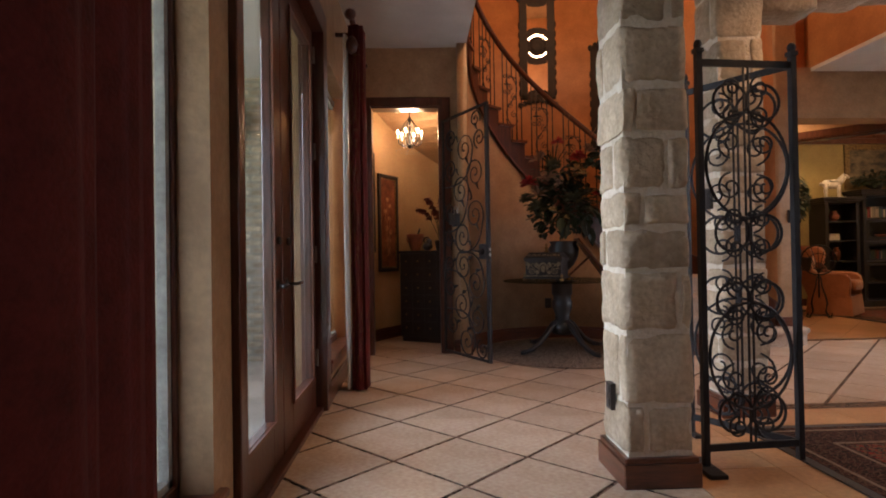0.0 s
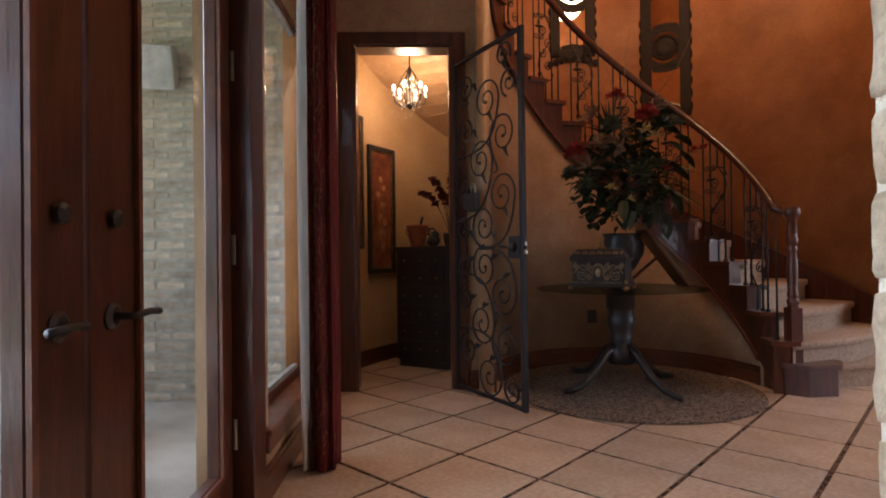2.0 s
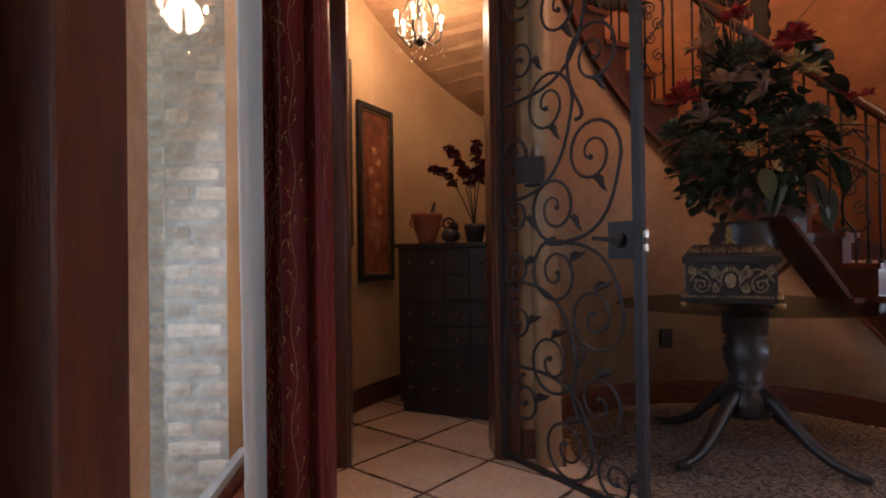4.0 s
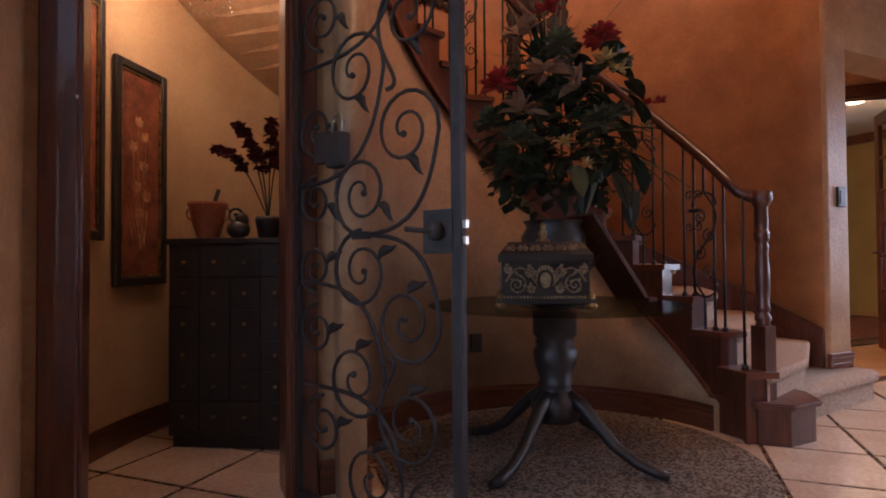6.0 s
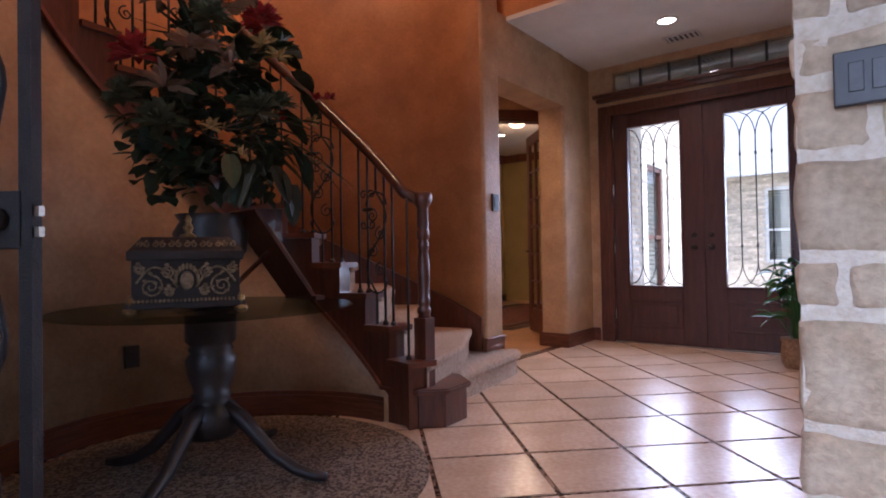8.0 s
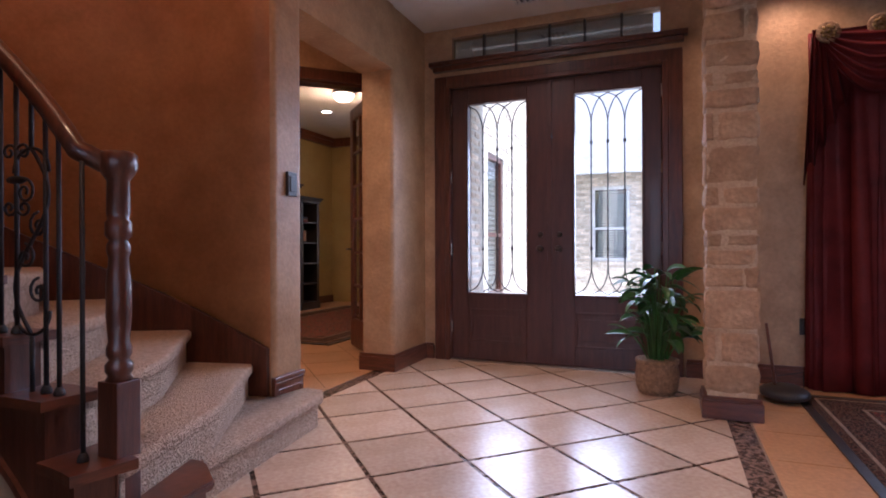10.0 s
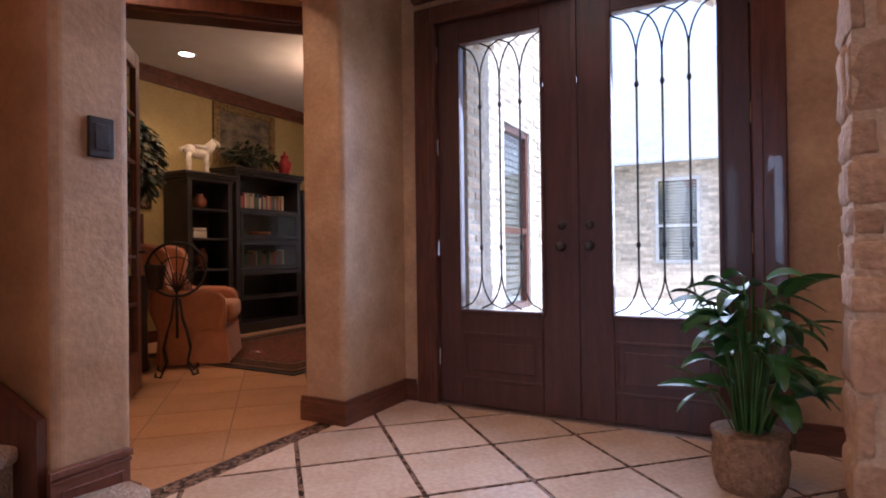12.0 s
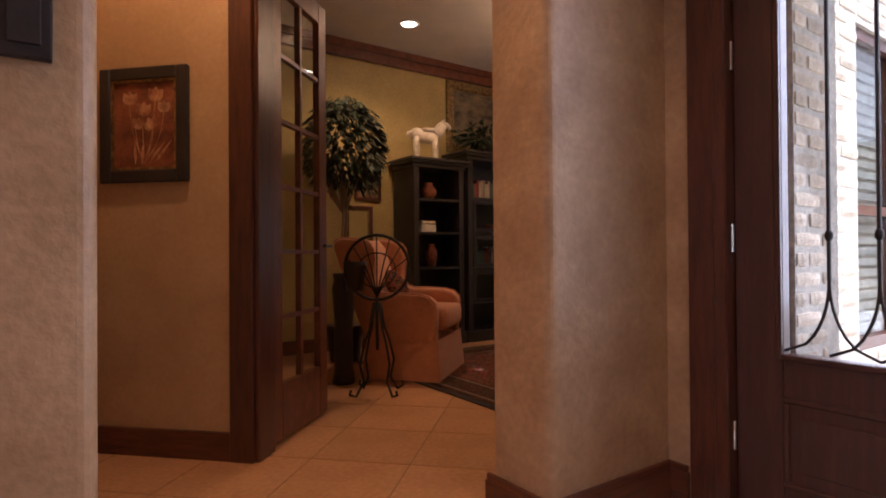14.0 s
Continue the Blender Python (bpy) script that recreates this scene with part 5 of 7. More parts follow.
FA = thing("flower_arrangement", "large silk flower arrangement in a black urn on the glass table", "flowers", pose(1.60, 5.68, BZ))
part("urn", lathe([(0.09, 0), (0.09, 0.02), (0.05, 0.04), (0.04, 0.09), (0.10, 0.15), (0.15, 0.24), (0.16, 0.32), (0.13, 0.37), (0.15, 0.40)], 24), M["black"], FA, "black urn", smooth=True)
rnd = random.Random(11)
bm = bmesh.new()
hub = Vector((0, 0, 0.85))
for _ in range(560):
    d = direction(rnd, -0.8, 0.95)
    r = rnd.uniform(0.3, 1.0) ** 0.6
    w = 0.30 if d.z > 0 else 0.36
    p = Vector((d.x * r * w, d.y * r * w, 0.80 + d.z * r * 0.46))
    blade(bm, p, d * 0.5 + direction(rnd, -0.7, 0.6), rnd.uniform(0.05, 0.12), rnd.uniform(0.04, 0.075), rnd.uniform(0.2, 1.4), rnd)
# broad dark leaves and a fan of narrow ones
for x, y, z, dx, dz in ((0.28, -0.10, 1.18, 1.0, -0.2), (0.30, -0.14, 1.06, 0.9, -0.5), (0.26, -0.05, 1.28, 0.8, 0.3), (0.30, -0.02, 0.95, 1.0, -0.3), (0.20, -0.26, 0.74, 0.5, -0.8), (-0.10, -0.32, 0.62, -0.2, -0.8), (0.12, -0.30, 0.60, 0.2, -0.9)):
    for k in range(3):
        blade(bm, (x + 0.03 * k, y - 0.03 * k, z - 0.04 * k), Vector((dx, -0.5 + 0.4 * k, dz)), rnd.uniform(0.13, 0.19), rnd.uniform(0.065, 0.09), rnd.uniform(0.4, 1.2), rnd, 5)
for k in range(16):
    a = radians(60 + 8 * k)
    blade(bm, (-0.12, -0.12, 1.12), Vector((math.cos(a), rnd.uniform(-0.5, 0.1), math.sin(a))), rnd.uniform(0.22, 0.34), 0.018, rnd.uniform(0.1, 0.6), rnd, 5)
foliage = part("foliage", bm, M["leaf"], FA, "dark green silk leaves")
tagged(foliage, kind="stuff")
bm = bmesh.new()
for _ in range(26):
    a = rnd.uniform(-1.2, 0.5)
    d = Vector((math.cos(a), math.sin(a) * 0.8, rnd.uniform(-0.15, 0.45)))
    blade(bm, Vector((0, 0, 0.72)) + d * 0.15, d, rnd.uniform(0.35, 0.6), 0.016, rnd.uniform(0.9, 1.6), rnd, 6)
tagged(part("grass_spray", bm, M["ficus"], FA, "drooping dried grass spray"), kind="stuff")
for c, r, mt, n, nm in (((0.10, -0.26, 1.22), 0.085, "redpetal", 60, "carnation"), ((-0.38, -0.14, 0.98), 0.09, "redpetal", 34, "rose"), ((-0.06, -0.05, 1.42), 0.07, "redpetal", 30, "rose"),
                        ((0.50, -0.12, 1.00), 0.05, "redpetal", 16, "poppy"), ((0.56, -0.16, 1.01), 0.04, "redpetal", 14, "poppy"), ((0.34, -0.05, 0.88), 0.05, "redpetal", 16, "poppy"),
                        ((-0.24, -0.28, 1.02), 0.12, "pinkpetal", 13, "lily"), ((-0.30, -0.20, 0.86), 0.11, "pinkpetal", 13, "lily"), ((-0.12, -0.36, 0.95), 0.10, "pinkpetal", 12, "lily"),
                        ((-0.28, -0.16, 1.22), 0.10, "pinkpetal", 14, "lily"), ((0.28, 0.0, 1.34), 0.08, "pinkpetal", 24, "lily"), ((0.05, -0.34, 1.10), 0.06, "yellowpetal", 14, "tulip"),
                        ((0.12, -0.34, 1.06), 0.06, "yellowpetal", 14, "tulip"), ((0.38, -0.24, 0.84), 0.045, "yellowpetal", 14, "tulip"), ((-0.20, -0.36, 0.70), 0.05, "yellowpetal", 14, "daisy"),
                        ((0.02, -0.34, 0.80), 0.09, "hydrangea", 80, "hydrangea"), ((-0.32, -0.22, 0.72), 0.09, "hydrangea", 80, "hydrangea"), ((-0.16, -0.30, 1.14), 0.08, "hydrangea", 70, "hydrangea"), ((-0.40, -0.1, 0.82), 0.08, "hydrangea", 70, "hydrangea"), ((0.14, -0.32, 0.86), 0.07, "hydrangea", 60, "hydrangea"),
                        ((0.24, -0.18, 1.16), 0.09, "ficus", 50, "hydrangea"), ((-0.05, -0.33, 0.62), 0.04, "yellowpetal", 12, "daisy")):
    part(nm, bloom(c, r, n, rnd, 0.45), M[mt], FA, {"carnation": "crimson silk carnation", "lily": "dusty cream silk lily", "hydrangea": "muted green hydrangea head"}.get(nm, ""))
bm = bmesh.new()
for _ in range(9):
    d = direction(rnd, 0.6, 1.0)
    pts = [Vector((0, 0, 1.0)) + d * f * 0.95 + Vector((0.03 * math.sin(f * 6 + d.x * 9), 0.03 * math.cos(f * 5), 0)) for f in [q / 7 for q in range(8)]]
    tube(bm, pts, 0.004, 5, 0.0015)
for c in ((0.52, -0.13, 1.0), (0.34, -0.05, 0.88)):
    tube(bm, [(0.05, 0, 0.8), (c[0] * 0.6, c[1] * 0.6, c[2] * 0.92), c], 0.004, 5)
part("twigs", bm, M["wicker"], FA)
# ---- drapes ----
from mathutils.bvhtree import BVHTree


def pleated(outline, z0, z1, waves, amp, rows=14, bulge=None, seed=0):
    """A hanging cloth body: a closed plan outline with pleats that run from z0 to z1."""
    bm = bmesh.new()
    rnd = random.Random(seed)
    n = len(outline)
    ph = [rnd.uniform(-0.4, 0.4) for _ in range(rows + 1)]
    rings = []
    cx, cy = sum(p[0] for p in outline) / n, sum(p[1] for p in outline) / n
    for r in range(rows + 1):
        f = r / rows
        z = z0 + (z1 - z0) * f
        ring = []
        for i, (x, y) in enumerate(outline):
            d = Vector((x - cx, y - cy, 0))
            d.normalize()
            k = amp * math.sin(waves * 2 * math.pi * i / n + 0.4 * math.sin(f * 4 + ph[r] * 0.4)) * (1.15 - 0.35 * f)
            k += amp * 0.5 * math.sin(waves * 4.7 * math.pi * i / n + f * 2)
            b = bulge(f) if bulge else 0
            ring.append(bm.verts.new((x + d.x * k + b, y + d.y * k, z)))
        rings.append(ring)
    for a, b in zip(rings, rings[1:]):
        for i in range(n):
            bm.faces.new((a[i], a[(i + 1) % n], b[(i + 1) % n], b[i]))
    bm.faces.new(rings[0][::-1]), bm.faces.new(rings[-1])
    return bm


def oval(cx, cy, rx, ry, n=72):
    return [(cx + rx * math.copysign(abs(math.cos(2 * math.pi * i / n)) ** 0.6, math.cos(2 * math.pi * i / n)),
             cy + ry * math.copysign(abs(math.sin(2 * math.pi * i / n)) ** 0.6, math.sin(2 * math.pi * i / n))) for i in range(n)]


def embroidery(cloth, x0, x1, y, z1, way, parent, seed):
    """Sewn vines: a wavering stem up the drape's edge, with curling side sprigs that end in small leaves."""
    rnd = random.Random(seed)
    tree_ = BVHTree.FromPolygons([v.co for v in cloth.data.vertices], [p.vertices for p in cloth.data.polygons])
    bm = bmesh.new()

    def on_cloth(x, z):
        p, n, _i, _d = tree_.ray_cast(Vector((x, y, z)), Vector(way).normalized())
        return (p + n * 0.0018, n) if p is not None else None

    def stitch(pts, w):
        last = None
        for x, z in pts:
            hit = on_cloth(x, z)
            if hit and last and (hit[0] - last[0]).length < 0.04:
                d = hit[0] - last[0]
                e = hit[1].cross(d).normalized() * w
                bm.faces.new([bm.verts.new(v) for v in (last[0] - e, last[0] + e, hit[0] + e, hit[0] - e)])
            last = hit

    def leaf(x, z, a, L):
        hit = on_cloth(x, z)
        if hit:
            side = hit[1].cross(Vector((0, 0, 1)))
            if side.length > 0.1:
                side.normalize()
                d = side * math.cos(a) + Vector((0, 0, 1)) * math.sin(a)
                e = hit[1].cross(d) * L * 0.2
                bm.faces.new([bm.verts.new(v) for v in (hit[0], hit[0] + d * L * 0.5 + e, hit[0] + d * L, hit[0] + d * L * 0.5 - e)])

    for xm, w, gap in [(x0 + 0.010 + 0.013 * k + 0.004 * k * k * 0.5, 0.0004, 0.020 + 0.012 * k) for k in range(7)]:
        stitch([(xm + 0.005 * math.sin(z * 31 + xm * 160), z) for z in [0.05 + 0.012 * k for k in range(int(z1 / 0.012))]], w)
        z = 0.08
        while z < z1:
            s_ = rnd.choice((-1, 1))
            pts = [(xm + 0.005 * math.sin(z * 31 + xm * 160) + s_ * (0.013 * f + 0.003 * math.sin(f * 5)), z + 0.034 * f - 0.014 * f * f) for f in [q / 6 for q in range(7)]]
            stitch(pts, w * 0.8)
            leaf(*pts[-1], rnd.uniform(0.6, 2.5), rnd.uniform(0.006, 0.011))
            leaf(*pts[3], rnd.uniform(0.6, 2.5), rnd.uniform(0.004, 0.008))
            z += gap * rnd.uniform(0.6, 1.3)
    return tagged(part("embroidery", bm, M["yellowpetal"], parent, "pale gold embroidered vines"), kind="stuff")


drape = thing("drape", "burgundy silk drape with gold vine embroidery and white lining", "curtain")
cloth = part("cloth", pleated(oval(-0.376, 4.22, 0.055, 0.095), 0.01, 2.78, 7, 0.013, seed=3), M["red"], drape, smooth=True)
part("lining", pleated(oval(-0.456, 4.18, 0.013, 0.075, 40), 0.02, 2.70, 3, 0.002, bulge=lambda f: -0.012 * math.sin(math.pi * f) ** 1.3, seed=4), M["sheer"], drape, "plain white drape lining", smooth=True)
embroidery(cloth, -0.44, -0.30, 3.6, 2.65, (0, 1, 0), drape, 5)
part("rosette", ellipsoid(bmesh.new(), (-0.40, 4.12, 2.62), 0.045, 0.05, 0.07, 12, 8), M["wood"], drape, "dark carved drape rosette", smooth=True)
rod = thing("curtain_rod", "dark wooden curtain rod with a turned finial", "rod")
part("rod", tube(bmesh.new(), [(-0.40, 4.08, 2.82), (-0.40, 5.2, 2.82)], 0.022, 10), M["wood"], rod, smooth=True)
part("finial", lathe([(0.02, 0), (0.035, 0.02), (0.045, 0.05), (0.03, 0.08), (0.012, 0.11)], 14, Matrix.Translation((-0.40, 4.08, 2.82)) @ Matrix.Rotation(radians(90), 4, "X")), M["wood"], rod, smooth=True)
for y in (4.36, 5.1):
    part("bracket", boxed(-0.56, -0.37, y, y + 0.03, 2.785, 2.812), M["wood"], rod)
near = thing("drape", "burgundy silk drape with woven vines beside the near window", "curtain")
part("cloth", pleated(oval(-0.43, 0.48, 0.075, 0.36, 160), 0.01, 3.1, 13, 0.024, seed=8), M["brocade"], near, smooth=True)

dd = thing("drape", "burgundy silk drape with a draped swag at the dining window", "curtain")
part("cloth", pleated(oval(6.085, 2.60, 0.05, 0.215, 180), 0.01, 2.50, 12, 0.052, seed=9), M["red"], dd, smooth=True)


def swag(y0, y1, z0, z1, sag, x, folds):
    """Gathered cloth hung between two points, its folds running as nested arcs."""
    bm = bmesh.new()
    rows = []
    nv, nu = 64, 36
    for v in range(nv + 1):
        g = v / nv
        row = []
        for u in range(nu + 1):
            f = u / nu
            arch = math.sin(math.pi * f) ** 0.85
            z = z0 + (z1 - z0) * f - 0.09 * g - sag * (0.12 + 0.88 * g) * arch
            w = g * folds + 0.25 * math.sin(5 * f + 2 * g)
            rip = 0.030 * (1 - abs(math.sin(math.pi * w))) ** 0.8 * (0.4 + 0.8 * arch)
            row.append(bm.verts.new((x - rip - 0.06 * math.sin(math.pi * (0.15 + 0.7 * g)) * (0.5 + 0.5 * arch), y0 + (y1 - y0) * f, z)))
        rows.append(row)
    for a, b in zip(rows, rows[1:]):
        for i in range(nu):
            bm.faces.new((a[i], a[i + 1], b[i + 1], b[i]))
    return bm


def cascade(y_top, y_low, z_top, long, short, x):
    """A tail that hangs in folds to a stepped, slanting hem."""
    bm = bmesh.new()
    rows = []
    for v in range(21):
        g = v / 20
        row = []
        for u in range(41):
            f = u / 40
            y = (y_top - 0.10 * f) * (1 - g) + (y_low - 0.30 * f) * g
            drop = long + (short - long) * f + 0.045 * math.sin(f * 5 * 2 * math.pi)
            row.append(bm.verts.new((x - 0.030 * math.cos(f * 5 * 2 * math.pi) * (0.3 + 0.7 * g), y, z_top - g * drop)))
        rows.append(row)
    for a, b in zip(rows, rows[1:]):
        for i in range(40):
            bm.faces.new((a[i], a[i + 1], b[i + 1], b[i]))
    bmesh.ops.solidify(bm, geom=bm.faces[:], thickness=0.005)
    return bm


part("swag", swag(2.82, 2.17, 2.49, 2.56, 0.42, 5.985, 6), M["red"], dd, "gathered burgundy silk swag", smooth=True)
part("swag", swag(2.24, 1.56, 2.54, 2.51, 0.42, 5.975, 6), M["red"], dd, "gathered burgundy silk swag", smooth=True)
part("cascade", cascade(2.87, 2.93, 2.49, 1.05, 0.40, 5.965), M["red"], dd, "zigzag burgundy cascade", smooth=True)
part("header", boxed(6.04, 6.19, 0.4, 2.84, 2.40, 2.50, bevel=0.01), M["red"], dd, "cloth covered header board")
for y in (2.78, 2.49, 2.19):
    rm = Matrix.Translation((5.945, y, 2.455 + 0.03 * (2.78 - y))) @ Matrix.Rotation(radians(-90), 4, "Y")
    ros = part("rosette", lathe([(0.074, 0.0), (0.074, 0.006), (0.062, 0.012), (0.05, 0.008), (0.03, 0.010), (0.0, 0.012)], 24, rm), M["wicker"], dd, "carved gilt wooden rosette", smooth=True)
    for k in range(8):
        a = radians(45 * k)
        part("petal", ellipsoid(bmesh.new(), (0.036 * math.cos(a), 0.036 * math.sin(a), 0.014), 0.015, 0.015, 0.008, 8, 5, rm), M["gold"], ros, smooth=True)
    part("boss", ellipsoid(bmesh.new(), (0, 0, 0.015), 0.014, 0.014, 0.011, 8, 6, rm), M["gold"], ros, smooth=True)

# ---- wall plates ----
ic = thing("intercom", "dark bronze intercom panel on the wall end", "intercom")
part("plate", boxed(4.132, 4.218, 5.822, 5.842, 1.315, 1.455, bevel=0.004), M["plastic"], ic)
part("button_panel", boxed(4.15, 4.20, 5.817, 5.823, 1.34, 1.43, bevel=0.002), M["black"], ic)
for nm_, d in (("drum", (1.635, 6.583, 0.38)), ("dining", (6.19, 2.87, 0.40))):
    o = thing("outlet", "dark bronze outlet plate low on the wall", "outlet", group="outlets")
    if nm_ == "drum":
        part("plate", boxed(1.60, 1.675, 6.575, 6.60, 0.36, 0.48, bevel=0.003), M["plastic"], o)
        part("socket", boxed(1.62, 1.655, 6.571, 6.576, 0.385, 0.455), M["black"], o)
    else:
        part("plate", boxed(6.188, 6.20, 2.83, 2.905, 0.37, 0.49, bevel=0.003), M["plastic"], o)
        part("socket", boxed(6.184, 6.189, 2.85, 2.885, 0.39, 0.47), M["black"], o)

# ---- closet ----
CM = Matrix.Translation((0.09, 6.47, 0)) @ Matrix.Rotation(radians(-30), 4, "Z")
cab = thing("drawer_cabinet", "black cabinet with many small drawers in the closet", "cabinet", CM)
part("body", boxes((-0.27, 0.40, 0.0, 0.36, 0.06, 1.045), (-0.25, 0.38, 0.01, 0.36, 0.0, 0.06), bevel=0.004), M["black"], cab)
part("top", boxed(-0.29, 0.42, -0.025, 0.37, 1.045, 1.075, bevel=0.006), M["black"], cab)
for r in range(6):
    for c in range(4):
        x0, z0 = -0.255 + c * 0.162, 0.09 + r * 0.157
        d = part("drawer", boxed(x0 + 0.004, x0 + 0.156, -0.012, 0.0, z0 + 0.004, z0 + 0.150, bevel=0.003), M["black"], cab)
        part("knob", ellipsoid(bmesh.new(), (x0 + 0.08, -0.024, z0 + 0.077), 0.012, 0.012, 0.010, 8, 6), M["gold"], d, "small metal knob", smooth=True)
pot = thing("terracotta_crock", "terracotta crock with ring handles on the cabinet", "pot", CM @ pose(-0.13, 0.14, 1.075))
part("body", lathe([(0.055, 0), (0.06, 0.02), (0.085, 0.10), (0.095, 0.17), (0.105, 0.18), (0.105, 0.20), (0.09, 0.20)], 22), M["terracotta"], pot, smooth=True)
for s in (-1, 1):
    part("handle", tube(bmesh.new(), [(s * 0.10 + 0.022 * math.cos(a) * s, 0, 0.14 + 0.03 * math.sin(a)) for a in [2 * math.pi * k / 10 for k in range(11)]], 0.006, 6), M["terracotta"], pot, smooth=True)
part("ladle", tube(bmesh.new(), [(0.02, 0, 0.15), (0.06, 0, 0.27)], 0.012, 8), M["black"], pot, smooth=True)
fig = thing("dark_figurine", "small dark curled ornament on the cabinet", "ornament", CM @ pose(0.06, 0.10, 1.075))
bm = bmesh.new()
ellipsoid(bm, (0, 0, 0.05), 0.065, 0.05, 0.05, 12, 8)
ellipsoid(bm, (0.02, 0, 0.10), 0.035, 0.035, 0.04, 10, 8)
tube(bm, [(p[0], 0, p[2]) for p in spiral_pts(-0.02, 0.12, 0.05, 0.01, 0, 1.3, 16)], 0.008, 6)
part("body", bm, M["black"], fig, smooth=True)
orc = thing("orchid", "burgundy silk orchid in a dark pot on the cabinet", "plant", CM @ pose(0.20, 0.16, 1.075))
part("pot", lathe([(0.05, 0), (0.07, 0.10), (0.065, 0.12)], 16), M["black"], orc, smooth=True)
rnd = random.Random(21)
bm = bmesh.new()
pet = bmesh.new()
for tip in ((-0.28, -0.02, 0.48), (-0.15, -0.03, 0.60), (0.02, 0, 0.62), (-0.05, -0.05, 0.45), (0.06, 0.03, 0.5)):
    pts = [Vector((0, 0, 0.10)).lerp(Vector(tip), f) + Vector((0, 0, 0.10 * math.sin(f * 3.1))) for f in [q / 8 for q in range(9)]]
    tube(bm, pts, 0.004, 5)
    for q in pts[4:]:
        for _ in range(16):
            blade(pet, q, direction(rnd, -0.6, 0.8), 0.05, 0.042, 0.2, rnd, 2)
tagged(part("stem", bm, M["leaf"], orc), kind="stuff")
part("blossom", pet, M["orchid"], orc, "dark burgundy blossoms")


def framed(name, label, m, w, h, canvas, frame_mat, fw=0.05, motif=None):
    """A framed picture; its face looks along -y, its lower left corner at the origin."""
    f = thing(name, label, "picture", m)
    bm = boxes((0, fw, -0.03, 0, 0, h), (w - fw, w, -0.03, 0, 0, h), (fw, w - fw, -0.03, 0, 0, fw), (fw, w - fw, -0.03, 0, h - fw, h), bevel=0.006)
    part("frame", bm, frame_mat, f)
    part("inner_frame", boxes((fw, fw + 0.012, -0.022, 0, fw, h - fw), (w - fw - 0.012, w - fw, -0.022, 0, fw, h - fw), (fw, w - fw, -0.022, 0, fw, fw + 0.012), (fw, w - fw, -0.022, 0, h - fw - 0.012, h - fw)), M["gold"], f)
    c = part("canvas", boxed(fw, w - fw, -0.012, -0.008, fw, h - fw), canvas, f)
    if motif:
        part("painted_motif", motif(w, h), M["paintpetal"], f, "painted pale flowers")
    return f


def tulips(w, h):
    """Painted tulips: cupped heads of overlapping petals on bent stems, with a few long leaves."""
    rnd = random.Random(int(w * 100))
    bm = bmesh.new()
    spots = ((0.33, 0.68), (0.48, 0.58), (0.62, 0.70), (0.72, 0.60), (0.40, 0.47), (0.60, 0.46)) if h < 2 * w else ((0.45, 0.72), (0.60, 0.66), (0.36, 0.60), (0.55, 0.52), (0.42, 0.42), (0.62, 0.38), (0.48, 0.30))
    layer = 0.0125

    def shape(pts, lift):
        bm.faces.new([bm.verts.new((x, -layer - lift, z)) for x, z in pts])

    for fx, fz in spots:
        x, z, r = fx * w, fz * h, 0.10 * w * rnd.uniform(0.85, 1.2)
        lean = rnd.uniform(-0.5, 0.5)
        stem = [(x + (0.5 * w - x) * f * f, z + (0.16 * h - z) * f) for f in (0, 0.35, 0.7, 1)]
        for (xa, za), (xb, zb) in zip(stem, stem[1:]):
            shape(((xa - 0.0025, za), (xa + 0.0025, za), (xb + 0.0025, zb), (xb - 0.0025, zb)), 0.0)
        for k, turn in enumerate((-0.55, 0.55, 0.0)):
            a = math.pi / 2 + lean + turn
            ux, uz = math.cos(a), math.sin(a)
            prof = [(0.0, 0.0), (0.35, 0.42), (0.85, 0.46), (1.35, 0.12), (1.45, 0.0)]
            side = [(x + r * (f * ux - q * uz), z + r * (f * uz + q * ux)) for f, q in prof]
            back = [(x + r * (f * ux + q * uz), z + r * (f * uz - q * ux)) for f, q in prof[-2:0:-1]]
            shape(side + back, 0.0006 * (k + 1))
    for k in range(4):
        x0, lean = w * (0.40 + 0.07 * k), rnd.uniform(-0.25, 0.25) * w
        shape(((x0, 0.15 * h), (x0 + 0.02 * w + lean * 0.4, 0.24 * h), (x0 + lean, 0.36 * h), (x0 - 0.02 * w + lean * 0.4, 0.25 * h)), 0.0003)
    return bm


for a, z0 in ((147.3, 0.83), (160, 1.06)):
    x, y = PT(RO - 0.025, a)
    m = Matrix.Translation((x, y, z0)) @ Matrix.Rotation(radians(a - 90), 4, "Z") @ Matrix.Translation((-0.205, 0, 0))
    framed("framed_picture", "tall dark-framed floral picture on the closet wall", m, 0.41, 1.19, M["petalpaint"], M["black"], 0.045, tulips)["group"] = "closet pictures"
ch = thing("chandelier", "small dark iron chandelier with crystal drops and lit candles", "chandelier", pose(0.0, 6.35, 0))
part("chain", tube(bmesh.new(), [(0, 0, 2.62), (0, 0, 2.95)], 0.006, 6), M["iron"], ch)
part("body", lathe([(0.01, 2.26), (0.03, 2.28), (0.035, 2.30), (0.015, 2.33), (0.012, 2.56), (0.02, 2.60), (0.008, 2.63)], 12), M["iron"], ch, smooth=True)
rnd = random.Random(4)
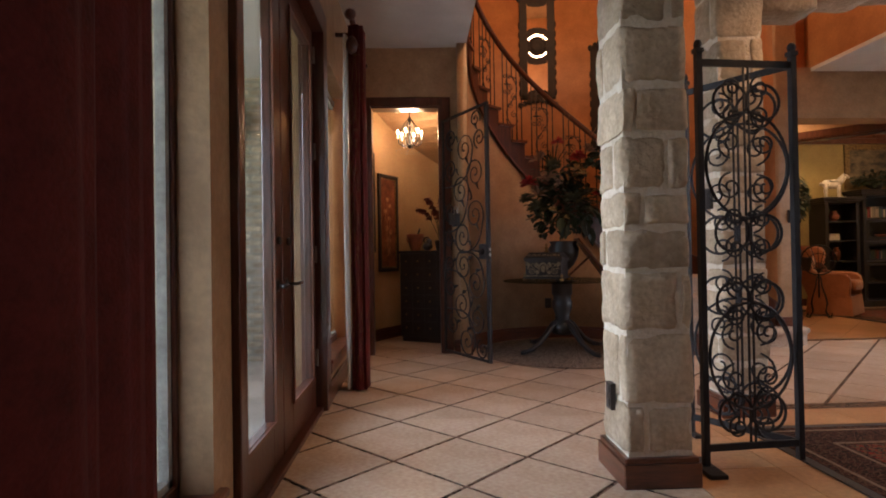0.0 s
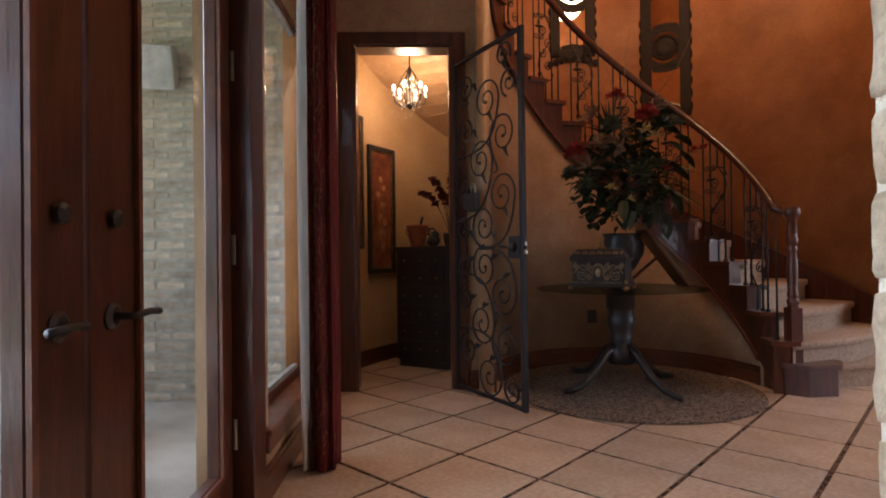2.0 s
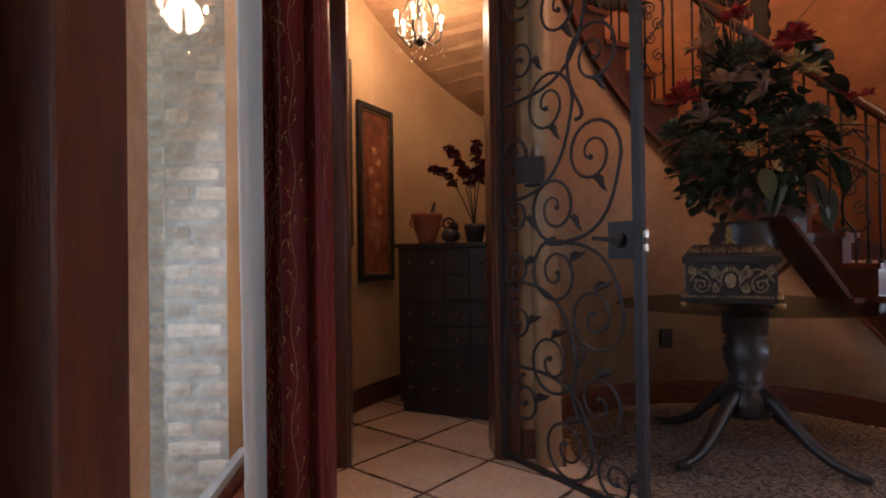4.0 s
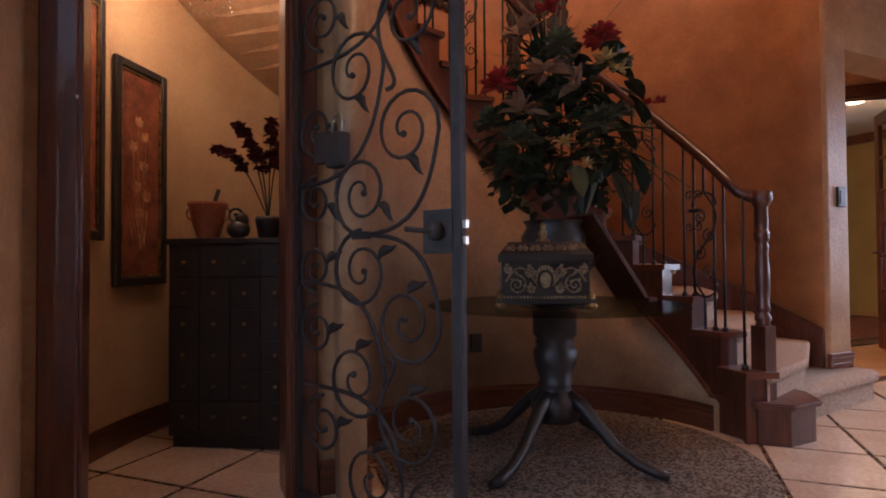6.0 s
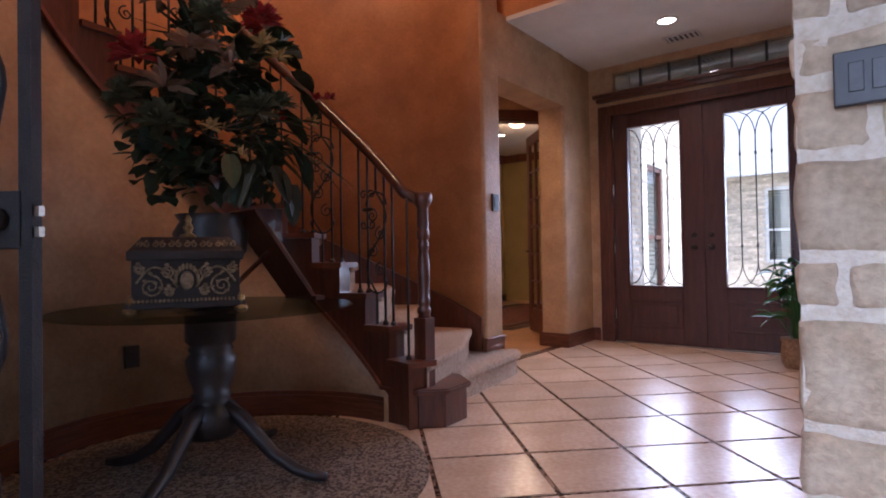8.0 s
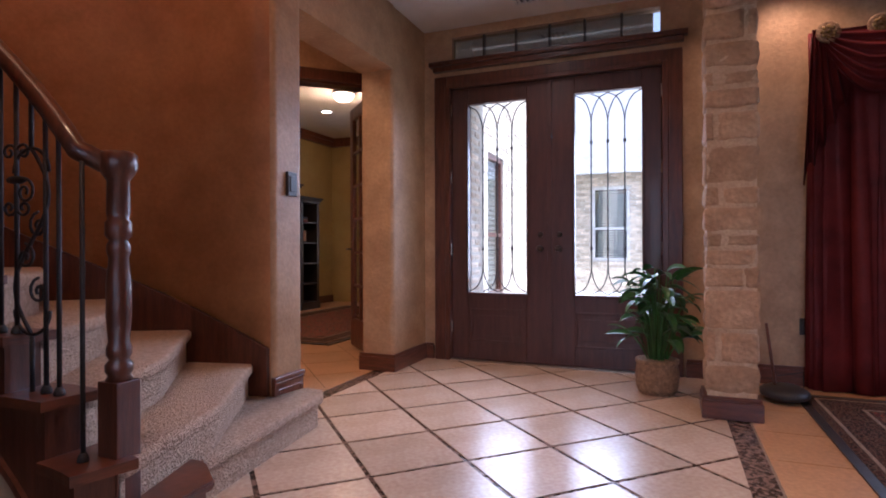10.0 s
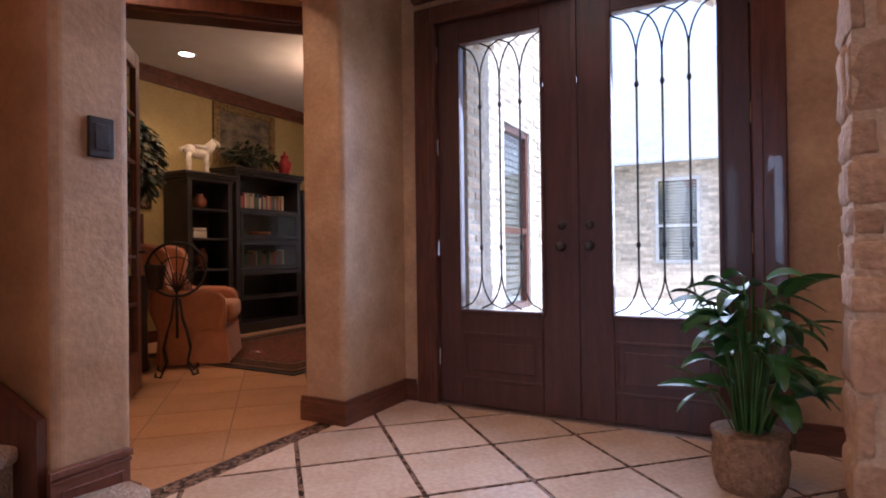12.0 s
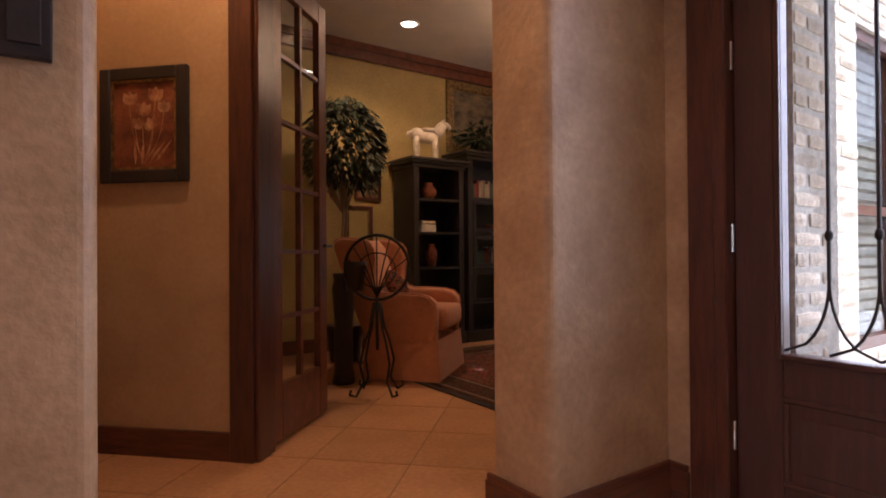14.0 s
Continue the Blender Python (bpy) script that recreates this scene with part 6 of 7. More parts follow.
for k in range(6):
    a = radians(60 * k + 12)
    c, s = math.cos(a), math.sin(a)
    arm = part("arm", tube(bmesh.new(), [(0.02 * c, 0.02 * s, 2.31), (0.08 * c, 0.08 * s, 2.28), (0.13 * c, 0.13 * s, 2.32), (0.14 * c, 0.14 * s, 2.37)], 0.006, 6), M["iron"], ch, smooth=True)
    part("candle", lathe([(0.016, 2.37), (0.016, 2.375), (0.010, 2.38), (0.010, 2.42)], 8, Matrix.Translation((0.14 * c, 0.14 * s, 0))), M["sheer"], arm)
    part("bulb", ellipsoid(bmesh.new(), (0.14 * c, 0.14 * s, 2.445), 0.012, 0.012, 0.026, 8, 6), M["bulb"], arm, "lit candle bulb", smooth=True)
    part("stay", tube(bmesh.new(), [(0.02 * c, 0.02 * s, 2.60), (0.07 * c, 0.07 * s, 2.53), (0.12 * c, 0.12 * s, 2.40)], 0.004, 5), M["iron"], ch)
bm = bmesh.new()
for _ in range(110):
    a, r, z = rnd.uniform(0, 6.28), rnd.uniform(0.03, 0.16), rnd.uniform(2.2, 2.56)
    if z > 2.35:
        r *= max(0.25, (2.62 - z) / 0.27)
    ellipsoid(bm, (r * math.cos(a), r * math.sin(a), z), 0.005, 0.005, 0.009, 5, 4)
tagged(part("crystals", bm, M["crystal"], ch, "clear crystal drops"), kind="stuff")


# ---- carved mirrors on the stair wall ----
def carved_mirror(a, z0, label):
    x, y = PT(RO - 0.005, a)
    m = Matrix.Translation((x, y, z0)) @ Matrix.Rotation(radians(a - 90), 4, "Z")
    t = thing("carved_mirror", label, "mirror", m, group="carved wall mirrors")
    w, h = 0.255, 1.58
    bm = boxes((-w, -w + 0.11, -0.03, 0, 0.10, h), (w - 0.11, w, -0.03, 0, 0.10, h), (-w, w, -0.03, 0, h - 0.08, h), (-w, w, -0.03, 0, 0.10, 0.18), (-w, w, -0.028, 0, h * 0.42, h * 0.68), bevel=0.008)
    for q in range(9):
        ellipsoid(bm, (-w + w * q / 4, -0.02, 0.10 + 0.05 * math.cos((q - 4) * 0.5) - 0.06), 0.035, 0.02, 0.045, 8, 6)
        ellipsoid(bm, (-w + w * q / 4, -0.02, h + 0.05 * math.cos((q - 4) * 0.5)), 0.035, 0.02, 0.045, 8, 6)
    for s in (-1, 1):
        for q in range(8):
            ellipsoid(bm, (s * w, -0.02, 0.2 + q * 0.14), 0.02, 0.018, 0.05, 6, 5)
    part("frame", bm, M["ebony"], t, "dark carved wooden frame", smooth=False)
    bm = bmesh.new()
    tube(bm, [(0.125 * math.cos(q), -0.03, h * 0.55 + 0.125 * math.sin(q)) for q in [2 * math.pi * k / 28 for k in range(29)]], 0.012, 8)
    tube(bm, [(0.085 * math.cos(q), -0.03, h * 0.55 + 0.085 * math.sin(q)) for q in [2 * math.pi * k / 28 for k in range(29)]], 0.010, 8)
    part("medallion", bm, M["ebony"], t, smooth=True)
    part("round_plate", lathe([(0.106, 0), (0.106, 0.004)], 28, Matrix.Translation((0, -0.03, h * 0.55)) @ Matrix.Rotation(radians(90), 4, "X")), M["ebony"], t)
    part("boss", lathe([(0.094, 0), (0.08, 0.012), (0.05, 0.008), (0.0, 0.012)], 24, Matrix.Translation((0, -0.033, h * 0.55)) @ Matrix.Rotation(radians(90), 4, "X")), M["ebony"], t, smooth=True)
    for z1, z2 in ((0.18, h * 0.42), (h * 0.68, h - 0.08)):
        part("mirror_glass", boxed(-w + 0.11, w - 0.11, -0.012, -0.006, z1, z2), M["mirror"], t)
        for zf, up in ((z1, 0.018), (z2, -0.014)):
            pts = [(-0.14 + 0.0117 * q, -0.018, zf + up * (0.3 + 1.6 * math.sin(math.pi * q / 24) + 0.5 * math.cos(q * 1.57))) for q in range(25)]
            part("fretwork", flat_bar(bmesh.new(), pts, 0.055, 0.012, (0, 1, 0)), M["ebony"], t)
    for a0 in (35, 215):
        bm = bmesh.new()
        inn = [bm.verts.new((0.143 * math.cos(radians(a0 + 10 * k)), -0.032, h * 0.55 + 0.143 * math.sin(radians(a0 + 10 * k)))) for k in range(12)]
        out = [bm.verts.new((0.17 * math.cos(radians(a0 + 10 * k)), -0.032, h * 0.55 + 0.17 * math.sin(radians(a0 + 10 * k)))) for k in range(12)]
        for k in range(11):
            bm.faces.new((inn[k], inn[k + 1], out[k + 1], out[k]))
        bmesh.ops.solidify(bm, geom=bm.faces[:], thickness=0.003)
        part("crescent_glass", bm, M["mirror"], t)


carved_mirror(84, 3.14, "tall dark carved wall mirror with a round medallion")
carved_mirror(58.8, 2.36, "tall dark carved wall mirror with a round medallion")

# ---- peace lily by the door ----
lily = thing("peace_lily", "leafy peace lily in a woven wicker basket", "plant", pose(5.62, 3.86, 0))
part("basket", lathe([(0.115, 0), (0.135, 0.04), (0.145, 0.12), (0.135, 0.20), (0.145, 0.215), (0.145, 0.235), (0.125, 0.235)], 28), M["wicker"], lily, "round woven wicker basket", smooth=True)
part("soil", lathe([(0.125, 0.2), (0.125, 0.21)], 20), M["soil"], lily)
rnd = random.Random(31)
bm = bmesh.new()
st = bmesh.new()
for k in range(84):
    a, out = rnd.uniform(0, 6.28), rnd.uniform(0.02, 0.19)
    h = rnd.uniform(0.16, 0.62) * (1.1 - out)
    tip = Vector((out * math.cos(a), out * math.sin(a), 0.22 + h))
    tube(st, [(0.3 * tip.x, 0.3 * tip.y, 0.2), (0.6 * tip.x, 0.6 * tip.y, 0.2 + 0.6 * h), tip], 0.004, 5)
    d = Vector((math.cos(a), math.sin(a), rnd.uniform(-0.1, 0.9)))
    blade(bm, tip, d, rnd.uniform(0.14, 0.25), rnd.uniform(0.05, 0.085), rnd.uniform(0.6, 1.9), rnd, 6, 0.3)
tagged(part("stem", st, M["lilyleaf"], lily), kind="stuff")
tagged(part("leaves", bm, M["lilyleaf"], lily, "broad glossy green leaves"), kind="stuff")
pan = thing("dust_pan", "dark long-handled dust pan behind the stone pillar", "dustpan", pose(5.72, 3.08, 0))
bm = bmesh.new()
ellipsoid(bm, (0, 0, 0.05), 0.20, 0.15, 0.05, 16, 8)
part("pan", bm, M["plastic"], pan, smooth=True)
part("handle", tube(bmesh.new(), [(0.0, 0.05, 0.08), (0.02, 0.10, 0.5)], 0.01, 8), M["trim"], pan, smooth=True)
part("wire", tube(bmesh.new(), [(0.05, -0.12, 0.08), (0.05, -0.12, 0.18), (-0.02, 0.04, 0.16)], 0.004, 6), M["iron"], pan)


# ---- patterned rugs ----
def patterned_rug(x0, x1, y0, y1, label):
    r = thing("persian_rug", label, "rug")
    part("field", boxed(x0 + 0.30, x1 - 0.30, y0 + 0.30, y1 - 0.30, 0.001, 0.012), M["persian"], r)
    bm = boxes((x0, x1, y0, y0 + 0.30, 0.001, 0.011), (x0, x1, y1 - 0.30, y1, 0.001, 0.011), (x0, x0 + 0.30, y0 + 0.30, y1 - 0.30, 0.001, 0.011), (x1 - 0.30, x1, y0 + 0.30, y1 - 0.30, 0.001, 0.011))
    part("border", bm, M["persian_border"], r)
    bm = boxes((x0 - 0.05, x1 + 0.05, y0 - 0.05, y0, 0.001, 0.009), (x0 - 0.05, x1 + 0.05, y1, y1 + 0.05, 0.001, 0.009), (x0 - 0.05, x0, y0, y1, 0.001, 0.009), (x1, x1 + 0.05, y0, y1, 0.001, 0.009))
    part("edge_band", bm, M["black"], r, "black woven edge band")
    for q in (0.05, 0.26):
        bm = boxes((x0 + q, x1 - q, y0 + q, y0 + q + 0.018, 0.011, 0.0125), (x0 + q, x1 - q, y1 - q - 0.018, y1 - q, 0.011, 0.0125), (x0 + q, x0 + q + 0.018, y0 + q, y1 - q, 0.011, 0.0125), (x1 - q - 0.018, x1 - q, y0 + q, y1 - q, 0.011, 0.0125))
        part("stripe", bm, M["wicker"], r, "tan woven stripe")


patterned_rug(1.95, 5.85, -0.4, 2.95, "dark patterned wool rug in the dining room")
patterned_rug(6.45, 9.9, 7.1, 9.0, "dark red patterned wool rug in the study")
# ---- study ----
def bookcase(x, w, h, label, shelves, doors=False, seed=1):
    b = thing("bookcase", label, "bookcase", pose(x, 9.32, 0), group="study bookcases")
    part("side", boxed(0, 0.03, 0, 0.40, 0, h), M["black"], b)
    part("side", boxed(w - 0.03, w, 0, 0.40, 0, h), M["black"], b)
    part("back", boxed(0.03, w - 0.03, 0.38, 0.40, 0, h), M["black"], b)
    part("base", boxed(-0.02, w + 0.02, -0.02, 0.40, 0, 0.12, bevel=0.005), M["black"], b)
    part("cornice", boxes((-0.02, w + 0.02, -0.02, 0.40, h - 0.10, h - 0.06), (-0.045, w + 0.045, -0.045, 0.40, h - 0.06, h - 0.03), (-0.065, w + 0.065, -0.065, 0.40, h - 0.03, h), bevel=0.006), M["black"], b)
    part("pilaster", boxed(0.0, 0.06, -0.012, 0.0, 0.12, h - 0.1), M["black"], b)
    part("pilaster", boxed(w - 0.06, w, -0.012, 0.0, 0.12, h - 0.1), M["black"], b)
    for z in shelves:
        part("shelf", boxed(0.03, w - 0.03, 0.0, 0.38, z - 0.012, z + 0.012), M["black"], b)
    if doors:
        for z0, z1 in zip(shelves, shelves[1:]):
            fr2 = part("glass_door", boxes((0.06, 0.10, -0.02, 0, z0 + 0.02, z1 - 0.02), (w - 0.10, w - 0.06, -0.02, 0, z0 + 0.02, z1 - 0.02), (0.10, w - 0.10, -0.02, 0, z0 + 0.02, z0 + 0.06), (0.10, w - 0.10, -0.02, 0, z1 - 0.06, z1 - 0.02)), M["black"], b)
            g = part("pane", boxed(0.10, w - 0.10, -0.012, -0.008, z0 + 0.06, z1 - 0.06), M["glass"], fr2)
    return b


COLORS = [material("book_cover_%s" % n, c, 0.7, scale=10, random_tint=0.4) for n, c in
          (("red", (0.30, 0.05, 0.04)), ("brown", (0.20, 0.11, 0.06)), ("cream", (0.45, 0.36, 0.24)), ("green", (0.07, 0.11, 0.07)), ("blue", (0.07, 0.09, 0.14)))]


def book_row(x0, x1, z, y, seed, hmax=0.24):
    rnd = random.Random(seed)
    x = x0
    while x < x1 - 0.02:
        w, h = rnd.uniform(0.018, 0.045), hmax * rnd.uniform(0.72, 1.0)
        b = thing("book", "clothbound book standing on a shelf", "book", pose(x, y, z), group="study books")
        part("cover", boxed(0, w - 0.002, 0, 0.16, 0, h, bevel=0.002), rnd.choice(COLORS), b)
        x += w


bookcase(7.16, 0.62, 1.92, "tall black bookcase with ornaments", (0.42, 0.80, 1.16, 1.50))
bookcase(7.84, 1.12, 2.05, "wide black bookcase with glazed shelf doors", (0.40, 0.78, 1.16, 1.54), True)
bookcase(9.02, 0.50, 1.86, "narrow black bookcase with open shelves", (0.42, 0.76, 1.10, 1.44))
book_row(7.99, 8.79, 0.80, 9.42, 3)
book_row(7.99, 8.74, 1.565, 9.42, 4, 0.2)
book_row(9.09, 9.34, 1.13, 9.42, 5, 0.2)


def turned(name, label, cat, m, prof, mat, bits=()):
    t = thing(name, label, cat, m)
    part("body", lathe(prof, 20), mat, t, smooth=True)
    for nm2, p2, mt in bits:
        part(nm2, lathe(p2, 16), mt, t, smooth=True)
    return t


turned("ginger_jar", "lidded red ceramic jar on the bookcase", "jar", pose(8.86, 9.5, 2.05), [(0.05, 0), (0.06, 0.02), (0.09, 0.12), (0.095, 0.18), (0.05, 0.24), (0.05, 0.26)], M["redpetal"], (("lid", [(0.06, 0.26), (0.05, 0.29), (0.015, 0.31), (0.02, 0.33), (0.005, 0.36)], M["redpetal"]),))
turned("shelf_vase", "round brown vase on a bookcase shelf", "vase", pose(7.46, 9.5, 1.512), [(0.04, 0), (0.08, 0.06), (0.085, 0.10), (0.04, 0.16), (0.05, 0.18)], M["terracotta"])
turned("shelf_vase", "slender brown vase on a bookcase shelf", "vase", pose(7.49, 9.5, 0.812), [(0.04, 0), (0.06, 0.08), (0.065, 0.16), (0.03, 0.22), (0.04, 0.24)], M["terracotta"])
tb = thing("trinket_box", "small cream domed box on a bookcase shelf", "box", pose(7.41, 9.42, 1.172))
part("body", boxed(-0.09, 0.09, 0, 0.12, 0, 0.08, bevel=0.006), M["white_glaze"], tb)
part("lid", boxed(-0.092, 0.092, -0.003, 0.123, 0.08, 0.12, bevel=0.02), M["white_glaze"], tb)
turned("shelf_bowl", "low brown bowl behind glass", "bowl", pose(8.39, 9.5, 1.172), [(0.05, 0), (0.12, 0.06), (0.15, 0.09), (0.14, 0.10)], M["terracotta"])
stack = thing("book_stack", "short stack of books lying flat", "books", pose(9.14, 9.42, 1.452))
for k in range(3):
    part("book", boxed(0.0, 0.22, 0, 0.16, 0.03 * k, 0.03 * k + 0.027, bevel=0.002), COLORS[(k * 2) % 5], stack)

# horse statue: one plain mesh
bm = bmesh.new()
ellipsoid(bm, (0, 0, 0.235), 0.145, 0.065, 0.075, 16, 10)
ellipsoid(bm, (-0.11, 0, 0.245), 0.075, 0.062, 0.075, 12, 8)
tube(bm, [(0.09, 0, 0.25), (0.15, 0, 0.31), (0.19, 0, 0.37)], 0.062, 10, 0.038)
ellipsoid(bm, (0.225, 0, 0.37), 0.062, 0.028, 0.032, 10, 8, Matrix.Translation((0.225, 0, 0.37)) @ Matrix.Rotation(radians(28), 4, "Y") @ Matrix.Translation((-0.225, 0, -0.37)))
for x, dx in ((0.11, 0.02), (0.08, -0.01), (-0.13, -0.02), (-0.10, 0.01)):
    y = 0.035 if dx > 0 else -0.035
    tube(bm, [(x, y, 0.22), (x + dx, y, 0.12), (x + dx * 0.5, y, 0.03), (x + dx * 0.5 + 0.01, y, 0.012)], 0.03, 8, 0.018)
tube(bm, [(-0.17, 0, 0.27), (-0.21, 0, 0.26), (-0.215, 0, 0.22)], 0.02, 8, 0.01)
for s in (-1, 1):
    tube(bm, [(0.195, s * 0.015, 0.40), (0.195, s * 0.02, 0.435)], 0.010, 6, 0.003)
tube(bm, [(0.08, 0, 0.31), (0.14, 0, 0.37), (0.185, 0, 0.41)], 0.018, 6)
add_box(bm, -0.06, 0.06, -0.07, 0.07, 0.275, 0.315)
add_box(bm, -0.19, 0.18, -0.07, 0.07, 0.0, 0.012)
horse = new("horse_statue", mesh_of("horse_statue", bm, M["white_glaze"], True))
horse.matrix_world = pose(7.38, 9.40, 1.92, 0, 0, -8)
tagged(horse, "cream glazed ceramic horse statue on the bookcase", "statue")

framed("landscape_painting", "landscape painting in a carved gilt frame", pose(7.86, 9.75, 2.10), 1.05, 0.82, M["landscape"], M["gold"], 0.09)
framed("framed_picture", "small dark-framed print on the yellow wall", pose(6.72, 9.75, 1.50), 0.30, 0.42, M["landscape"], M["wood"], 0.035)
framed("framed_picture", "small dark-framed glass print on the yellow wall", pose(6.60, 9.75, 1.00), 0.32, 0.44, M["mirror"], M["wood"], 0.04)
framed("flower_painting", "square dark-framed painting of pale tulips", DG @ pose(-0.80, 0.0, 1.30), 0.47, 0.55, M["petalpaint"], M["black"], 0.06, tulips)


# ivy on the bookcase
ivy = thing("ivy_plant", "trailing green ivy on top of the bookcase", "plant", pose(8.19, 9.42, 2.05))
part("pot", lathe([(0.07, 0), (0.10, 0.10), (0.09, 0.12)], 16), M["black"], ivy, smooth=True)
rnd = random.Random(41)
bm = bmesh.new()
for _ in range(330):
    d = direction(rnd, -0.3, 0.8)
    p = Vector((d.x * rnd.uniform(0.1, 0.45), d.y * rnd.uniform(0.02, 0.16), 0.14 + d.z * rnd.uniform(0.05, 0.26)))
    if p.y > 0.22:
        p.y = 0.2
    blade(bm, p, d + Vector((0, 0, -0.3)), rnd.uniform(0.05, 0.09), rnd.uniform(0.03, 0.055), 0.7, rnd, 3)
tagged(part("leaves", bm, M["ficus"], ivy, "small green ivy leaves"), kind="stuff")

# ficus tree
fic = thing("ficus_tree", "silk ficus tree with dense hanging leaves in a dark pot", "tree", pose(6.36, 9.2, 0))
part("pot", lathe([(0.13, 0), (0.17, 0.28), (0.18, 0.32), (0.16, 0.32)], 20), M["black"], fic, smooth=True)
bm = bmesh.new()
for k in range(3):
    tube(bm, [(0.02 * math.cos(k * 2 + f * 5), 0.02 * math.sin(k * 2 + f * 5), 0.28 + 1.40 * f) for f in [q / 10 for q in range(11)]], 0.014, 6, 0.009)
for k in range(14):
    d = direction(random.Random(k), 0.0, 0.9)
    tube(bm, [(0, 0, 1.3), Vector((0, 0, 1.5)) + d * 0.2, Vector((0, 0, 1.6)) + d * 0.42], 0.008, 5, 0.003)
part("trunk", bm, M["fence"], fic, "twisted brown stems")
bm = bmesh.new()
rnd = random.Random(43)
for _ in range(1900):
    d = direction(rnd, -0.8, 1.0)
    r = rnd.uniform(0.55, 1.0) ** 0.5
    p = Vector((d.x * 0.36 * r, d.y * 0.32 * r, 1.90 + d.z * 0.48 * r))
    blade(bm, p, Vector((d.x, d.y, d.z * 0.3 - 0.5)), rnd.uniform(0.06, 0.10), rnd.uniform(0.022, 0.036), 0.6, rnd, 3)
tagged(part("leaves", bm, M["ficus"], fic, "small green ficus leaves"), kind="stuff")

# armchair
arm = thing("armchair", "peach upholstered wing armchair with a skirt", "armchair", pose(6.57, 8.47, 0.013, 0, 0, -50))


def slab(poly, y0, y1, bevel, seg=3):
    """A rounded slab with the outline poly in x and z, between y0 and y1."""
    bm = bmesh.new()
    a = [bm.verts.new((x, y0, z)) for x, z in poly]
    b = [bm.verts.new((x, y1, z)) for x, z in poly]
    bm.faces.new(a), bm.faces.new(b[::-1])
    n = len(poly)
    for i in range(n):
        bm.faces.new((a[(i + 1) % n], a[i], b[i], b[(i + 1) % n]))
    bmesh.ops.recalc_face_normals(bm, faces=bm.faces[:])
    rim = [e for e in bm.edges if abs(e.verts[0].co.y - e.verts[1].co.y) < 1e-5]
    bmesh.ops.bevel(bm, geom=rim, offset=bevel, segments=seg, affect="EDGES", profile=0.5)
    return bm


WING = ((-0.20, 0.27), (-0.30, 0.52), (-0.42, 0.85), (-0.47, 0.99), (-0.46, 1.03), (-0.42, 1.055), (-0.34, 1.06), (-0.24, 1.05), (-0.17, 1.02), (-0.135, 0.97), (-0.125, 0.90), (-0.145, 0.80),
        (-0.15, 0.72), (-0.12, 0.665), (-0.06, 0.64), (0.10, 0.64), (0.22, 0.635), (0.30, 0.615), (0.345, 0.57), (0.355, 0.51), (0.345, 0.27))
for y in (-0.33, 0.33):
    w_ = part("wing", slab(WING, y - 0.055, y + 0.055, 0.025), M["chair"], arm, smooth=True)
    part("piping", tube(bmesh.new(), [(x, y - 0.05 if y < 0 else y + 0.05, z + 0.004) for x, z in WING[4:-1]], 0.006, 6), M["chair"], w_, smooth=True)
part("backrest", slab(((-0.20, 0.28), (-0.30, 0.54), (-0.46, 0.99), (-0.43, 1.045), (-0.34, 1.05), (-0.28, 0.98), (-0.17, 0.60), (-0.10, 0.30)), -0.28, 0.28, 0.03), M["chair"], arm, smooth=True)
part("seat_cushion", boxed(-0.18, 0.40, -0.265, 0.265, 0.36, 0.53, bevel=0.05), M["chair"], arm, smooth=True)
bm = bmesh.new()
sk = [(-0.20, -0.385), (0.35, -0.385), (0.35, 0.385), (-0.20, 0.385)]
lo = [bm.verts.new((x * 1.05 + 0.012 * (1 if x > 0 else -1), y * 1.04, 0.0)) for x, y in sk]
hi = [bm.verts.new((x, y, 0.29)) for x, y in sk]
bm.faces.new(lo[::-1]), bm.faces.new(hi)
for i in range(4):
    bm.faces.new((lo[i], lo[(i + 1) % 4], hi[(i + 1) % 4], hi[i]))
skirt = part("skirt", bm, M["chair"], arm, "pleated peach skirt")
part("piping", tube(bmesh.new(), [(0.352, 0.388, 0.292), (0.352, -0.388, 0.292), (-0.202, -0.388, 0.292)], 0.006, 6), M["chair"], skirt)
for x, y in ((0.355, -0.375), (-0.18, -0.392)):
    part("pleat", tube(bmesh.new(), [(x, y, 0.28), (x * 1.05 + 0.004, y * 1.04, 0.01)], 0.012, 6), M["chair"], skirt)
urn = thing("tall_vase", "slim black floor vase beside the armchair", "vase", pose(5.97, 8.38, 0))
part("body", lathe([(0.075, 0), (0.085, 0.02), (0.07, 0.10), (0.068, 0.45), (0.085, 0.70), (0.07, 0.76), (0.08, 0.81), (0.07, 0.81), (0.06, 0.75)], 20), M["black"], urn, smooth=True)
cu = thing("throw_pillow", "dark patterned throw pillow on the armchair", "pillow", pose(6.515, 8.53, 0.68, 0, 62, -50))
part("cover", ellipsoid(bmesh.new(), (0, 0, 0), 0.16, 0.17, 0.06, 14, 8), M["persian"], cu, smooth=True)

# iron plant stand with a round back
ps = thing("iron_plant_stand", "black wrought-iron stand with a round scrolled back", "stand", pose(6.02, 7.95, 0, 0, 0, -38))
bm = bmesh.new()
tube(bm, [(0.22 * math.cos(a), 0, 0.86 + 0.22 * math.sin(a)) for a in [2 * math.pi * k / 28 for k in range(29)]], 0.011, 6)
part("ring", bm, M["iron"], ps, smooth=True)
bm = bmesh.new()
for k in range(7):
    a = radians(15 + 25 * k)
    tube(bm, [(0, 0, 0.66), (0.10 * math.cos(a), 0.01, 0.82 + 0.06 * math.sin(a)), (0.21 * math.cos(a), 0, 0.86 + 0.21 * math.sin(a))], 0.005, 5)
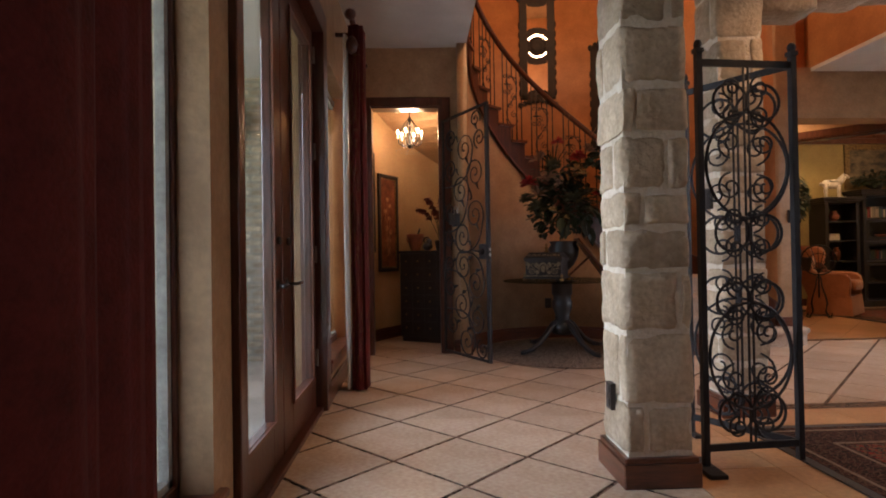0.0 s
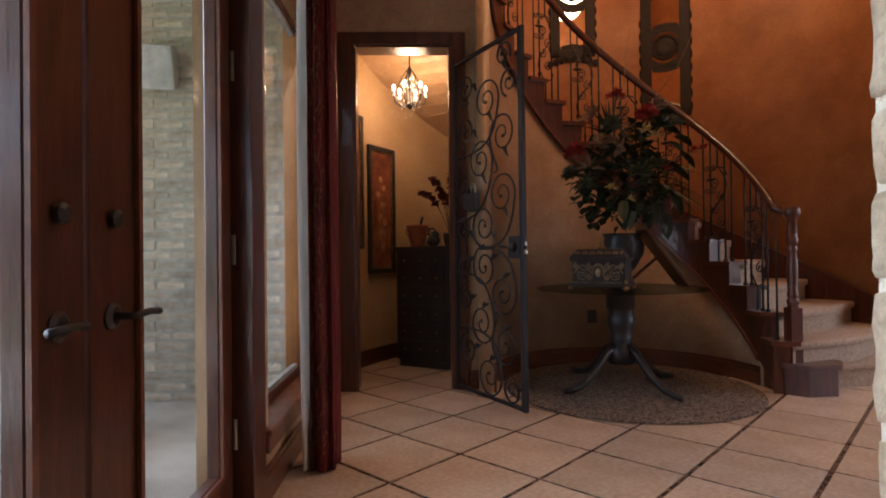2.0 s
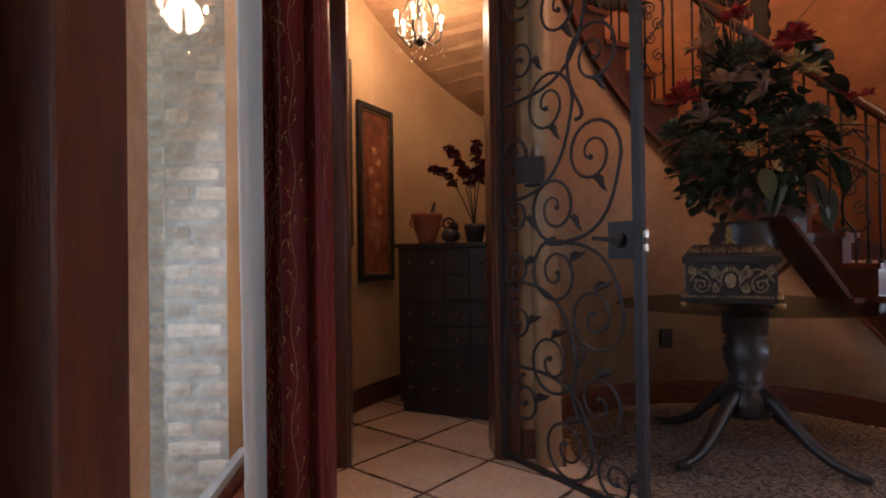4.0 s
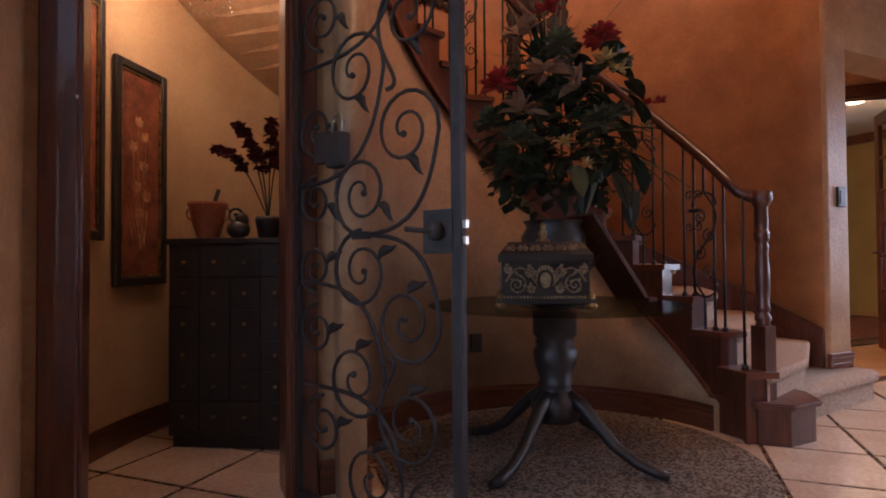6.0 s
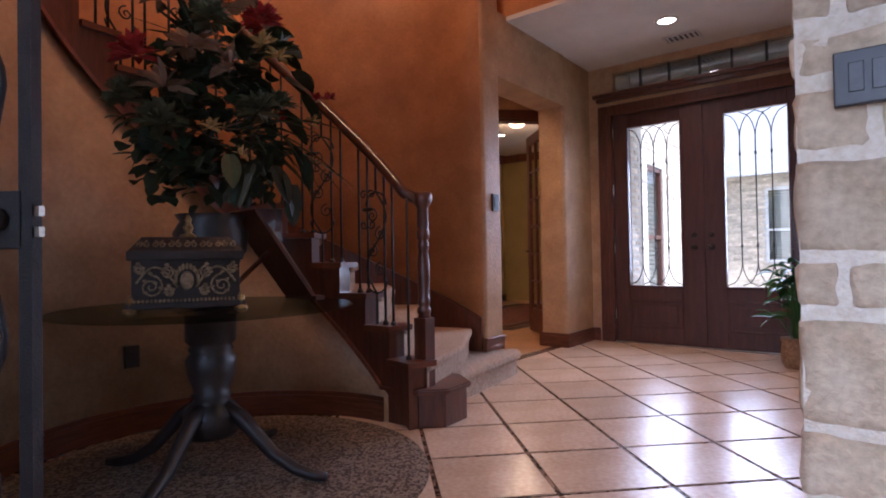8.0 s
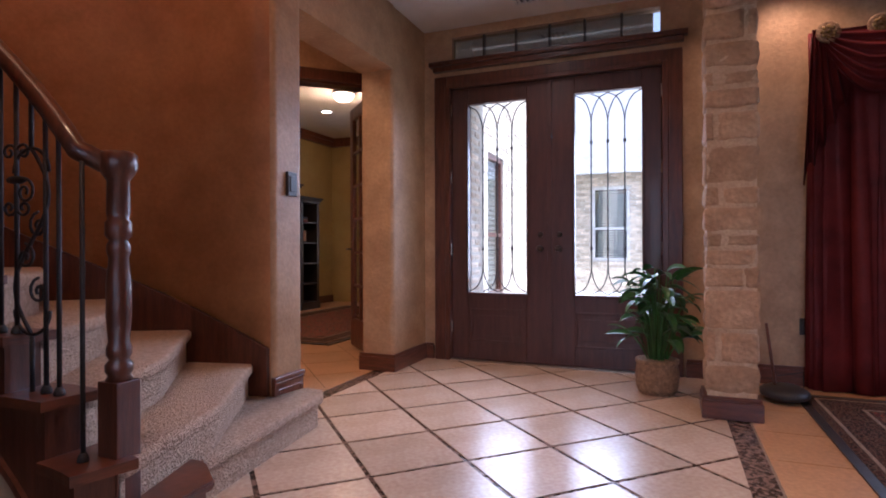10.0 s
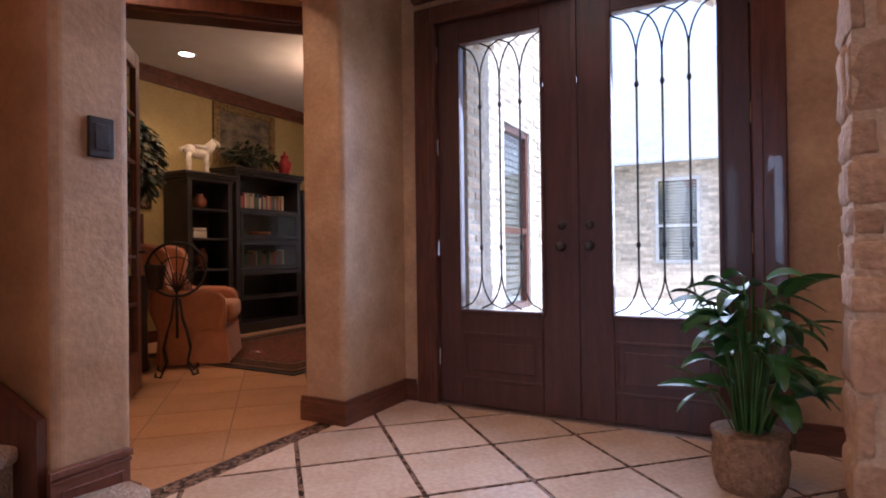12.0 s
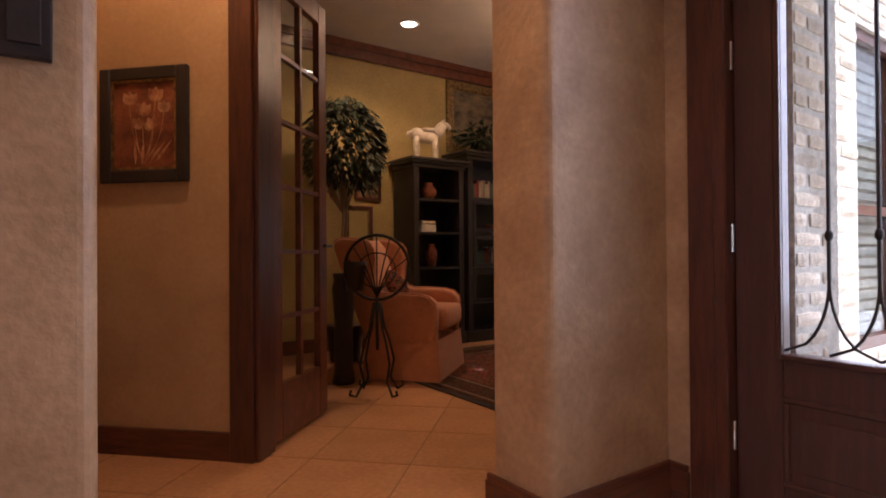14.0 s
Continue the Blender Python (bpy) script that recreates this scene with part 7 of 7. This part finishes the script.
tube(bm, [(0.13 * math.cos(a), 0, 0.84 + 0.12 * math.sin(a)) for a in [2 * math.pi * k / 20 for k in range(21)]], 0.005, 5)
part("scroll_work", bm, M["iron"], ps, smooth=True)
for k in range(4):
    a = radians(45 + 90 * k)
    c, s = math.cos(a), math.sin(a)
    bm = tube(bmesh.new(), [(0.03 * c, 0.03 * s, 0.62), (0.06 * c, 0.06 * s, 0.45), (0.10 * c, 0.10 * s, 0.36), (0.14 * c, 0.14 * s, 0.22), (0.11 * c, 0.11 * s, 0.10), (0.17 * c, 0.17 * s, 0.012), (0.22 * c, 0.22 * s, 0.03), (0.21 * c, 0.21 * s, 0.06)], 0.009, 6)
    part("leg", bm, M["iron"], ps, smooth=True)
part("pole", tube(bmesh.new(), [(0, 0, 0.3), (0, 0, 0.66)], 0.012, 8), M["iron"], ps, smooth=True)
part("planter", lathe([(0.06, 0.40), (0.08, 0.56), (0.085, 0.60)], 16, Matrix.Translation((-0.16, 0.05, 0.3))), M["black"], ps, smooth=True)
dk = thing("study_desk", "dark wooden desk with a warm lamp at the far window", "desk", pose(9.9, 7.3, 0))
part("desktop", boxed(-0.35, 0.35, -0.6, 0.6, 0.72, 0.76, bevel=0.005), M["wood"], dk)
for x in (-0.3, 0.3):
    for y in (-0.5, 0.5):
        part("leg", lathe([(0.025, 0), (0.035, 0.3), (0.025, 0.4), (0.04, 0.72)], 12, Matrix.Translation((x, y, 0))), M["wood"], dk, smooth=True)
dl = thing("desk_lamp", "small lit lamp with a copper shade on the desk", "lamp", pose(9.8, 7.35, 0.76))
part("base", lathe([(0.06, 0), (0.05, 0.02), (0.012, 0.04), (0.012, 0.22)], 14), M["black"], dl, smooth=True)
part("shade", lathe([(0.11, 0.22), (0.10, 0.36)], 20), M["terracotta"], dl, smooth=True)
part("bulb", ellipsoid(bmesh.new(), (-0.11, 0, 0.27), 0.015, 0.015, 0.015, 8, 6), M["bulb"], dl)
# ---- outdoors ----
structure("ground", boxed(-90, 120, -90, 120, -0.6, -0.22), M["grass"], "mown green lawn", "ground")
structure("pavement_patio", boxed(-5.4, -0.8, -3, 5.75, -0.3, -0.03), M["concrete"], "pale concrete patio floor", "pavement")
structure("pavement_court", boxed(6.4, 16, -6, 9, -0.3, -0.06), M["concrete"], "pale sunlit courtyard paving", "pavement")
structure("ceiling_patio", boxed(-3.75, -0.765, -1.6, 6.0, 2.85, 3.0), M["ceiling"], "white covered patio ceiling", "ceiling")
structure("trim_patio_beam", boxes((-3.75, -3.5, -1.6, 6.0, 2.60, 2.85), (-3.5, -0.765, -1.6, -1.35, 2.60, 2.85)), M["ceiling"], "painted patio beam", "trim")
# added strip, no known porch ceiling: keeps the sky out of the transom
structure("ceiling_porch", boxed(6.4, 6.66, 3.2, 5.9, 3.04, 3.12), M["ceiling"], "added white ceiling strip over the porch", "ceiling")

brick_jobs = []


def brick_wall(name, label, m, w, h, holes=(), soldier=()):
    """A wall face of bricks with its mortar bed; local x along, z up, its face towards -y."""
    bm = bmesh.new()
    xs = sorted({0, w, *[v for a in holes for v in (a[0], a[1])]})
    zs = sorted({0, h, *[v for a in holes for v in (a[2], a[3])]})
    for x0, x1 in zip(xs, xs[1:]):
        for z0, z1 in zip(zs, zs[1:]):
            if not any(a[0] <= x0 < a[1] and a[2] <= z0 < a[3] for a in holes):
                add_box(bm, x0, x1, 0, 0.12, z0, z1)
    ob = structure(name, bm, M["brickgrout"], label, "wall")
    ob.matrix_world = m
    L, H, j = 0.205, 0.062, 0.011
    r, z = 0, 0.0
    while z < h - 0.03:
        x = -(L + j) / 2 if r % 2 else 0.0
        while x < w:
            a, b = max(0, x), min(w, x + L)
            for hx0, hx1, hz0, hz1 in holes:
                if hz0 - 0.02 < z + H / 2 < hz1 + 0.02:
                    if hx0 < (a + b) / 2 < hx1:
                        a = b
                    elif a < hx0 < b:
                        b = hx0
                    elif a < hx1 < b:
                        a = hx1
            if b - a > 0.02:
                brick_jobs.append((ob, a, b, z, min(H, h - z)))
            x += L + j
        z += H + j
        r += 1
    return ob


wb1 = brick_wall("wall_patio_north", "tan brick patio wall with a window", Matrix.Translation((-3.66, 5.62, -0.03)), 2.64, 2.9, ((0.86, 1.69, 0.40, 2.28),))
wb2 = brick_wall("wall_patio_return", "tan brick wall beside the patio window", Matrix.Translation((-1.02, 5.62, -0.03)) @ Matrix.Rotation(radians(-90), 4, "Z"), 0.465, 2.9)
wb2b = brick_wall("wall_patio_jamb", "tan brick wall beside the patio window", Matrix.Translation((-1.02, 5.14, -0.03)), 0.28, 2.9)
wb3 = brick_wall("wall_window_reveal", "tan brick reveal beside the patio window", Matrix.Translation((-0.763, 1.605, -0.03)), 0.05, 2.5)
for k in range(15):
    bm, c = rough_block(0, 0.058, -0.016, 0.02, 0, 0.20, 70 + k, 0.003, 1)
    br = part("brick", bm, M["brick"], wb1)
    br.location = c + Vector((0.79 + 0.066 * k, 0, 2.30))
# porch and courtyard
wp1 = brick_wall("wall_porch", "tan brick jamb beside the front doors", Matrix.Translation((6.4, 5.49, -0.06)), 0.26, 3.1)
wp2 = brick_wall("wall_porch_end", "sunlit tan brick end of the porch jamb", Matrix.Translation((6.66, 5.66, -0.06)) @ Matrix.Rotation(radians(-90), 4, "Z"), 0.165, 3.1)
wp3 = brick_wall("wall_wing", "sunlit tan brick wing wall with a tall window", Matrix.Translation((6.67, 5.68, -0.06)), 5.2, 3.3, ((0.85, 1.50, 0.5, 2.16),))
# brick arch over the porch
porch_arch = structure("wall_porch_arch", boxed(6.44, 6.62, 3.9, 5.5, 2.62, 3.04), M["brickgrout"], "tan brick arch over the front doors", "arch")
for k in range(19):
    f = -1 + 2 * (k + 0.5) / 19
    a = f * 34
    bm, c = rough_block(-0.12, 0.12, -0.036, 0.036, -0.10, 0.10, 30 + k, 0.003, 1)
    br = part("brick", bm, M["brick"], porch_arch)
    br.location = (6.54, 4.72 + 1.38 * math.sin(radians(a)), 1.37 + 1.30 * math.cos(radians(a)))
    br.rotation_euler = (radians(-a), 0, 0)
wp4 = brick_wall("wall_house_across", "sunlit tan brick house across the courtyard", Matrix.Translation((15.5, 8.5, -0.06)) @ Matrix.Rotation(radians(-90), 4, "Z"), 10.0, 2.86, ((2.98, 3.84, 0.76, 2.53),))
bm = bmesh.new()
for k in range(26):
    x0, z0 = 15.1 + 0.19 * k, 2.82 + 0.14 * k
    add_box(bm, x0, x0 + 0.24, -2.0, 9.0, z0, z0 + 0.16)
roof = structure("roof_across", bm, M["sunlit_shingle"], "grey shingle roof with a pale gutter", "roof")
part("gutter", boxed(14.98, 15.11, -2.0, 9.0, 2.75, 2.86), M["steel"], roof, "pale metal gutter")


def house_window(name, m, w, h, blinds=True, glass="darkglass", dark=False):
    s = structure(name, boxes((0, 0.06, 0.02, 0.09, 0, h), (w - 0.06, w, 0.02, 0.09, 0, h), (0.06, w - 0.06, 0.02, 0.09, 0, 0.06), (0.06, w - 0.06, 0.02, 0.09, h - 0.06, h), (0.06, w - 0.06, 0.02, 0.08, h * 0.42, h * 0.42 + 0.05)), M["wood"] if dark else M["steel"], "dark framed sash window in the brick wall" if dark else "white sash window in the brick wall", "window")
    s.matrix_world = m
    g = part("pane", boxed(0.06, w - 0.06, 0.05, 0.056, 0.06, h - 0.06), M[glass], s)
    # black panel stands in for the shade of the unlit room
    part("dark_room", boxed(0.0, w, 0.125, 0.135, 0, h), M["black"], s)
    if blinds:
        for k in range(int((h - 0.1) / 0.06)):
            part("slat", boxed(0.07, w - 0.07, 0.092, 0.118, 0.07 + 0.06 * k, 0.108 + 0.06 * k), M["steel"], s)
    return s


house_window("window_patio_wall", Matrix.Translation((-2.80, 5.62, 0.37)), 0.83, 1.88, False, "skyglass")
house_window("window_wing", Matrix.Translation((7.52, 5.68, 0.44)), 0.65, 1.66, dark=True)
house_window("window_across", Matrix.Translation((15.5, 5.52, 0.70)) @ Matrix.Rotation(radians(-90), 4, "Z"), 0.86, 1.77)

# fence and trees beyond the patio
fence = thing("wooden_fence", "weathered cedar board fence beyond the lawn", "fence", pose(-12, 9, -0.22))
for k in range(90):
    part("board", boxed(-6 + k * 0.15, -6 + k * 0.15 + 0.142, 0, 0.02, 0, 1.75 + 0.02 * math.sin(k * 7)), M["fence"], fence)
part("rail", boxes((-6, 7.5, 0.02, 0.06, 0.4, 0.5), (-6, 7.5, 0.02, 0.06, 1.3, 1.4)), M["fence"], fence)


def tree(x, y, h, r, seed):
    t = thing("garden_tree", "leafy green garden tree beyond the fence", "tree", pose(x, y, -0.22), group="garden trees")
    rnd = random.Random(seed)
    bm = tube(bmesh.new(), [(0, 0, 0), (0.05, 0.02, h * 0.3), (0.0, 0.06, h * 0.6)], 0.16, 8, 0.07)
    for k in range(9):
        d = direction(rnd, 0.1, 0.9)
        tube(bm, [(0.02, 0.03, h * (0.3 + 0.03 * k)), Vector((0, 0, h * 0.55)) + d * r * 0.5, Vector((0, 0, h * 0.6)) + d * r * 0.9], 0.05, 6, 0.012)
    part("trunk", bm, M["fence"], t, "brown trunk and limbs")
    vs, fs = [], []
    for _ in range(2600):
        d = direction(rnd, -0.8, 1.0)
        q = rnd.uniform(0.3, 1.0) ** 0.4 * (0.75 + 0.25 * math.sin(d.x * 7 + d.z * 5 + seed))
        p = Vector((d.x * r * q, d.y * r * q, h * 0.62 + d.z * h * 0.36 * q))
        a, b = direction(rnd, -1, 1) * 0.16, direction(rnd, -1, 1) * 0.10
        i = len(vs)
        vs += [p - a, p + b, p + a, p - b]
        fs.append((i, i + 1, i + 2, i + 3))
    me = bpy.data.meshes.new("crown")
    me.from_pydata([tuple(v) for v in vs], [], fs)
    me.materials.append(M["treeleaf"])
    c = new("crown", me)
    c.parent = t
    tagged(c, "uneven green crown", kind="stuff")


bm = bmesh.new()
base = [bm.verts.new(p) for p in ((-24.6, -24.6, 2.7), (-13.4, -24.6, 2.7), (-13.4, -15.4, 2.7), (-24.6, -15.4, 2.7))]
peak = [bm.verts.new(p) for p in ((-20.0, -20.0, 6.0), (-18.0, -20.0, 6.0))]
for f in ((base[0], base[1], peak[1], peak[0]), (base[1], base[2], peak[1]), (base[2], base[3], peak[0], peak[1]), (base[3], base[0], peak[0]), tuple(base[::-1])):
    bm.faces.new(f)
neighbour = thing("neighbour_house", "tan brick house with a grey hipped shingle roof", "house")
part("roof", bm, M["shingle"], neighbour, "grey hipped shingle roof")
part("wall", boxed(-24, -14, -24, -16, -0.22, 2.7), M["brickgrout"], neighbour)
tree(-11.0, -11.5, 3.2, 1.3, 5)
tree(-13.5, -12.0, 3.6, 1.5, 6)
tree(-9.5, -13.5, 3.0, 1.2, 7)
tree(-9.5, 11.5, 6.0, 2.4, 1)
tree(-13.0, 12.5, 7.0, 2.8, 2)
tree(-7.0, 13.5, 5.5, 2.2, 3)
tree(13.0, 9.5, 5.0, 1.8, 4)

# ---- patio furniture ----
def patio_chair(m, label):
    c = thing("patio_chair", label, "chair", m, group="patio chairs")
    for s in (-1, 1):
        y = 0.27 * s
        bm = flat_bar(bmesh.new(), [(-0.38, y, 1.02), (-0.30, y, 0.75), (-0.22, y, 0.44), (-0.14, y, 0.38), (0.22, y, 0.42)], 0.035, 0.022, (0, 1, 0))
        part("side_frame", bm, M["patio_iron"], c)
        part("back_leg", flat_bar(bmesh.new(), [(-0.16, y, 0.39), (-0.30, y, 0.18), (-0.40, y, 0.0)], 0.03, 0.022, (0, 1, 0)), M["patio_iron"], c)
        part("front_leg", flat_bar(bmesh.new(), [(0.18, y, 0.42), (0.26, y, 0.22), (0.24, y, 0.0)], 0.03, 0.022, (0, 1, 0)), M["patio_iron"], c)
        part("arm", tube(bmesh.new(), [(-0.27, y, 0.64), (-0.05, y, 0.66), (0.20, y, 0.64), (0.26, y, 0.59), (0.22, y, 0.54), (0.16, y, 0.57)], 0.014, 6), M["patio_iron"], c, smooth=True)
        part("arm_post", tube(bmesh.new(), [(0.10, y, 0.42), (0.16, y, 0.52), (0.12, y, 0.64)], 0.012, 6), M["patio_iron"], c, smooth=True)
        part("rocker", flat_bar(bmesh.new(), [(-0.34, y, 0.10), (-0.05, y, 0.20), (0.22, y, 0.14)], 0.028, 0.02, (0, 1, 0)), M["patio_iron"], c)
    bm = flat_bar(bmesh.new(), [(-0.38, -0.27, 1.02), (-0.40, -0.15, 1.07), (-0.40, 0.15, 1.07), (-0.38, 0.27, 1.02)], 0.035, 0.022, (1, 0, 0.2))
    part("top_rail", bm, M["patio_iron"], c)
    part("lower_rail", flat_bar(bmesh.new(), [(-0.335, -0.27, 0.90), (-0.335, 0.27, 0.90)], 0.03, 0.022, (1, 0, 0.3)), M["patio_iron"], c)
    for k in range(6):
        y = -0.24 + 0.08 * k
        for a, b in ((0, 0.08), (0.08, 0)):
            part("lattice", tube(bmesh.new(), [(-0.34, y + a, 0.91), (-0.388, y + b, 1.05)], 0.007, 5), M["patio_iron"], c)
    part("back_sling", flat_bar(bmesh.new(), [(-0.335, 0, 0.89), (-0.29, 0, 0.70), (-0.21, 0, 0.46)], 0.50, 0.008, (1, 0, 0.35)), M["sling"], c, "grey woven sling back")
    part("seat_sling", flat_bar(bmesh.new(), [(-0.20, 0, 0.42), (0.0, 0, 0.385), (0.22, 0, 0.42)], 0.50, 0.010, (0, 0, 1)), M["sling"], c, "grey woven sling seat")
    part("stretcher", tube(bmesh.new(), [(-0.05, -0.27, 0.2), (-0.05, 0.27, 0.2)], 0.012, 6), M["patio_iron"], c)
    return c


patio_chair(pose(-1.69, 3.85, -0.03, 0, 0, 156) @ Matrix.Scale(0.87, 4), "bronze metal patio chair with a mesh sling back")
patio_chair(pose(-2.15, 4.75, -0.03, 0, 0, 205) @ Matrix.Scale(0.9, 4), "bronze metal patio chair with a mesh sling back")
patio_chair(pose(-3.3, 3.2, -0.03, 0, 0, 5) @ Matrix.Scale(0.9, 4), "bronze metal patio chair with a mesh sling back")
pt = thing("patio_table", "dark metal slatted patio table", "table", pose(-2.18, 2.46, -0.03))
part("rim", boxes((-0.48, 0.48, -0.90, -0.84, 0.70, 0.74), (-0.48, 0.48, 0.84, 0.90, 0.70, 0.74), (-0.48, -0.42, -0.84, 0.84, 0.70, 0.74), (0.42, 0.48, -0.84, 0.84, 0.70, 0.74)), M["patio_iron"], pt)
for k in range(24):
    part("slat", boxed(-0.42, 0.42, -0.83 + k * 0.07, -0.83 + k * 0.07 + 0.042, 0.715, 0.735), M["patio_iron"], pt)
for x in (-0.36, 0.36):
    for y in (-0.7, 0.7):
        part("leg", tube(bmesh.new(), [(x, y, 0.70), (x * 1.14, y * 1.06, 0.60), (x * 1.10, y * 1.05, 0.45), (x * 0.92, y * 0.97, 0.22), (x * 0.90, y * 0.96, 0.08), (x * 1.08, y * 1.04, 0.0)], 0.034, 8, 0.020), M["patio_iron"], pt, smooth=True)
        part("brace", tube(bmesh.new(), [(x * (0.75 + 0.22 * math.cos(q)), y * 0.95, 0.42 + 0.13 * math.sin(q)) for q in [-1.2 - 0.35 * k for k in range(13)]], 0.013, 6), M["patio_iron"], pt, smooth=True)
hp = thing("potted_plant", "bright green trailing plant in a hanging pot on the patio table", "plant", pose(-1.97, 3.24, 0.71))
part("pot", lathe([(0.10, 0), (0.14, 0.14), (0.13, 0.15)], 18), M["black"], hp, smooth=True)
part("hanger", tube(bmesh.new(), [(0.1, 0, 0.14), (0, 0, 0.46), (0.02, 0, 0.50), (0.05, 0, 0.52), (0.05, 0, 0.48)], 0.005, 6), M["iron"], hp)
rnd = random.Random(51)
bm = bmesh.new()
for _ in range(150):
    d = direction(rnd, -0.1, 0.9)
    blade(bm, Vector((0, 0, 0.13)) + d * rnd.uniform(0.05, 0.22), d, rnd.uniform(0.07, 0.12), rnd.uniform(0.06, 0.09), 1.0, rnd, 3)
tagged(part("leaves", bm, M["patioleaf"], hp, "bright green leaves"), kind="stuff")
ws = thing("outdoor_speaker", "white outdoor speaker under the patio ceiling", "speaker", pose(-1.75, 5.5, 2.35, 20, 0, 10))
part("box", boxed(-0.12, 0.12, -0.09, 0.09, -0.15, 0.15, bevel=0.02), M["steel"], ws)
part("bracket", boxed(-0.02, 0.02, 0.09, 0.16, -0.02, 0.02), M["steel"], ws)
# ---- bricks: single ones where the walk passes nearest, the rest joined wall by wall ----
BRICK_MESH = {}
single = {wb1: 0, wb2b: 0, wp1: 0, wp3: 0}
joined = {}
rnd = random.Random(61)
for ob, a, b, z, h in brick_jobs:
    near = ob in single and single[ob] < 290 and (ob is not wb1 or a > 1.69) and (ob is not wp3 or a < 1.6)
    if near:
        single[ob] += 1
        key = (round(b - a, 3), round(h, 3))
        if key not in BRICK_MESH:
            bm, c = rough_block(0, b - a, -0.012, 0.03, 0, h, 1.0 + len(BRICK_MESH), 0.002, 1)
            for v in bm.verts:
                v.co += c
            BRICK_MESH[key] = mesh_of("brick", bm, M["brick"])
        br = new("brick", BRICK_MESH[key])
        br.parent = ob
        br.location = (a, rnd.uniform(-0.003, 0.003), z)
    else:
        vs, fs = joined.setdefault(ob, ([], []))
        i, o = len(vs), rnd.uniform(-0.003, 0.003)
        vs += [(a, -0.010 + o, z), (b, -0.010 + o, z), (b, -0.010 + o, z + h), (a, -0.010 + o, z + h), (a, 0.01, z), (b, 0.01, z), (b, 0.01, z + h), (a, 0.01, z + h)]
        fs += [(i, i + 1, i + 2, i + 3), (i + 1, i, i + 4, i + 5), (i + 2, i + 1, i + 5, i + 6), (i + 3, i + 2, i + 6, i + 7), (i, i + 3, i + 7, i + 4)]
for ob, (vs, fs) in joined.items():
    me = bpy.data.meshes.new("bricks_beyond")
    me.from_pydata(vs, [], fs)
    me.materials.append(M["bricks"])
    o = new("bricks_beyond", me)
    o.parent = ob
    tagged(o, kind="stuff")
# ---- floor tiles, one object each near the walk, the rest joined ----
rest = bmesh.new()
count = 0
for cx, cy, pl, mt in tile_jobs:
    near = cy > -0.6 and cx < 6.4 and cy < 8.0
    if near and count < 300:
        bm = prism(bmesh.new(), [(x - cx, y - cy) for x, y in pl], -0.004, 0.0)
        ob = part("tile", bm, mt, floor)
        ob.location = (cx, cy, 0)
        count += 1
    else:
        prism(rest, pl, -0.004, 0.0)
rest_ob = part("tiles_beyond", rest, M["tile2"], floor)
tagged(rest_ob, kind="stuff")
